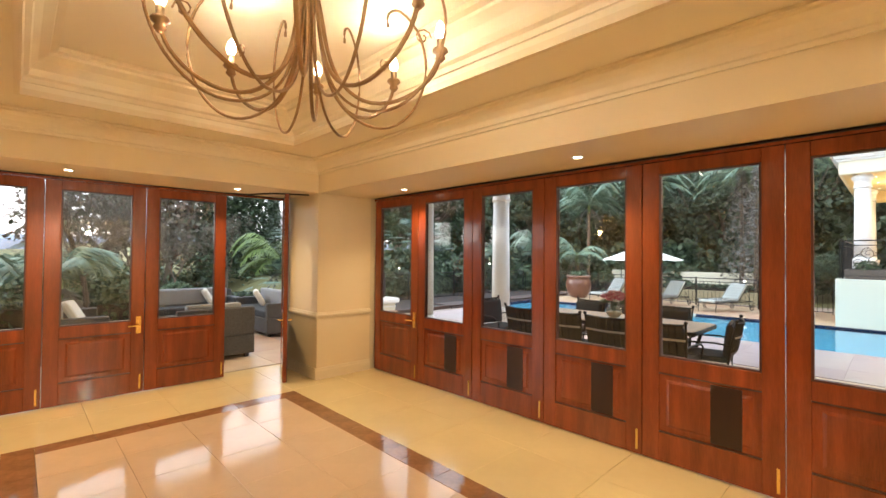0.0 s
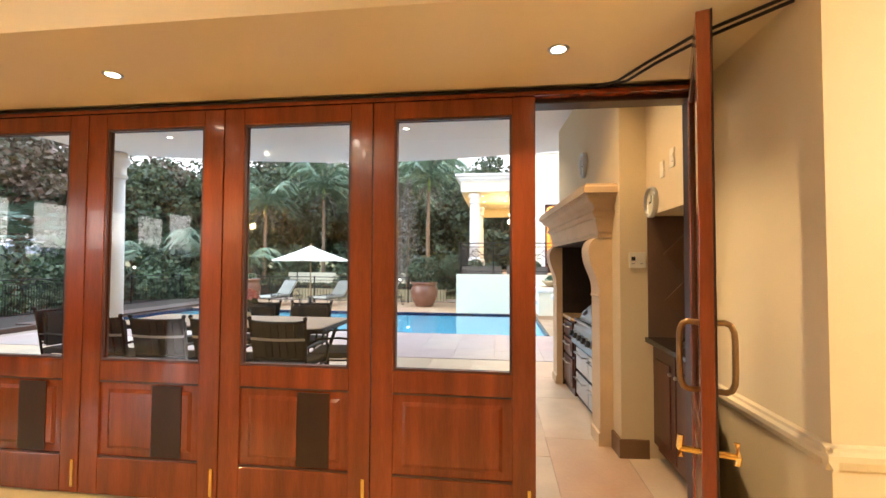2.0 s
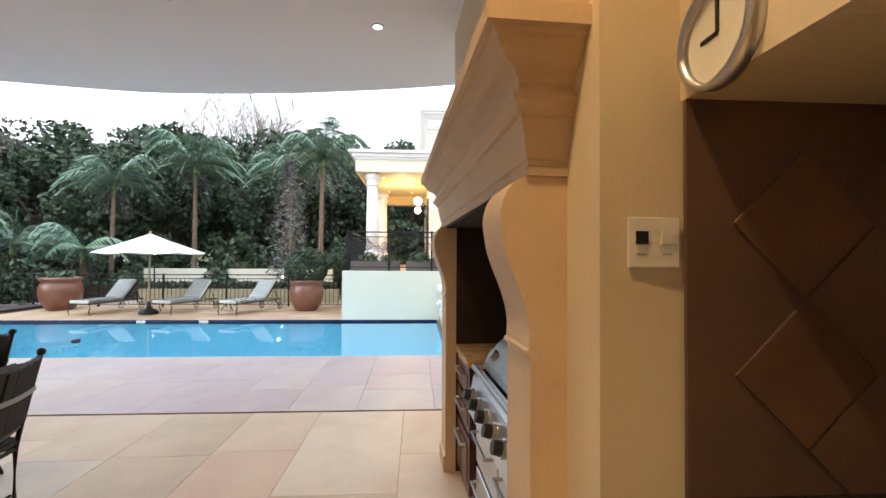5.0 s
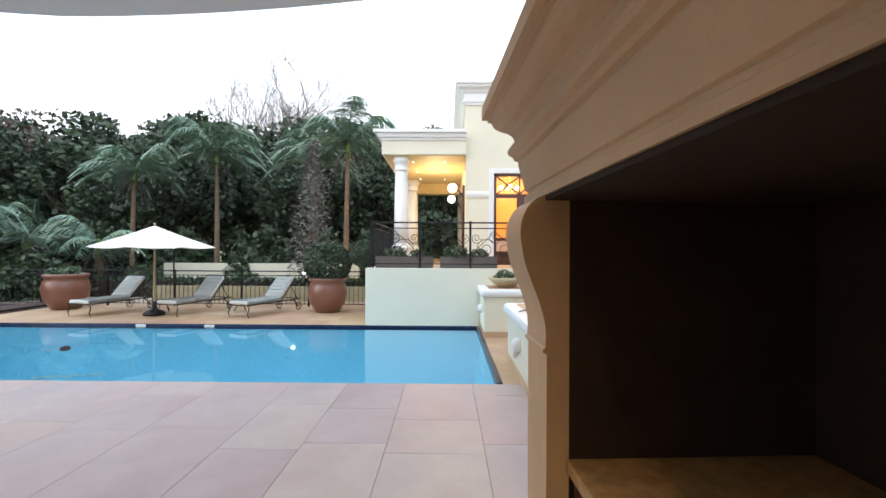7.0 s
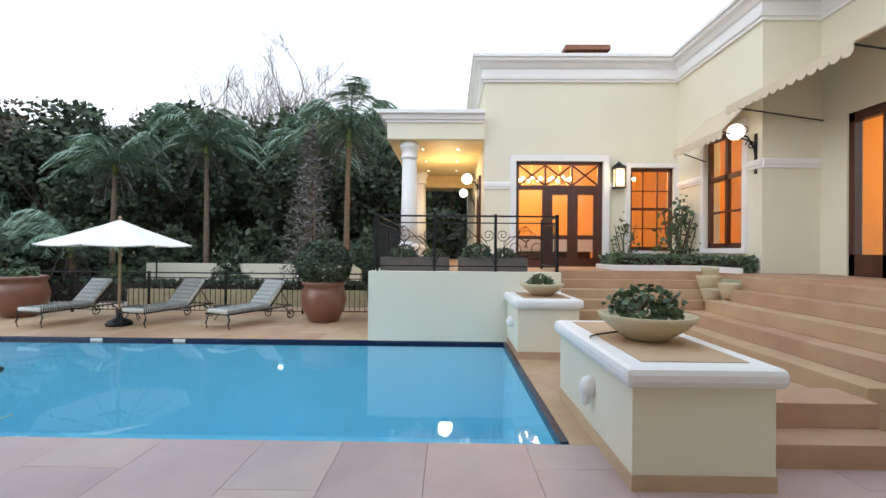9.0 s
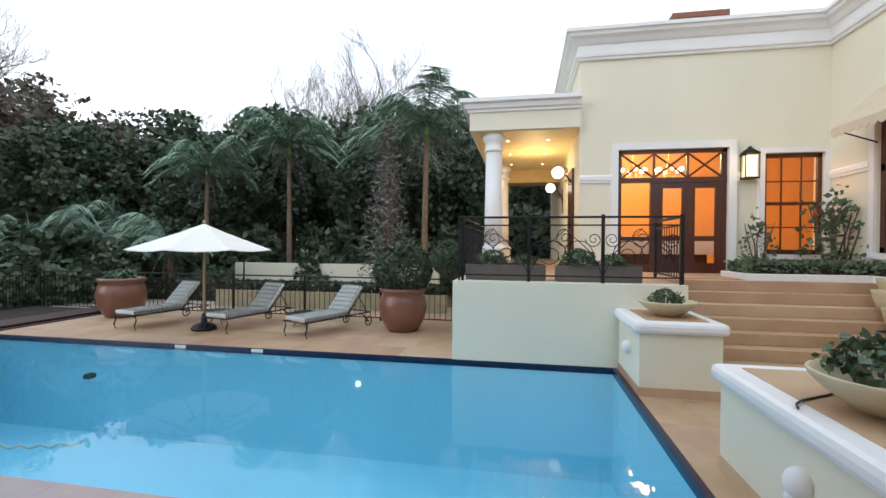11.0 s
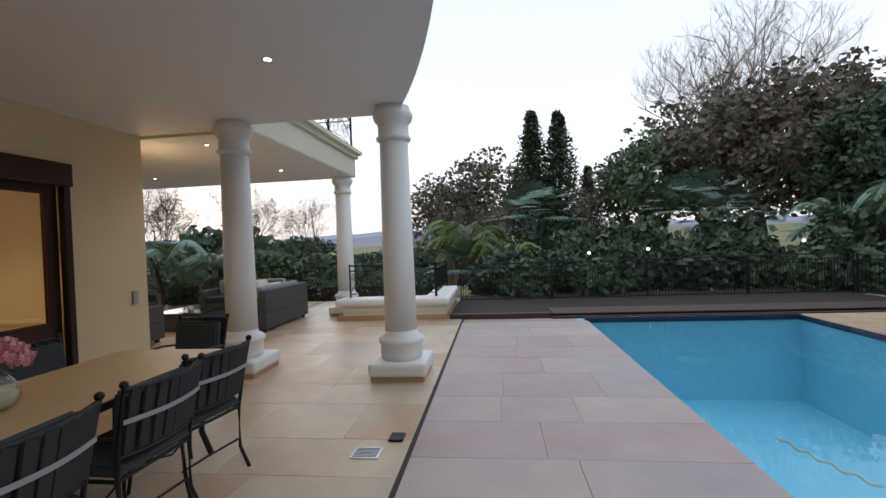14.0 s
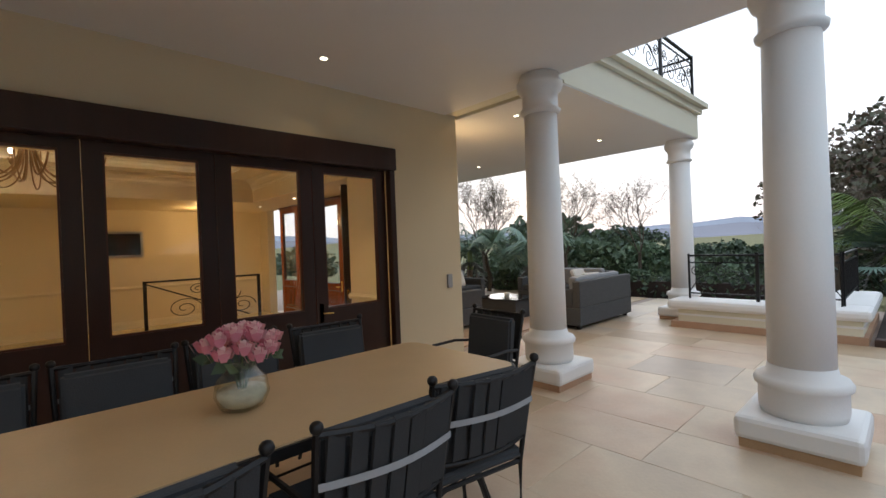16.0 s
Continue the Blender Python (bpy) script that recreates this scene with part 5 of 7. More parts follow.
for y0, y1 in ((-3.92, -4.52), (-4.52, -5.13)):
    dl = part("door", boxes((FX + 0.06, y0, TZ, FX + 0.11, y0 - 0.12, 2.98), (FX + 0.06, y1 + 0.12, TZ, FX + 0.11, y1, 2.98), (FX + 0.06, y0 - 0.12, 2.86, FX + 0.11, y1 + 0.12, 2.98), (FX + 0.06, y0 - 0.12, TZ, FX + 0.11, y1 + 0.12, 1.36), (FX + 0.06, y0 - 0.12, 1.80, FX + 0.11, y1 + 0.12, 1.90)), mahog_dark, ob)
part("sidelight_bar", boxes((FX + 0.06, -3.24, 1.80, FX + 0.11, -3.80, 1.88), (FX + 0.06, -3.24, TZ, FX + 0.11, -3.80, 1.3)), mahog_dark, ob)
p_ = part("pane", boxes((FX + 0.083, -3.24, TZ, FX + 0.088, -5.13, 3.57)), glass, ob)
p_.visible_shadow = False
ob = thing("sash_window", pose(0, 0, 0), "dark timber sash window with white surround", "window", kind="structure")
bm = bmesh.new()
trim_round(bm, -5.84, -6.86, 1.55, 3.50, 0.10, True)
part("surround", bm, white, ob)
b = boxes((FX + 0.05, -5.84, 1.55, FX + 0.12, -5.91, 3.5), (FX + 0.05, -6.79, 1.55, FX + 0.12, -6.86, 3.5), (FX + 0.05, -5.84, 3.42, FX + 0.12, -6.86, 3.5), (FX + 0.05, -5.84, 1.55, FX + 0.12, -6.86, 1.64), (FX + 0.05, -5.9, 2.50, FX + 0.12, -6.8, 2.56))
part("frame", b, mahog_dark, ob)
b = bmesh.new()
for k in (1, 2):
    y = -5.84 - 1.02 * k / 3
    box(b, FX + 0.07, y - 0.012, 1.64, FX + 0.10, y + 0.012, 3.42)
for z in (2.07, 2.96):
    box(b, FX + 0.07, -5.9, z - 0.012, FX + 0.10, -6.8, z + 0.012)
part("glazing_bars", b, mahog_dark, ob)
p_ = part("pane", boxes((FX + 0.083, -5.9, 1.6, FX + 0.087, -6.8, 3.46)), glass, ob)
p_.visible_shadow = False
ob = thing("wing_window", pose(0, 0, 0), "tall dark timber wing window under an awning", "window", kind="structure")
b = boxes((16.18, WY + 0.05, 1.60, 16.07, WY, 3.85), (14.86, WY + 0.05, 1.60, 14.75, WY, 3.85), (14.75, WY + 0.052, 3.85, 16.18, WY, 3.95), (14.75, WY + 0.06, 1.50, 16.18, WY, 1.60))
part("surround", b, white, ob)
b = boxes((14.86, WY - 0.12, 1.60, 14.95, WY - 0.05, 3.85), (15.98, WY - 0.12, 1.60, 16.07, WY - 0.05, 3.85), (14.86, WY - 0.12, 3.76, 16.07, WY - 0.05, 3.85), (14.86, WY - 0.12, 1.60, 16.07, WY - 0.05, 1.7), (14.86, WY - 0.12, 2.95, 16.07, WY - 0.05, 3.05), (15.42, WY - 0.12, 1.6, 15.5, WY - 0.05, 3.85), (14.86, WY - 0.11, 2.3, 16.07, WY - 0.06, 2.34))
part("frame", b, mahog_dark, ob)
p_ = part("pane", boxes((14.9, WY - 0.085, 1.65, 16.03, WY - 0.08, 3.8)), glass, ob)
p_.visible_shadow = False
ob = thing("wing_door", pose(0, 0, 0), "dark timber wing door under an awning", "door", kind="structure")
b = boxes((12.7, -8.1, TZ, 12.8, -7.98, 3.75), (13.8, -8.1, TZ, 13.9, -7.98, 3.75), (12.7, -8.1, 3.6, 13.9, -7.98, 3.75), (13.2, -8.1, TZ, 13.35, -7.98, 3.6), (12.7, -8.1, TZ, 13.9, -7.98, 1.5))
part("frame", b, mahog_dark, ob)
p_ = part("pane", boxes((12.75, -8.05, TZ, 13.85, -8.045, 3.7)), glass, ob)
p_.visible_shadow = False


def awning(x0, x1, yw, ztop, zlow, out, label):
    ob = thing("awning", pose(0, 0, 0), label, "awning", "window awnings")
    b = bmesh.new()
    prism(b, [(yw, ztop), (yw + out, zlow), (yw + out, zlow - 0.015), (yw, ztop - 0.03)], x0, x1, lambda u, v, s: (s, u, v))
    part("canopy", b, awning_cloth, ob)
    b = bmesh.new()
    n = max(3, int((x1 - x0) / 0.16))
    w = (x1 - x0) / n
    for k in range(n):
        pts = [(x0 + k * w, zlow)] + [(x0 + k * w + w * (0.5 - 0.5 * math.cos(math.pi * i / 6)), zlow - 0.10 - 0.07 * math.sin(math.pi * i / 6)) for i in range(7)] + [(x0 + (k + 1) * w, zlow)]
        prism(b, pts, yw + out, yw + out + 0.008, lambda u, v, s: (u, s, v))
    part("valance", b, awning_cloth, ob, "scalloped valance")
    for x in (x0 + 0.05, x1 - 0.05):
        b = bmesh.new()
        tube(b, [(x, yw + 0.01, zlow - 0.25), (x, yw + out, zlow - 0.02)], 0.012)
        part("arm", b, iron, ob)


awning(14.45, 16.1, WY, 4.30, 3.66, 0.65, "cream scalloped canvas awning over the wing window")
awning(12.0, 14.38, -7.95, 4.85, 4.02, 1.62, "cream scalloped canvas awning over the wing door")


def bracket_globe(m, label, globes=1):
    ob = thing("bracket_lamp", m, label, "light", "bracket lamps")
    b = bmesh.new()
    tube(b, [(0, 0.0, -0.35), (0, 0.04, -0.1), (0, 0.16, 0.10), (0, 0.28, 0.12), (0, 0.36, 0.04)], 0.016)
    spiral(b, 0.10, -0.05, 0.09, 1.4, lambda u, v: (0, u, v), 0.010)
    spiral(b, 0.20, 0.22, 0.08, 1.4, lambda u, v: (0, u, v), 0.010)
    box(b, -0.03, 0, -0.55, 0.03, 0.02, 0.15)
    part("bracket", b, iron, ob)
    b = bmesh.new()
    ball(b, (0, 0.36, 0.18), 0.14, 3)
    part("globe", b, globe_glow, ob, "white opal globe")


bracket_globe(pose(14.55, WY, 3.45), "iron bracket lamp with a white globe")
for x in (18.2, 21.0):
    bracket_globe(pose(x, CY, 3.2), "iron bracket lamp with a lit globe in the porch")
ob = thing("wall_lantern", pose(FX - 0.002, -5.53, 3.24), "iron carriage lantern with lit glass", "lantern")
b = bmesh.new()
box(b, -0.26, -0.13, 0.22, 0.0, 0.13, 0.25)
box(b, -0.24, -0.12, -0.25, -0.02, 0.12, -0.22)
for x in (-0.24, -0.04):
    for y in (-0.12, 0.12):
        rod(b, (x, y, -0.24), (x, y, 0.24), 0.011, seg=6)
lathe(b, [(0.16, 0.25), (0.05, 0.34), (0.02, 0.38)], 8, (-0.13, 0, 0))
part("cage", b, iron, ob)
part("lamp_glass", boxes((-0.21, -0.09, -0.2, -0.06, 0.09, 0.2)), mat("lit_lantern_glass", (1, 0.8, 0.5), 0.3, emit=(1.0, 0.8, 0.5), power=0.7, bump=0), ob, "glowing glass")
lamp("lantern_lamp", "POINT", (FX - 0.4, -5.53, 3.3), 6, (1.0, 0.75, 0.45), 0.1)
# lit rooms behind the glass
lamp("dining_lamp", "POINT", (FX + 2.0, -4.2, 4.0), 190, (1.0, 0.56, 0.2), 0.3)
lamp("wing_room_lamp", "POINT", (15.4, -9.0, 3.6), 110, (1.0, 0.56, 0.2), 0.3)
for y in (-3.8, -4.6, -6.3):
    ob = thing("room_chandelier", pose(FX + 1.6, y, 3.35), "lit brass chandelier in the dining room", "chandelier", "dining room chandeliers")
    b = bmesh.new()
    for k in range(6):
        a = k * 1.047
        tube(b, [(0, 0, 0.3), (0.12 * math.cos(a), 0.12 * math.sin(a), -0.02), (0.26 * math.cos(a), 0.26 * math.sin(a), 0.0), (0.28 * math.cos(a), 0.28 * math.sin(a), 0.08)], 0.01, 5)
    rod(b, (0, 0, 0.2), (0, 0, 1.65), 0.01)
    part("frame", b, brass, ob)
    for k in range(6):
        b = bmesh.new()
        ball(b, (0.28 * math.cos(k * 1.047), 0.28 * math.sin(k * 1.047), 0.13), 0.045, 2)
        part("shade", b, bulb_glow, ob)
ob = thing("dining_table", pose(FX + 1.6, -4.3, TZ), "dining table laid with a white cloth", "table")
part("cloth", boxes((-0.5, -1.2, 0.35, 0.5, 1.2, 0.76), bev=0.02), white, ob)
part("base", boxes((-0.4, -1.0, 0, 0.4, 1.0, 0.35)), mahog_dark, ob)
# porch
structure("porch_roof", [(FX - 0.15, CY, 4.12, 26.0, -0.12, 4.62)], wall_out, "cream plastered porch roof")
bm = bmesh.new()
corner_run(bm, [(0, 0), (0.04, 0), (0.05, 0.05), (0.10, 0.07), (0.12, 0.16), (0.20, 0.18), (0.20, 0.26), (0, 0.26)], 4.50, [(FX - 0.15, CY - 0.0), (FX - 0.15, -0.12), (26.0, -0.12)])
solid("porch_cornice", bm, white, "white moulded porch cornice", "cornice", kind="structure")
structure("porch_ceiling", [(FX - 0.1, CY, 4.10, 25.9, -0.2, 4.117)], mat("yellow_porch_ceiling", (0.75, 0.6, 0.32), 0.6), "yellow painted porch ceiling")
column((FX + 0.18, -0.62, TZ), 4.12 - TZ, "tall white porch column", r=0.19, plinth=0.26, name="porch_column")
column((FX + 4.2, -0.62, TZ), 4.12 - TZ, "tall white porch column", r=0.19, plinth=0.26, name="porch_column")
structure("porch_beam", [(22.0, CY, 3.7, 22.2, -0.3, 4.12)], mat("yellow_beam_paint", (0.70, 0.52, 0.25), 0.6), "yellow painted porch beam")
lamp("porch_lamp", "POINT", (19.2, -1.5, 3.4), 60, (1.0, 0.72, 0.38), 0.2)
for x in (18.0, 19.5, 21.0):
    for y in (-0.9, -1.8):
        downlight((x, y, 4.096), 0)
ob = thing("porch_door", pose(19.0, CY, TZ), "open dark timber porch door", "door", kind="structure")
part("leaf", boxes((-0.9, 0.0, 0, -0.02, 0.06, 2.3), bev=0.005), mahog_dark, ob)


# ---- railings ----
def railing(name, a, b, z0, h, label, scrolls=True, step=0.11, post=1.6, bars=True):
    """A wrought iron railing between two points on plan."""
    a, b = Vector(a), Vector(b)
    L = (b - a).length
    ob = thing(name, pose(a.x, a.y, z0, 0, 0, math.degrees(math.atan2(b.y - a.y, b.x - a.x))), label, "railing", "iron railings")
    m = bmesh.new()
    box(m, 0, -0.025, h - 0.03, L, 0.025, h, bev=0.006)
    part("top_rail", m, iron, ob)
    part("bottom_rail", boxes((0, -0.012, 0.08, L, 0.012, 0.10)), iron, ob)
    part("middle_rail", boxes((0, -0.010, h - 0.14, L, 0.010, h - 0.12)), iron, ob)
    n = max(1, round(L / post))
    for i in range(n + 1):
        x = L * i / n
        part("post", boxes((max(0, x - 0.022), -0.022, 0, min(L, x + 0.022), 0.022, h + 0.02)), iron, ob)
    m = bmesh.new()
    if scrolls:
        for i in range(n):
            x0, w = L * i / n, L / n
            for cx, cz, r, sn, st in ((0.30, 0.42, 0.24, 1, 0), (0.70, 0.42, 0.24, -1, math.pi), (0.5, 0.66, 0.15, 1, 1.5), (0.12, 0.65, 0.12, -1, 0), (0.88, 0.65, 0.12, 1, 3.1)):
                spiral(m, x0 + cx * w, cz * h, r * h, 1.7, lambda u, v: (u, 0, v), 0.007, st, sn)
            tube(m, [(x0, 0, 0.1), (x0 + 0.15 * w, 0, 0.45 * h), (x0 + 0.5 * w, 0, h * 0.80), (x0 + 0.85 * w, 0, 0.45 * h), (x0 + w, 0, 0.1)], 0.008, 5)
        part("scrollwork", m, iron, ob)
    else:
        m.free()
        k = int(L / step)
        me = mesh_of("baluster", boxes((-0.006, -0.006, 0.1, 0.006, 0.006, h - 0.13)), iron)
        for i in range(1, k):
            o = new("baluster", me)
            o.parent = ob
            o.location = (L * i / k, 0, 0)
    return ob


railing("terrace_railing", (14.20, -0.32), (14.20, -3.40), TZ, 0.95, "black wrought iron terrace railing with scrolls", True, post=1.03)
railing("terrace_railing", (14.20, -0.38), (20.0, -0.38), TZ, 0.95, "black wrought iron terrace railing with bars", False)
railing("terrace_railing", (14.22, -3.42), (15.5, -3.42), TZ, 0.95, "black wrought iron stair railing", False)
railing("pool_fence", (17.0, 0.0), (17.0, 10.9), -0.02, 0.98, "black steel pool fence behind the loungers", False, 0.12, 1.8)
railing("pool_fence", (7.6, 11.0), (17.0, 11.0), -0.02, 1.02, "black steel pool fence before the shrubs", False, 0.07, 2.2)
railing("balcony_railing", (-6, 9.55), (5.27, 9.55), VC + 0.58, 0.85, "black iron balcony railing", True, post=1.6)
railing("balcony_railing", (5.27, 5.2), (5.27, 9.55), VC + 0.58, 0.85, "black iron balcony railing", True, post=1.6)

# planter seat at the lounge corner
ob = thing("corner_planter", pose(0, 0, 0), "cream plastered corner planter with thick white coping", "planter")
part("wall", boxes((5.25, 8.55, 0.10, 7.45, 8.95, 0.32), (7.05, 8.95, 0.10, 7.45, 10.9, 0.32)), wall_out, ob)
part("foot", boxes((5.15, 8.50, 0.0, 7.50, 9.0, 0.10), (7.0, 9.0, 0.0, 7.50, 10.95, 0.10)), sand_warm, ob)
part("coping", boxes((5.10, 8.46, 0.30, 7.55, 9.05, 0.45), (6.98, 9.05, 0.30, 7.55, 11.0, 0.45), bev=0.05), white, ob, "thick white coping")
part("band", boxes((5.22, 8.535, 0.20, 7.47, 8.55, 0.23), (7.45, 8.55, 0.20, 7.465, 10.9, 0.23)), white, ob)
railing("planter_railing", (5.35, 8.78), (7.25, 8.78), 0.45, 0.72, "black iron railing on the planter", True, post=0.95)
railing("planter_railing", (7.25, 8.80), (7.25, 10.9), 0.45, 0.72, "black iron railing on the planter", False)
structure("bed_border", [(7.55, 8.52, -0.02, 9.62, 8.66, 0.09), (9.62, 8.44, -0.02, 16.9, 8.52, 0.03)], deck_wood, "dark timber edge of the planting bed", bev=0.01)
structure("planting_bed", [(7.55, 8.66, -0.02, 16.9, 12.0, 0.05)], soil, "dark mulch planting bed behind the pool")
bm = boxes((9.65, 8.54, 0.05, 17, 9.3, 0.075), bev=0.004)
solid("deck_boards", bm, deck_wood, "dark timber boards along the bed", "decking", kind="structure")

# ---- furniture ----
def dining_chair(name="dining_chair"):
    """Faces local +y; seat at 0.45, back at 0.93."""
    ob = thing(name, pose(0, 0, 0), "black iron patio chair with charcoal sling back", "chair", "chairs round the table")
    for sx in (-1, 1):
        b = bmesh.new()
        tube(b, [(sx * 0.25, 0.24, 0), (sx * 0.235, 0.23, 0.12), (sx * 0.25, 0.225, 0.30), (sx * 0.26, 0.22, 0.44)], 0.012)
        part("front_leg", b, iron, ob)
        b = bmesh.new()
        tube(b, [(sx * 0.25, -0.30, 0), (sx * 0.235, -0.24, 0.15), (sx * 0.25, -0.23, 0.44), (sx * 0.265, -0.27, 0.70), (sx * 0.275, -0.32, 0.93)], 0.013)
        ball(b, (sx * 0.276, -0.322, 0.945), 0.022, 2)
        part("back_post", b, iron, ob)
        b = bmesh.new()
        tube(b, [(sx * 0.265, -0.26, 0.66), (sx * 0.29, -0.1, 0.68), (sx * 0.30, 0.12, 0.67), (sx * 0.29, 0.22, 0.62), (sx * 0.265, 0.22, 0.44)], 0.012)
        part("arm", b, iron, ob)
    b = bmesh.new()
    tube(b, [(-0.26, 0.22, 0.44), (0.26, 0.22, 0.44), (0.25, -0.23, 0.44), (-0.25, -0.23, 0.44), (-0.26, 0.22, 0.44)], 0.012)
    part("seat_frame", b, iron, ob)
    b = bmesh.new()
    arc = [(-0.27 + 0.54 * i / 10, -0.32 - 0.05 * math.sin(math.pi * i / 10), 0.92 - 0.012 * math.sin(math.pi * i / 10)) for i in range(11)]
    tube(b, arc, 0.013)
    part("top_rail", b, iron, ob)
    b = bmesh.new()
    tube(b, [(x * 0.95, y + 0.075, 0.56) for x, y, z in arc], 0.010)
    part("lower_rail", b, iron, ob)
    for s in (-1, 1):
        b = bmesh.new()
        tube(b, [(-0.24, s * 0.22, 0.2), (0, s * 0.14, 0.16), (0.24, s * 0.22, 0.2)], 0.008)
        part("stretcher", b, iron, ob)
    for i in range(7):
        t = (i + 0.5) / 7
        x = -0.255 + 0.51 * t
        bow = -0.05 * math.sin(math.pi * t)
        b = bmesh.new()
        w = 0.030
        prism(b, [(-0.332 + bow, 0.915), (-0.262 + bow, 0.58), (-0.250 + bow, 0.58), (-0.318 + bow, 0.925)], x - w, x + w, lambda u, v, s: (s, u, v))
        part("sling_slat", b, cush_olive, ob)
    b = bmesh.new()
    prof = [(-0.24, 0.455), (0.23, 0.455), (0.25, 0.48), (0.23, 0.515), (-0.22, 0.515), (-0.25, 0.49)]
    prism(b, prof, -0.25, 0.25, lambda u, v, s: (s, u, v))
    bmesh.ops.bevel(b, geom=b.edges[:], offset=0.012, segments=2, affect="EDGES")
    part("seat_cushion", b, cush_dark, ob)
    b = bmesh.new()
    prism(b, [(-0.285, 0.885), (-0.235, 0.53), (-0.175, 0.53), (-0.215, 0.89), (-0.25, 0.905)], -0.24, 0.24, lambda u, v, s: (s, u, v))
    bmesh.ops.bevel(b, geom=b.edges[:], offset=0.016, segments=2, affect="EDGES")
    part("back_cushion", b, cush_dark, ob)
    b = bmesh.new()
    prev = None
    for i in range(11):
        t = i / 10
        x, bow = -0.27 + 0.54 * t, -0.052 * math.sin(math.pi * t)
        y = -0.302 + bow
        row = [b.verts.new((x, y - 0.004, 0.74)), b.verts.new((x, y - 0.004, 0.765)), b.verts.new((x, y - 0.001, 0.765)), b.verts.new((x, y - 0.001, 0.74))]
        if prev:
            for k in range(4):
                b.faces.new((prev[k], prev[(k + 1) % 4], row[(k + 1) % 4], row[k]))
        prev = row
    part("cushion_tie", b, strap, ob, "grey cushion tie")
    return ob


ch = dining_chair()
SEATS = [(6.39, 1.0, 92), (6.37, 1.73, 88), (6.34, 2.30, 80), (5.22, 0.55, -90), (5.22, 1.15, -92), (5.20, 1.78, -88), (5.22, 2.40, -95), (5.55, 3.28, 175), (5.75, 0.30, 8)]
for x, y, a in SEATS[1:]:
    copy_thing(ch, pose(x, y, 0, 0, 0, a))
ch.matrix_world = pose(SEATS[0][0], SEATS[0][1], 0, 0, 0, SEATS[0][2])
ob = thing("dining_table", pose(5.87, 1.60, 0), "long patio table with tan stone top and iron rim", "table")
TL, TWD = 1.27, 0.50
out = []
for sx, sy, a0 in ((1, 1, 0), (-1, 1, 1), (-1, -1, 2), (1, -1, 3)):
    for i in range(5):
        a = (a0 + i / 4) * math.pi / 2
        out.append((sx * (TWD - 0.10) + 0.10 * math.cos(a), sy * (TL - 0.10) + 0.10 * math.sin(a)))
b = bmesh.new()
prism(b, [(x * 0.97, y * 0.985) for x, y in out], 0.755, 0.785, lambda u, v, s: (u, v, s))
part("tabletop", b, table_top, ob, "tan stone top")
b = bmesh.new()
prism(b, out, 0.735, 0.778, lambda u, v, s: (u, v, s))
part("rim", b, iron, ob)
for sx in (-1, 1):
    for sy in (-1, 1):
        b = bmesh.new()
        tube(b, [(sx * 0.38, sy * 1.08, 0), (sx * 0.35, sy * 1.02, 0.2), (sx * 0.38, sy * 1.05, 0.5), (sx * 0.42, sy * 1.12, 0.737)], 0.022, 8)
        part("leg", b, iron, ob)
ob = thing("vase", pose(5.86, 1.50, 0.787), "round clear glass vase on the table", "vase")
b = bmesh.new()
lathe(b, [(0.07, 0.0), (0.11, 0.02), (0.135, 0.08), (0.12, 0.15), (0.075, 0.20), (0.07, 0.225), (0.085, 0.24), (0.08, 0.243), (0.062, 0.22), (0.068, 0.19), (0.11, 0.14), (0.124, 0.08), (0.10, 0.03), (0.06, 0.012)], 36)
part("bowl", b, vase_glass, ob)
b = bmesh.new()
lathe(b, [(0.06, 0.013), (0.10, 0.031), (0.122, 0.08), (0.118, 0.10), (0.001, 0.10)], 28)
ob.scale = (0.86, 0.86, 0.9)
part("sand", b, mat("pale_vase_sand", (0.62, 0.57, 0.48), 0.8, var=0.3, scale=20), ob, "pale sand filling")
ob = thing("flower_bunch", pose(5.86, 1.50, 0.995), "bunch of pink roses in the vase", "flowers")
rnd = random.Random(5)
b = bmesh.new()
for k in range(14):
    a, r = k * 2.4, 0.13 * math.sqrt(k / 14)
    tube(b, [(0.02 * math.cos(a), 0.02 * math.sin(a), -0.15), (r * 0.6 * math.cos(a), r * 0.6 * math.sin(a), 0.0), (r * 1.4 * math.cos(a), r * 1.4 * math.sin(a), 0.09)], 0.003, 4)
part("stems", b, leaf_mid, ob)
for k in range(22):
    a, r = k * 2.4, 0.21 * math.sqrt((k + 0.3) / 22)
    c = Vector((r * math.cos(a), r * math.sin(a), 0.15 - 0.9 * r * r * 4 * 0.6 + rnd.uniform(-0.02, 0.03)))
    data = ([], [])
    vs, fs = data
    for j in range(16):
        t = j / 16
        aa, rr, up = j * 2.4, 0.012 + 0.045 * t, 0.035 * (1 - t)
        p = c + Vector((rr * math.cos(aa), rr * math.sin(aa), up))
        q = Vector((-math.sin(aa), math.cos(aa), 0)) * (0.012 + 0.022 * t)
        o = Vector((math.cos(aa), math.sin(aa), 0)) * 0.022 * t
        i0 = len(vs)
        vs.extend([tuple(p - q * 0.5 + Vector((0, 0, -0.02))), tuple(p + q * 0.5 + Vector((0, 0, -0.02))), tuple(p + q + o + Vector((0, 0, 0.022))), tuple(p + o * 1.3 + Vector((0, 0, 0.03))), tuple(p - q + o + Vector((0, 0, 0.022)))])
        fs.append((i0, i0 + 1, i0 + 2, i0 + 3, i0 + 4))
    bl = new("blossom", leaf_mesh("blossom", data, petal))
    bl.parent = ob
data = ([], [])
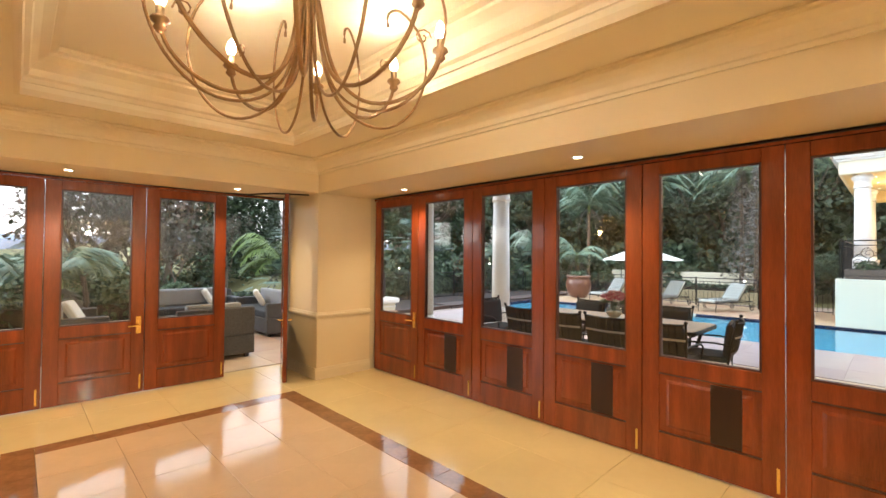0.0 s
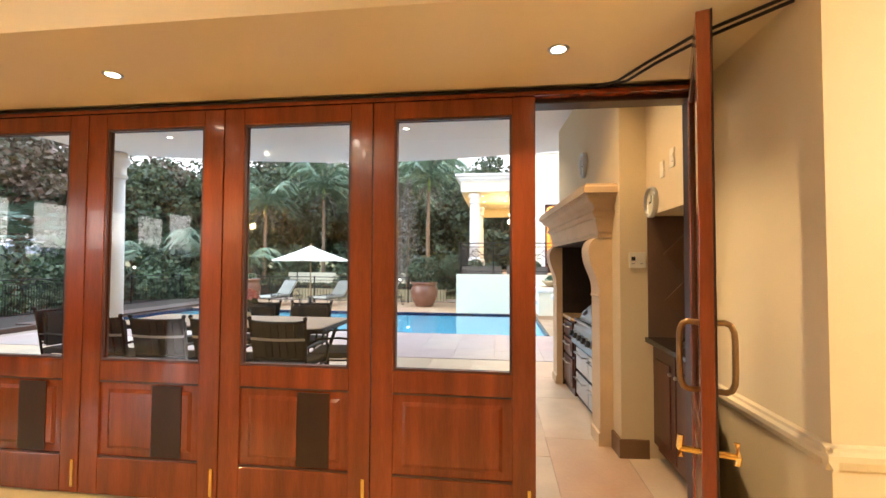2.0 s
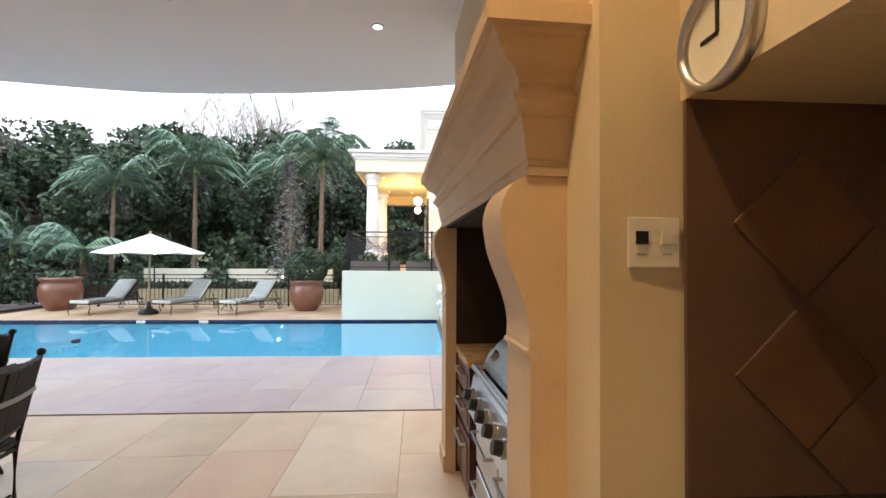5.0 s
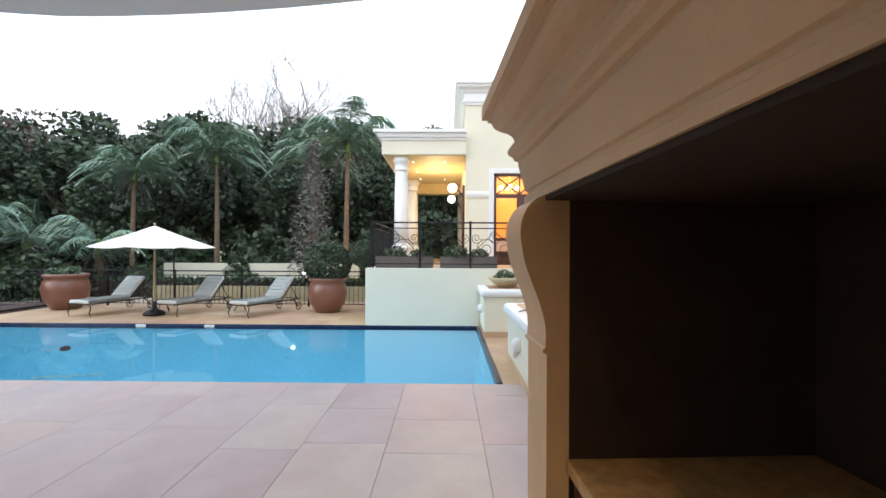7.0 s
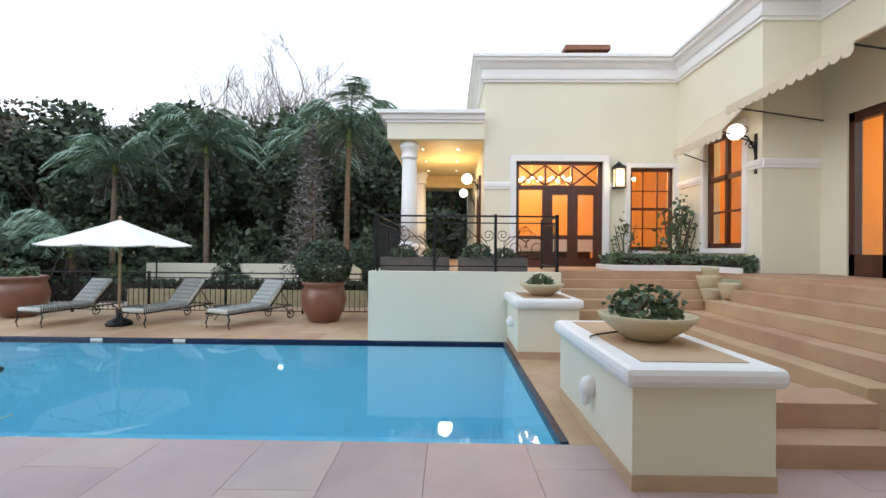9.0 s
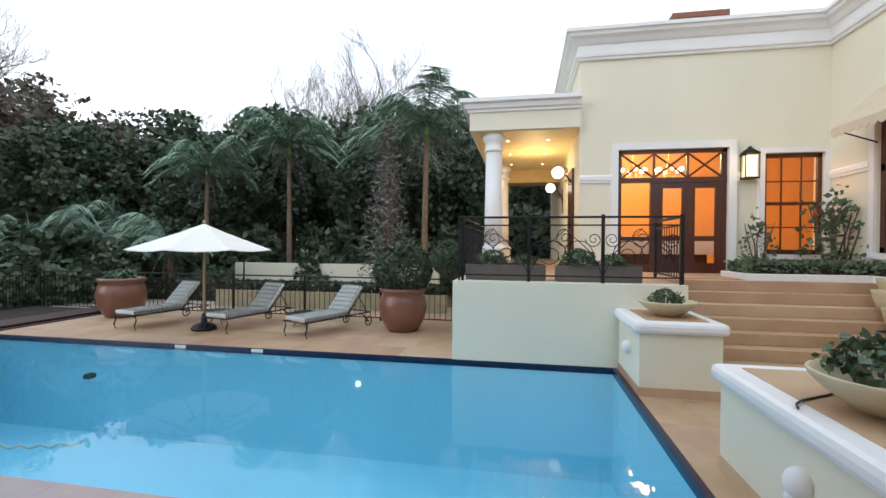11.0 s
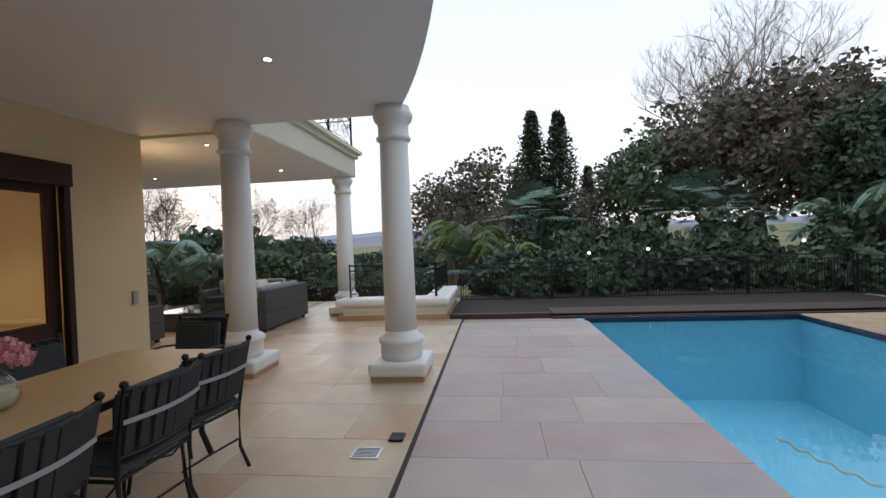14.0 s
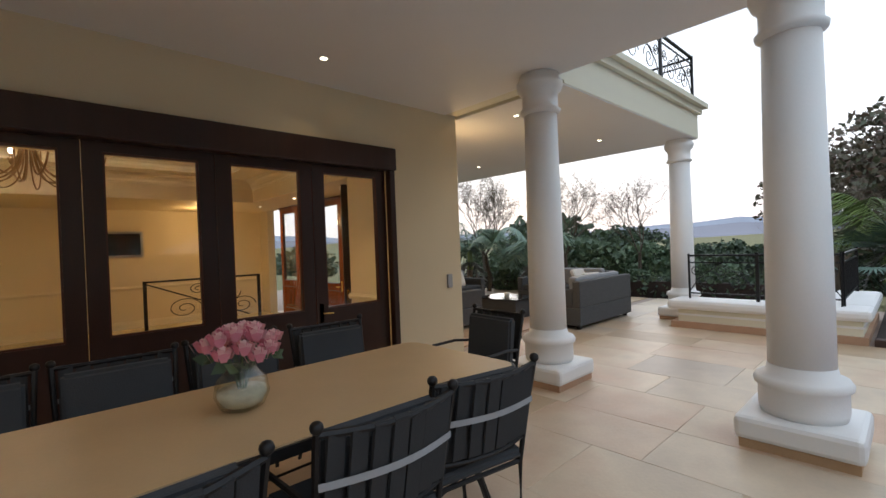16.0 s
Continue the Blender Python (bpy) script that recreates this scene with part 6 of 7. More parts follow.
leaves(data, [(0.2 * math.cos(k), 0.2 * math.sin(k), 0.03 + 0.02 * math.sin(k * 3)) for k in range(24)], 0.05, rnd)
lf = new("leaves", leaf_mesh("leaves", data, leaf_mid))
lf.parent = ob
ob.scale = (0.76, 0.76, 0.8)


def lounger():
    """Foot end at the origin, head towards +x."""
    ob = thing("sun_lounger", pose(0, 0, 0), "black iron sun lounger with striped pale cushion", "lounger", "pool loungers")
    b = bmesh.new()
    for y in (-0.31, 0.31):
        tube(b, [(0.0, y, 0.30), (1.25, y, 0.30), (1.85, y, 0.30)], 0.016)
    for x in (0.0, 0.6, 1.2, 1.85):
        tube(b, [(x, -0.31, 0.30), (x, 0.31, 0.30)], 0.012)
    part("frame", b, iron, ob)
    for y in (-0.31, 0.31):
        b = bmesh.new()
        tube(b, [(0.03, y, 0.30), (0.06, y, 0.2), (0.02, y, 0.1), (0.05, y, 0.0)], 0.015)
        part("leg", b, iron, ob)
        b = bmesh.new()
        tube(b, [(1.55, y, 0.30), (1.68, y, 0.2), (1.75, y, 0.11)], 0.015)
        part("wheel_arm", b, iron, ob)
        b = bmesh.new()
        s = 1 if y > 0 else -1
        ring_pts = [(1.75 + 0.10 * math.cos(k * 0.5236), y + s * 0.03, 0.11 + 0.10 * math.sin(k * 0.5236)) for k in range(13)]
        tube(b, ring_pts, 0.012)
        for k in range(6):
            tube(b, [(1.75, y + s * 0.03, 0.11), (1.75 + 0.1 * math.cos(k * 1.047), y + s * 0.03, 0.11 + 0.1 * math.sin(k * 1.047))], 0.006, 4)
        part("wheel", b, iron, ob)
    b = bmesh.new()
    for y in (-0.29, 0.29):
        tube(b, [(1.18, y, 0.34), (1.66, y, 0.84)], 0.014)
        tube(b, [(1.5, y, 0.66), (1.75, y, 0.31)], 0.010)
    tube(b, [(1.66, -0.29, 0.84), (1.66, 0.29, 0.84)], 0.014)
    part("backrest_frame", b, iron, ob)
    for k in range(9):
        b = bmesh.new()
        box(b, 0.02 + k * 0.128, -0.285, 0.315, 0.02 + k * 0.128 + 0.126, 0.285, 0.40, bev=0.025)
        part("seat_cushion", b, cush_pale, ob)
    for k in range(6):
        b = bmesh.new()
        box(b, 0, -0.285, 0, 0.112, 0.285, 0.08, bev=0.025)
        bmesh.ops.transform(b, verts=b.verts, matrix=Matrix.Translation((1.16 + k * 0.08, 0, 0.36 + k * 0.083)) @ Matrix.Rotation(radians(-46), 4, "Y"))
        part("back_cushion", b, cush_pale, ob)
    b = bmesh.new()
    for k in range(26):
        x = 0.04 + k * 0.045
        for y in (-0.292, 0.286):
            box(b, x, y, 0.31, x + 0.016, y + 0.006, 0.395)
    for j in range(8):
        y = -0.262 + j * 0.071
        box(b, 0.03, y, 0.396, 1.16, y + 0.018, 0.4025)
        prism(b, [(1.085, 0.408), (1.605, 0.948), (1.610, 0.943), (1.09, 0.403)], y, y + 0.018, lambda u, v, s: (u, s, v))
    part("stripe", b, cush_dark, ob, "dark cushion stripes")["kind"] = "stuff"
    return ob


lo = lounger()
for x, y, a in ((15.02, 4.42, -14), (14.98, 2.78, -22)):
    copy_thing(lo, pose(x, y, 0, 0, 0, a))
lo.matrix_world = pose(14.95, 6.35, 0, 0, 0, -10)
for o_ in [o for o in scene.objects if o.name.startswith("sun_lounger")]:
    o_.scale = (0.93, 0.93, 0.93)
for x, y in ((15.9, 5.0), (16.1, 3.2)):
    ob = thing("side_stand", pose(x, y, 0), "low dark iron side table between loungers", "table", "poolside tables")
    b = bmesh.new()
    lathe(b, [(0.2, 0.27), (0.21, 0.29), (0.2, 0.30)], 24)
    part("top", b, iron, ob)
    for k in range(3):
        b = bmesh.new()
        tube(b, [(0.17 * math.cos(k * 2.09), 0.17 * math.sin(k * 2.09), 0.28), (0.1 * math.cos(k * 2.09), 0.1 * math.sin(k * 2.09), 0.12), (0.19 * math.cos(k * 2.09), 0.19 * math.sin(k * 2.09), 0.0)], 0.011)
        part("leg", b, iron, ob)
# umbrella
ob = thing("sun_umbrella", pose(15.30, 4.86, 0, 0, 0, 12), "open off-white canvas market umbrella", "umbrella")
b = bmesh.new()
rod(b, (0, 0, 0.1), (0, 0, 2.06), 0.025, seg=12)
ball(b, (0, 0, 2.10), 0.035, 2)
part("pole", b, mat("pale_timber_pole", (0.36, 0.25, 0.14), 0.5, var=0.2), ob)
b = bmesh.new()
lathe(b, [(0.22, 0.0), (0.23, 0.04), (0.18, 0.10), (0.06, 0.15), (0.04, 0.3), (0.03, 0.32)], 24)
part("base", b, iron, ob)
N, R = 8, 1.30
b = bmesh.new()
for off in (0.0, -0.012):
    top = b.verts.new((0, 0, 2.07 + off))
    prev = None
    rows = []
    for k in range(N * 4):
        a = 2 * math.pi * k / (N * 4)
        t = (k % 4) / 4
        sc = math.cos(math.pi / N) / math.cos((t - 0.5) * 2 * math.pi / N)
        rows.append([b.verts.new((R * f * sc * math.cos(a), R * f * sc * math.sin(a), 2.07 + off - 0.50 * f ** 0.92 - (0.03 * math.sin(math.pi * t)) * f)) for f in (0.33, 0.66, 1.0)])
    for k in range(N * 4):
        r0, r1 = rows[k], rows[(k + 1) % (N * 4)]
        b.faces.new((top, r0[0], r1[0]))
        for j in range(2):
            b.faces.new((r0[j], r0[j + 1], r1[j + 1], r1[j]))
cn = part("canopy", b, canvas, ob)
for k in range(N):
    a = 2 * math.pi * k / N
    b = bmesh.new()
    tube(b, [(0, 0, 2.03), (R * 0.98 * math.cos(a), R * 0.98 * math.sin(a), 1.545)], 0.008, 5)
    tube(b, [(0.02 * math.cos(a), 0.02 * math.sin(a), 1.6), (R * 0.5 * math.cos(a), R * 0.5 * math.sin(a), 1.79)], 0.006, 5)
    part("rib", b, iron, ob)


def urn(at, s, label, kind=0):
    ob = thing("garden_pot", pose(*at), label, "pot", "glazed pots")
    b = bmesh.new()
    lathe(b, [(0.24 * s, 0), (0.30 * s, 0.03 * s), (0.43 * s, 0.25 * s), (0.48 * s, 0.48 * s), (0.44 * s, 0.66 * s), (0.40 * s, 0.74 * s), (0.45 * s, 0.78 * s), (0.46 * s, 0.83 * s), (0.42 * s, 0.85 * s), (0.38 * s, 0.80 * s), (0.37 * s, 0.74 * s), (0.001, 0.74 * s)], 44)
    part("body", b, clay, ob)
    b = bmesh.new()
    lathe(b, [(0.36 * s, 0.742 * s), (0.3 * s, 0.76 * s), (0.01, 0.77 * s)], 20)
    part("earth", b, soil, ob)


urn((16.05, 1.05, 0), 1.0, "large round brown glazed garden pot")
urn((16.25, 7.75, 0), 1.05, "large round brown glazed garden pot")


def bowl(at, r, label):
    ob = thing("planting_bowl", pose(*at), label, "bowl", "planting bowls")
    b = bmesh.new()
    lathe(b, [(0.35 * r, 0), (0.45 * r, 0.03 * r), (0.8 * r, 0.28 * r), (0.97 * r, 0.46 * r), (1.0 * r, 0.54 * r), (0.94 * r, 0.55 * r), (0.88 * r, 0.46 * r), (0.001, 0.44 * r)], 40)
    part("dish", b, stone_bowl, ob)


bowl((10.42, -3.22, 0.798), 0.38, "wide cast stone bowl on the planter block")
bowl((13.45, -3.0, 0.848), 0.33, "wide cast stone bowl on the stair pier")
for x, y, z, r in ((14.55, -6.2, 0.62, 0.17), (14.9, -6.35, 0.79, 0.2), (15.2, -6.6, 0.95, 0.19), (13.9, -6.1, 0.78, 0.16)):
    ob = thing("flower_pot", pose(x, y, z - 0.0), "small cast stone flower pot on a step", "pot", "step pots")
    b = bmesh.new()
    lathe(b, [(r * 0.65, 0), (r * 0.9, r * 0.8), (r, r * 1.3), (r * 1.05, r * 1.5), (r * 0.9, r * 1.5), (r * 0.85, r * 1.2), (0.001, r * 1.2)], 24)
    part("body", b, stone_bowl, ob)
for y in (-1.0, -2.35):
    ob = thing("trough_planter", pose(14.55, y, TZ - 0.004), "dark stone trough on the terrace", "planter", "terrace troughs")
    part("box", boxes((-0.16, -0.6, 0, 0.16, 0.6, 0.24), bev=0.01), mat("grey_stone_trough", (0.14, 0.12, 0.11), 0.8, var=0.3, bump=0.3), ob)
    b = boxes((-0.13, -0.56, 0.24, 0.13, 0.56, 0.25))
    part("earth", b, soil, ob)
structure("hedge_kerb", [(15.6, -6.66, TZ - 0.02, 15.74, -4.85, 1.25), (15.74, -4.95, TZ - 0.02, 16.6, -4.85, 1.25), (14.42, -6.66, TZ - 0.02, 15.6, -6.60, 1.25)], white, "white kerb of the hedge bed", bev=0.01)


def sofa(m, w, label):
    ob = thing("wicker_sofa", m, label, "sofa", "lounge sofas")
    part("base", boxes((-w / 2, -0.42, 0.06, w / 2, 0.42, 0.36), bev=0.02), wicker, ob)
    part("backrest", boxes((-w / 2, -0.42, 0.36, w / 2, -0.28, 0.80), bev=0.02), wicker, ob)
    for s in (-1, 1):
        part("arm", boxes((s * w / 2, -0.28, 0.36, s * (w / 2 - 0.14), 0.42, 0.66), bev=0.02), wicker, ob)
        part("leg", boxes((s * (w / 2 - 0.1) - 0.03, -0.36, 0, s * (w / 2 - 0.1) + 0.03, -0.30, 0.06), (s * (w / 2 - 0.1) - 0.03, 0.30, 0, s * (w / 2 - 0.1) + 0.03, 0.36, 0.06)), rubber, ob)
    part("seat_cushion", boxes((-w / 2 + 0.15, -0.27, 0.36, w / 2 - 0.15, 0.42, 0.50), bev=0.03), cush_dark, ob)
    part("back_cushion", boxes((-w / 2 + 0.15, -0.27, 0.50, w / 2 - 0.15, -0.12, 0.86), bev=0.04), strap, ob)
    return ob


sofa(pose(2.0, 6.35, 0, 0, 0, 0), 1.1, "grey wicker armchair with pale cushions")
sofa(pose(3.75, 8.3, 0, 0, 0, 90), 1.9, "grey wicker sofa with grey cushions")
sofa(pose(2.5, 9.6, 0, 0, 0, 180), 2.0, "grey wicker sofa with grey cushions")
sofa(pose(0.4, 8.0, 0, 0, 0, -90), 1.6, "grey wicker sofa with grey cushions")
ob = thing("coffee_table", pose(2.15, 8.0, 0), "low grey wicker coffee table with glass top", "table")
part("base", boxes((-0.5, -0.4, 0, 0.5, 0.4, 0.36), bev=0.01), wicker, ob)
part("top", boxes((-0.54, -0.44, 0.36, 0.54, 0.44, 0.375)), black_glass, ob, "dark glass top")
ob = thing("candle_jar", pose(2.25, 7.85, 0.377), "small pale candle jar on the table", "candle")
b = bmesh.new()
lathe(b, [(0.05, 0), (0.055, 0.1), (0.045, 0.1), (0.001, 0.06)], 18)
part("jar", b, plastic, ob)
for x, y, z in ((0.45, 8.2, 0.5), (3.7, 8.7, 0.5), (2.9, 9.6, 0.5)):
    ob = thing("scatter_cushion", pose(x, y, z + 0.17, 60, 0, 70), "pale scatter cushion on a sofa", "cushion", "scatter cushions")
    b = bmesh.new()
    box(b, -0.2, -0.2, -0.06, 0.2, 0.2, 0.06, bev=0.055)
    part("cover", b, canvas, ob)

# ---- planting ----
b1 = shrub("bowl_plant", 3, 0.40, 0.34, 420, 0.05, leaf_mid, "leafy grey-green plant in the stone bowl", "plant", 1.3)
spread(b1, [(10.42, -3.22, 0.96, 0, 0.95), (13.45, -3.0, 1.00, 90, 0.62), (14.55, -0.8, TZ + 0.22, 0, 0.8), (14.55, -2.1, TZ + 0.22, 40, 0.9), (14.55, -2.6, TZ + 0.22, 80, 0.7), (14.55, -1.3, TZ + 0.22, 10, 0.6)])
b2 = shrub("round_bush", 4, 0.58, 1.05, 2600, 0.055, leaf_dark, "clipped round dark green bush", "bush", 1.5, True)
spread(b2, [(16.05, 1.05, 0.68, 0, 1.0), (15.9, 0.05, TZ - 0.1, 30, 0.7)])
b2b = shrub("pot_plant", 14, 0.5, 0.5, 700, 0.08, leaf_mid, "low leafy plant in the glazed pot", "plant", 1.5)
spread(b2b, [(16.25, 7.75, 0.72, 0, 0.9)])
wt = cypress("grey_weeping_tree", 77, 5.0, 0.95, "wispy grey half-bare weeping tree", leaf_dead, 8, 0.04, 5.0)
spread(wt, [(18.8, 2.2, -0.1, 0, 1.0), (21.5, 3.2, -0.1, 90, 1.1)])
rose = shrub("climbing_rose", 79, 0.5, 1.5, 170, 0.07, leaf_mid, "sparse climbing rose on the house wall", "plant", 1.4)
spread(rose, [(16.9, -5.62, 1.35, 0, 0.8), (16.75, -6.95 + 0.25, 1.4, 90, 1.15), (16.5, -6.75, 1.4, 30, 1.0)])


def hedge(name, x0, y0, x1, y1, z0, z1, leafm, label, size=0.06, dens=420, seed=1):
    """A clipped hedge: leaf blades over a dark box that stands in for its inner shade."""
    rnd = random.Random(seed)
    ob = thing(name, pose(0, 0, 0), label, "hedge", kind="stuff")
    # no modelled twigs: a plain box whose dark colour gives the inner shade
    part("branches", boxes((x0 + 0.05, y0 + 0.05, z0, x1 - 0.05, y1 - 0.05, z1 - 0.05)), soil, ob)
    data = ([], [])
    area = (x1 - x0) * (y1 - y0) + 2 * (z1 - z0) * (x1 - x0 + y1 - y0)
    for _ in range(int(area * dens)):
        p = [rnd.uniform(x0, x1), rnd.uniform(y0, y1), rnd.uniform(z0, z1)]
        k = rnd.choice((0, 0, 1, 1, 2, 2, 2)) if area else 0
        if k == 0:
            p[0] = rnd.choice((x0, x1)) + rnd.uniform(-0.04, 0.04)
        elif k == 1:
            p[1] = rnd.choice((y0, y1)) + rnd.uniform(-0.04, 0.04)
        else:
            p[2] = z1 + rnd.uniform(-0.05, 0.03)
        leaves(data, [p], size, rnd)
    cr = new("foliage", leaf_mesh("foliage", data, leafm))
    cr.parent = ob


hedge("box_hedge", 15.75, -6.85, 16.55, -4.95, 1.16, 1.44, leaf_mid, "clipped box hedge below the window", 0.05, 500, 2)
hedge("box_hedge", 14.46, -6.93, 15.73, -6.68, 1.16, 1.42, leaf_mid, "clipped box hedge below the wing window", 0.05, 500, 3)
hedge("low_hedge", 19.2, 1.0, 20.0, 14.0, -0.2, 0.55, leaf_dark, "low clipped hedge in the garden", 0.09, 140, 4)
structure("garden_wall", [(22.0, 1.5, -0.3, 22.3, 9.0, 1.0)], wall_out, "low pale garden wall beyond the lawn")
structure("garden_block_wall", [(18.4, 0.6, -0.2, 18.55, 7.0, 0.42)], mat("sand_block_wall", (0.34, 0.29, 0.18), 0.85, var=0.3, scale=6, bump=0.3), "low sandy block wall behind the fence")
for k in range(4):
    hedge("parterre_hedge", -4.0 + k * 0.5, 12.2 + k * 1.6, 6.4 - k * 0.2, 12.8 + k * 1.6, -0.2 - 0.1 * k, 0.42 - 0.12 * k, leaf_dark, "low clipped parterre hedge", 0.09, 130, 10 + k)
tp = shrub("topiary_ball", 8, 0.75, 1.3, 1500, 0.10, leaf_mid, "clipped round topiary bush", "bush", 1.5, True)
spread(tp, [(1.4, 13.2, -0.2, 0, 1.25), (-0.5, 15.5, -0.4, 0, 1.5), (1.0, 17.5, -0.5, 40, 1.4), (-2.5, 14.0, -0.3, 80, 1.1), (3.2, 19.5, -0.9, 10, 1.0), (4.8, 20.5, -0.9, 70, 1.0), (2.4, 13.6, -0.2, 0, 0.6), (4.4, 14.5, -0.2, 50, 0.6), (-3.8, 11.5, -0.2, 20, 0.9), (-1.0, 12.0, -0.2, 20, 0.7), (0.7, 22, -1.0, 0, 1.3)])
ob = thing("bird_bath", pose(2.3, 12.0, -0.16), "pale stone bird bath in the parterre", "bird bath")
b = bmesh.new()
lathe(b, [(0.2, 0), (0.1, 0.1), (0.08, 0.3), (0.34, 0.40), (0.38, 0.45), (0.33, 0.44), (0.001, 0.40)], 28)
part("bowl", b, stone_bowl, ob)
# fronded and fan-leaved plants
ft = fan_shrub("fan_palm", 21, 2.2, "blue-green fan palm clump", leaf_blue)
spread(ft, [(10.2, 18.5, 1.3, 0, 1.15), (16.5, 18.2, 1.2, 30, 1.2), (18.4, 19.5, 1.0, 70, 1.1), (14.0, 17.0, -0.1, 120, 0.9), (20.5, 16.0, 0.2, 20, 1.0), (7.5, 15.2, -0.2, 20, 0.8)])
pl = palm("low_palm", 31, 0.5, "young yellow-green palm with arching fronds", 18, 2.0, leaf_lime, 0.12)
spread(pl, [(7.8, 16.2, 0.3, 0, 1.0), (8.9, 15.4, -0.1, 60, 0.8)])
bananas = palm("broad_leaf_plant", 33, 0.8, "tall broad-leaved green plant by the lounge", 11, 1.5, leaf_palm, 0.1)
spread(bananas, [(0.4, 11.4, 0.0, 0, 0.9), (-1.6, 10.8, 0, 50, 1.0)])
pm = palm("tall_palm", 41, 5.3, "tall slender palm with drooping fronds", 24, 2.5, None, 0.10)
spread(pm, [(24.0, 8.0, -0.2, 0, 1.0), (21.0, 1.75, 0.0, 70, 0.93), (22.5, 10.6, -0.4, 140, 0.86), (23.5, 3.6, 0, 210, 0.9)])
pb = palm("short_palm", 43, 2.0, "short palm with feather fronds", 15, 2.0)
spread(pb, [(20.0, 9.8, -0.3, 0, 0.8), (19.5, 11.9, -0.3, 50, 0.85), (22.0, 14.0, -0.3, 80, 1.0), (19.0, 14.5, -0.3, 100, 0.8)])
sh = shrub("garden_shrub", 51, 1.3, 1.9, 2300, 0.13, leaf_dark, "dense dark green garden shrub")
spread(sh, [(8.6, 12.6, -0.1, 0, 0.85), (10.4, 12.8, -0.1, 50, 0.9), (12.2, 12.9, -0.1, 90, 0.95), (14.0, 12.9, -0.1, 10, 1.0), (15.8, 12.9, -0.1, 60, 1.0), (17.6, 12.4, -0.1, 130, 1.05), (18.8, 10.8, -0.1, 0, 1.0), (11.3, 15.2, -0.1, 20, 1.3), (13.6, 15.6, -0.1, 70, 1.4), (16.2, 15.4, -0.1, 110, 1.5), (19.0, 13.2, 0, 40, 1.4), (21.0, 11.5, 0, 40, 1.3), (23.0, 12.5, 0, 80, 1.6), (24.5, 10.0, 0, 10, 1.5), (25.0, 6.5, 0, 0, 1.6), (25.5, 4.0, 0, 0, 1.5), (25.0, 1.5, 0, 60, 1.5), (22.5, 6.0, 0, 10, 0.9), (24.0, 5.2, 0, 99, 1.0), (28.5, -0.5, 0.5, 0, 1.9), (28.0, -1.8, 0.5, 50, 1.8)])
sm = shrub("garden_shrub", 53, 1.1, 1.6, 1900, 0.14, leaf_mid, "leafy mid green garden shrub")
spread(sm, [(9.4, 12.2, -0.1, 0, 0.9), (11.3, 12.2, -0.1, 40, 0.85), (16.8, 12.0, -0.1, 70, 0.95), (18.1, 11.7, -0.1, 70, 1.0), (20.4, 8.8, -0.2, 10, 0.9), (20.8, 5.4, -0.2, 10, 0.7), (9.0, 14.5, -0.1, 20, 1.2)])

ev = leafy_tree("evergreen_tree", 61, 9.0, 3.6, 95, 85, 0.20, leaf_dark, "broad dark evergreen tree")
spread(ev, [(29.5, 11.5, -0.3, 0, 1.0), (28.5, 16.5, -0.3, 60, 0.95), (31.0, 7.0, -0.3, 130, 1.0), (30.0, 2.8, -0.3, 200, 0.95), (33.0, 13.0, -0.3, 250, 1.05), (25.5, 20.5, -0.3, 290, 0.85), (35, 5, 0, 30, 1.1), (34, -1, 0, 80, 1.0), (26.5, 13.0, -0.3, 170, 0.75), (27.5, 5.0, -0.3, 100, 0.75), (38, 18, 0, 0, 1.2), (36, -6, 0, 10, 1.1), (32, 24, 0, 70, 1.0)])
ro = leafy_tree("plane_tree", 63, 9.5, 4.2, 75, 55, 0.21, leaf_rust, "thinning russet autumn tree")
spread(ro, [(20.5, 24.5, -0.3, 0, 1.0), (24.0, 27.0, -0.3, 90, 1.15), (28.5, 29.0, -0.3, 30, 1.3), (16.5, 27.5, -0.5, 200, 0.72), (8.5, 40, -2.5, 200, 1.25), (4.0, 44, -3, 90, 1.2), (13, 46, -3, 30, 1.1), (30, 21, -0.3, 140, 0.95)])
mg = leafy_tree("garden_tree", 65, 8.5, 3.6, 80, 75, 0.2, leaf_mid, "mid green leafy garden tree")
spread(mg, [(17.5, 25.0, -0.3, 0, 0.88), (26.5, 22.5, -0.3, 60, 0.8), (27.0, 25.5, -0.3, 10, 1.0), (33, 17, -0.3, 10, 1.0)])
cy = cypress("cypress", 71, 12.6, 3.3, "tall dark pointed cypress")
spread(cy, [(11.9, 36.7, -0.6, 0, 1.0), (14.0, 36.4, -0.6, 80, 0.98), (16.8, 39.0, -1.2, 0, 0.7)])
bt = bare_tree("bare_tree", 81, 16.0, "tall bare winter tree with fine twigs", 7, bark_pale, 0)
spread(bt, [(29.0, 37.0, -0.5, 0, 1.45), (25.0, 34.0, -0.5, 120, 1.35), (40.0, 10.0, -0.3, 200, 0.98), (42.0, 4.0, -0.3, 60, 0.9), (33.0, 8.2, -0.3, 20, 1.05), (36.0, 11.5, -0.3, 260, 1.05), (37.0, 20.0, -0.5, 300, 0.9), (2.0, 45.0, -4, 40, 0.6)])
bs = bare_tree("small_bare_tree", 83, 4.8, "small bare crape tree by the lounge", 5, bark, 2)
spread(bs, [(0.9, 12.2, -0.2, 0, 0.9), (-1.2, 11.2, -0.2, 80, 0.95), (2.2, 14.5, -0.2, 160, 0.85), (-3.0, 13.0, -0.2, 30, 1.0), (6.0, 26, -1.4, 30, 1.2), (9.0, 27, -1.4, 130, 1.3)])
far = leafy_tree("distant_tree", 91, 7.0, 4.2, 46, 40, 0.42, leaf_dark, "distant dark garden tree", 0.12)
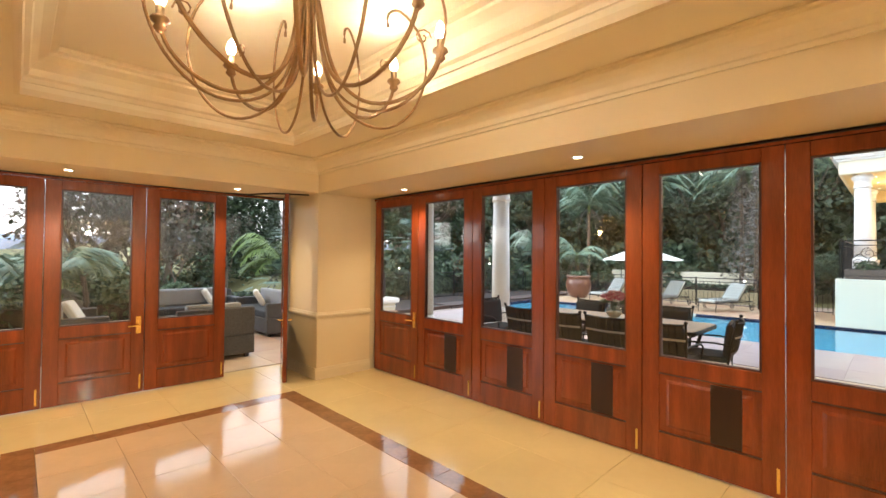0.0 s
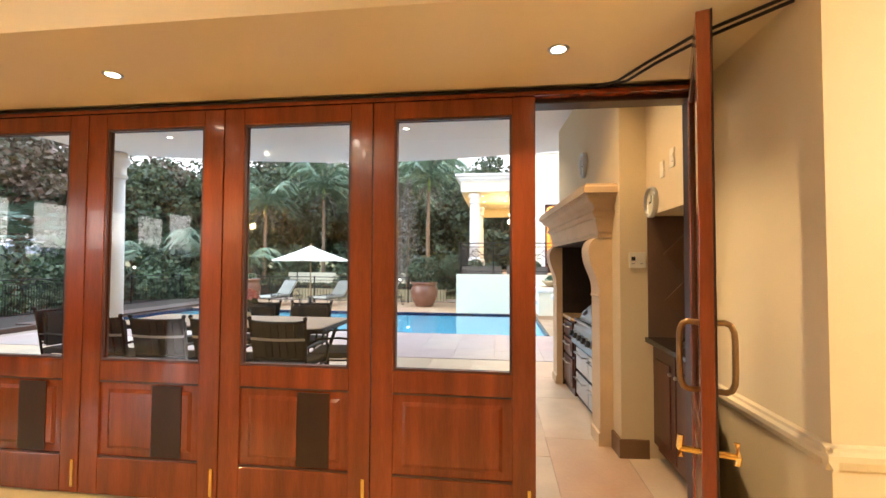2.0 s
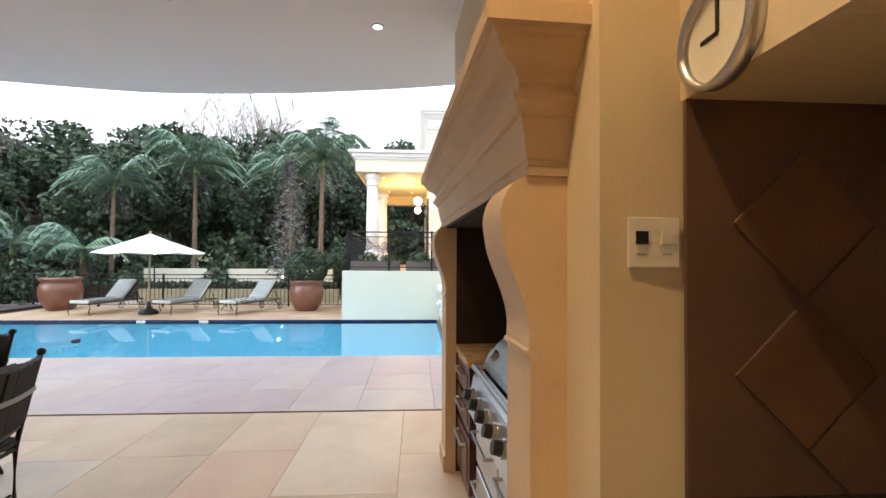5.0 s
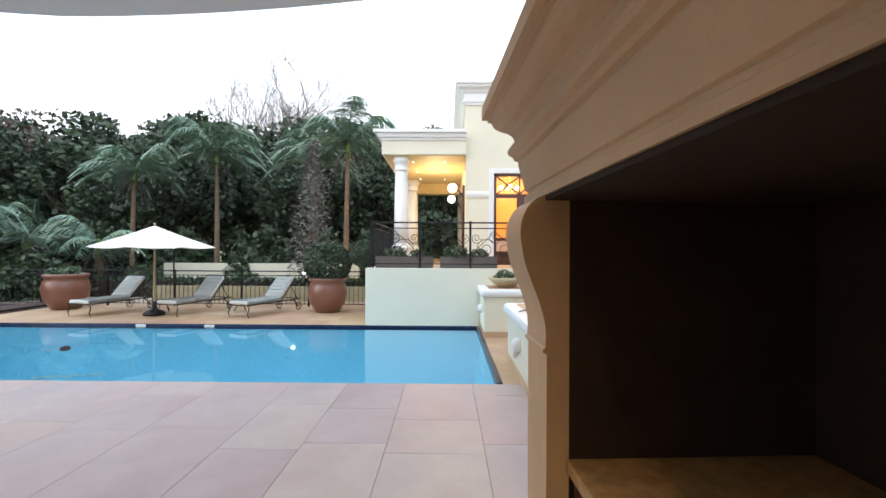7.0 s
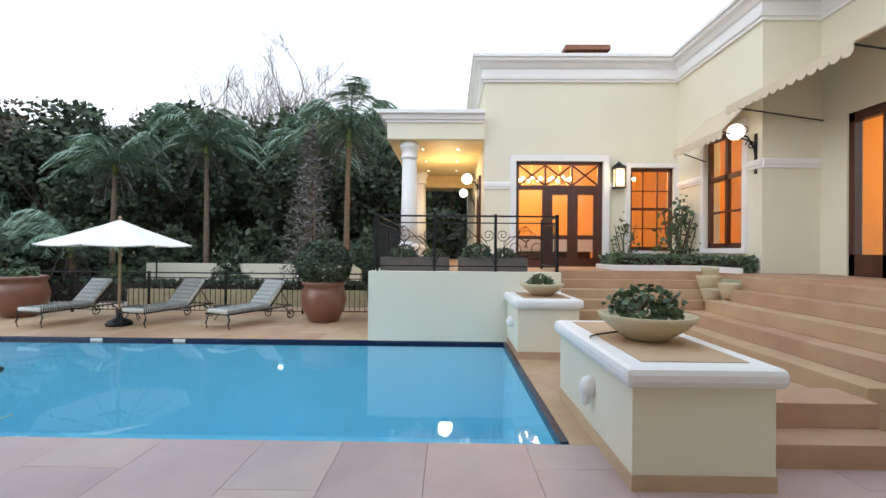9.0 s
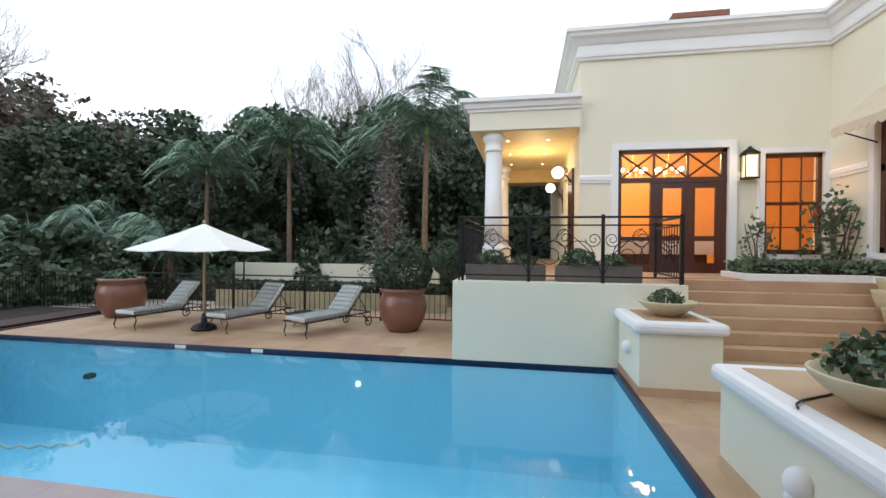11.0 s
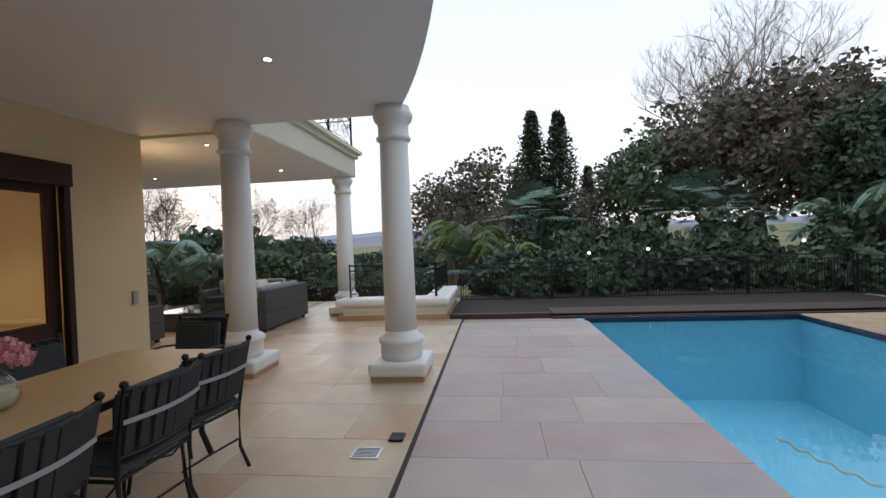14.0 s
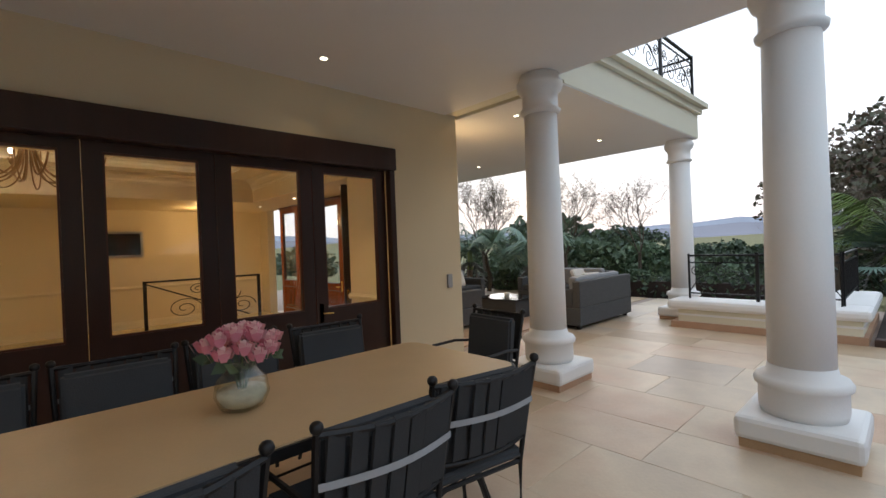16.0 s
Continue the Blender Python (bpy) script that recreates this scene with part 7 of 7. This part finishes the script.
rnd = random.Random(9)
spread(far, [(rnd.uniform(-60, 70), rnd.uniform(62, 150), -9 + rnd.uniform(-1, 1), rnd.uniform(0, 360), rnd.uniform(0.7, 1.3)) for _ in range(46)] + [(50 + rnd.uniform(0, 20), -20 + 3.2 * k, 0, rnd.uniform(0, 360), rnd.uniform(1.2, 1.7)) for k in range(22)] + [(-8 - rnd.uniform(0, 30), 16 + 3 * k, -2, k * 50, rnd.uniform(0.5, 0.8)) for k in range(14)] + [(-24 + 1.5 * k, 40 + rnd.uniform(0, 16), -4.4, k * 67, rnd.uniform(0.62, 0.82)) for k in range(24)])

# far hills; the haze of distance is put into their blue-grey base colour
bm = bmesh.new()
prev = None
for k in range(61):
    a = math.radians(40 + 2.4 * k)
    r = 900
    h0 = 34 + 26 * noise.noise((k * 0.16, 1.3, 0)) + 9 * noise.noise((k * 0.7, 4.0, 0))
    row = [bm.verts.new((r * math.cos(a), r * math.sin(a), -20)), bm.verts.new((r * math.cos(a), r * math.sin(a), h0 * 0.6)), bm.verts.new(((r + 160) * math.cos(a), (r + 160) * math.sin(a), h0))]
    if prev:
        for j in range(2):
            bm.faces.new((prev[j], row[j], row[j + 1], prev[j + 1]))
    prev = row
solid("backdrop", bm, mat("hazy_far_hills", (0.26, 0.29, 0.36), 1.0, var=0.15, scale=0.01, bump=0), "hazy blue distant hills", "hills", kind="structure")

# garden lamps
for x, y, z in ((19.0, 2.6, 0.9), (17.6, 13.6, 1.35), (13.2, 13.6, 1.25), (11.4, 13.4, 1.2), (21.5, 8.3, 1.7)):
    ob = thing("garden_lamp", pose(x, y, -0.15), "small lit garden post lamp", "lamp", "garden lamps")
    b = bmesh.new()
    rod(b, (0, 0, 0), (0, 0, z), 0.025)
    part("post", b, iron, ob)
    b = bmesh.new()
    ball(b, (0, 0, z + 0.05), 0.05, 2)
    part("globe", b, globe_glow, ob)

# ---- paving and tile pieces ----
def slabs(name, parent, x0, y0, x1, y1, z, cols, material, rnd, lo, hi, th=0.022, gap=0.0025, across=False):
    """Random-length slabs in rows along y, or along x where across is set."""
    if across:
        x0, y0, x1, y1 = y0, x0, y1, x1
    x = x0
    for w in cols:
        if x + w * 0.5 > x1:
            break
        xe = min(x + w, x1) if x1 - (x + w) > 0.12 else x1
        y = y0
        while y < y1 - 0.02:
            L = rnd.uniform(lo, hi)
            ye = y + L
            if y1 - ye < lo * 0.6:
                ye = y1
            if ye > y:
                tl = rnd.uniform(-0.0015, 0.0015)
                me = bpy.data.meshes.new(name)
                a, b_, c, d_ = x + gap / 2, y + gap / 2, xe - gap / 2, ye - gap / 2
                if across:
                    a, b_, c, d_ = b_, a, d_, c
                e = 0.002
                vs = [(a, b_, -th), (c, b_, -th), (c, d_, -th), (a, d_, -th), (a, b_, -e), (c, b_, -e), (c, d_, -e), (a, d_, -e), (a + e, b_ + e, tl), (c - e, b_ + e, -tl), (c - e, d_ - e, tl), (a + e, d_ - e, -tl)]
                cx, cy = (a + c) / 2, (b_ + d_) / 2
                vs = [(p[0] - cx, p[1] - cy, p[2]) for p in vs]
                fs = [(0, 1, 5, 4), (1, 2, 6, 5), (2, 3, 7, 6), (3, 0, 4, 7), (4, 5, 9, 8), (5, 6, 10, 9), (6, 7, 11, 10), (7, 4, 8, 11), (8, 9, 10, 11)]
                me.from_pydata(vs, [], fs)
                me.materials.append(material)
                o = new("slab" if "tile" not in name else "tile", me)
                o.parent = parent
                o.matrix_world = Matrix.Translation((cx, cy, z))
            y = ye
        x = xe
        if x >= x1 - 1e-4:
            break


rnd = random.Random(12)
pv = thing("veranda_paving", pose(0, 0, 0), "beige sandstone flags under the veranda", "paving", kind="structure")
slabs("slab", pv, 3.64, -3.2, 7.805, 8.5, 0.0, [0.72, 0.58, 0.78, 0.62, 0.7, 0.66, 0.8] * 3, sand_ver, rnd, 0.8, 1.4, across=True)
slabs("slab", pv, -3.0, 5.2, 3.62, 11.9, 0.0, [0.8] * 9, sand_ver, rnd, 0.8, 1.3)
pd = thing("pool_paving", pose(0, 0, 0), "pinkish sandstone flags round the pool", "paving", kind="structure")
slabs("slab", pd, 7.845, -4.9, PX0 + 0.02, 8.44, 0.0, [0.62, 0.8, 0.7, 0.58, 0.76, 0.66] * 4, sand_deck, rnd, 0.65, 1.25, across=True)
slabs("slab", pd, PX1 + 0.03, -0.24, 17.9, 8.44, 0.0, [0.6, 0.7, 0.6, 0.65, 0.6, 0.7], sand_warm, rnd, 0.6, 1.1)
slabs("slab", pd, PX0 + 0.02, -4.9, 14.0, PY0 - 0.055, 0.0, [0.65] * 6, sand_warm, rnd, 0.6, 1.1)
slabs("slab", pd, PX0 + 0.02, PY1 + 0.09, PX1 + 0.1, 8.44, 0.0, [0.8] * 5, sand_deck, rnd, 0.1, 0.2)
slabs("slab", pv, 3.64, 8.5, 5.1, 11.9, 0.0, [0.7, 0.76], sand_ver, rnd, 0.8, 1.3)
rf = thing("room_floor", pose(0, 0, 0), "polished cream tiles with a pink field and brown band", "floor", kind="structure")
BX0_, BX1_, BY0_, BY1_ = -0.30, 2.20, -2.1, 3.78
BW = 0.20
slabs("floor_tile", rf, BX0_ + BW, BY0_ + BW, BX1_ - BW, BY1_ - BW, 0.0, [0.525] * 4, tile_pink, rnd, 0.54, 0.56, 0.012, 0.0025)
for x0, y0, x1, y1 in ((BX0_, BY0_, BX0_ + BW, BY1_), (BX1_ - BW, BY0_, BX1_, BY1_)):
    slabs("floor_tile", rf, x0, y0, x1, y1, 0.0, [BW], tile_brown, rnd, 0.38, 0.42, 0.012, 0.002)
for y0, y1 in ((BY0_, BY0_ + BW), (BY1_ - BW, BY1_)):
    slabs("floor_tile", rf, BX0_ + BW, y0, BX1_ - BW, y1, 0.0, [0.4] * 6, tile_brown, rnd, 0.2, 0.21, 0.012, 0.002)
slabs("floor_tile", rf, BX1_, -4.0, 3.62, 5.16, 0.0, [0.71, 0.71], tile_cream, rnd, 0.7, 0.72, 0.012, 0.002)
slabs("floor_tile", rf, X0, BY1_, BX1_, 5.16, 0.0, [0.7] * 9, tile_cream, rnd, 0.69, 0.7, 0.012, 0.002)
slabs("floor_tile", rf, X0, -4.0, BX0_, BY1_, 0.0, [0.7] * 6, tile_cream, rnd, 0.7, 0.72, 0.012, 0.002)
slabs("floor_tile", rf, BX0_, -4.0, BX1_, BY0_, 0.0, [0.7] * 6, tile_cream, rnd, 0.7, 0.72, 0.012, 0.002)
slabs("floor_tile", rf, X0, Y0, 3.45, -4.0, 0.0, [0.95] * 8, tile_cream, rnd, 1.1, 1.1, 0.012, 0.002)
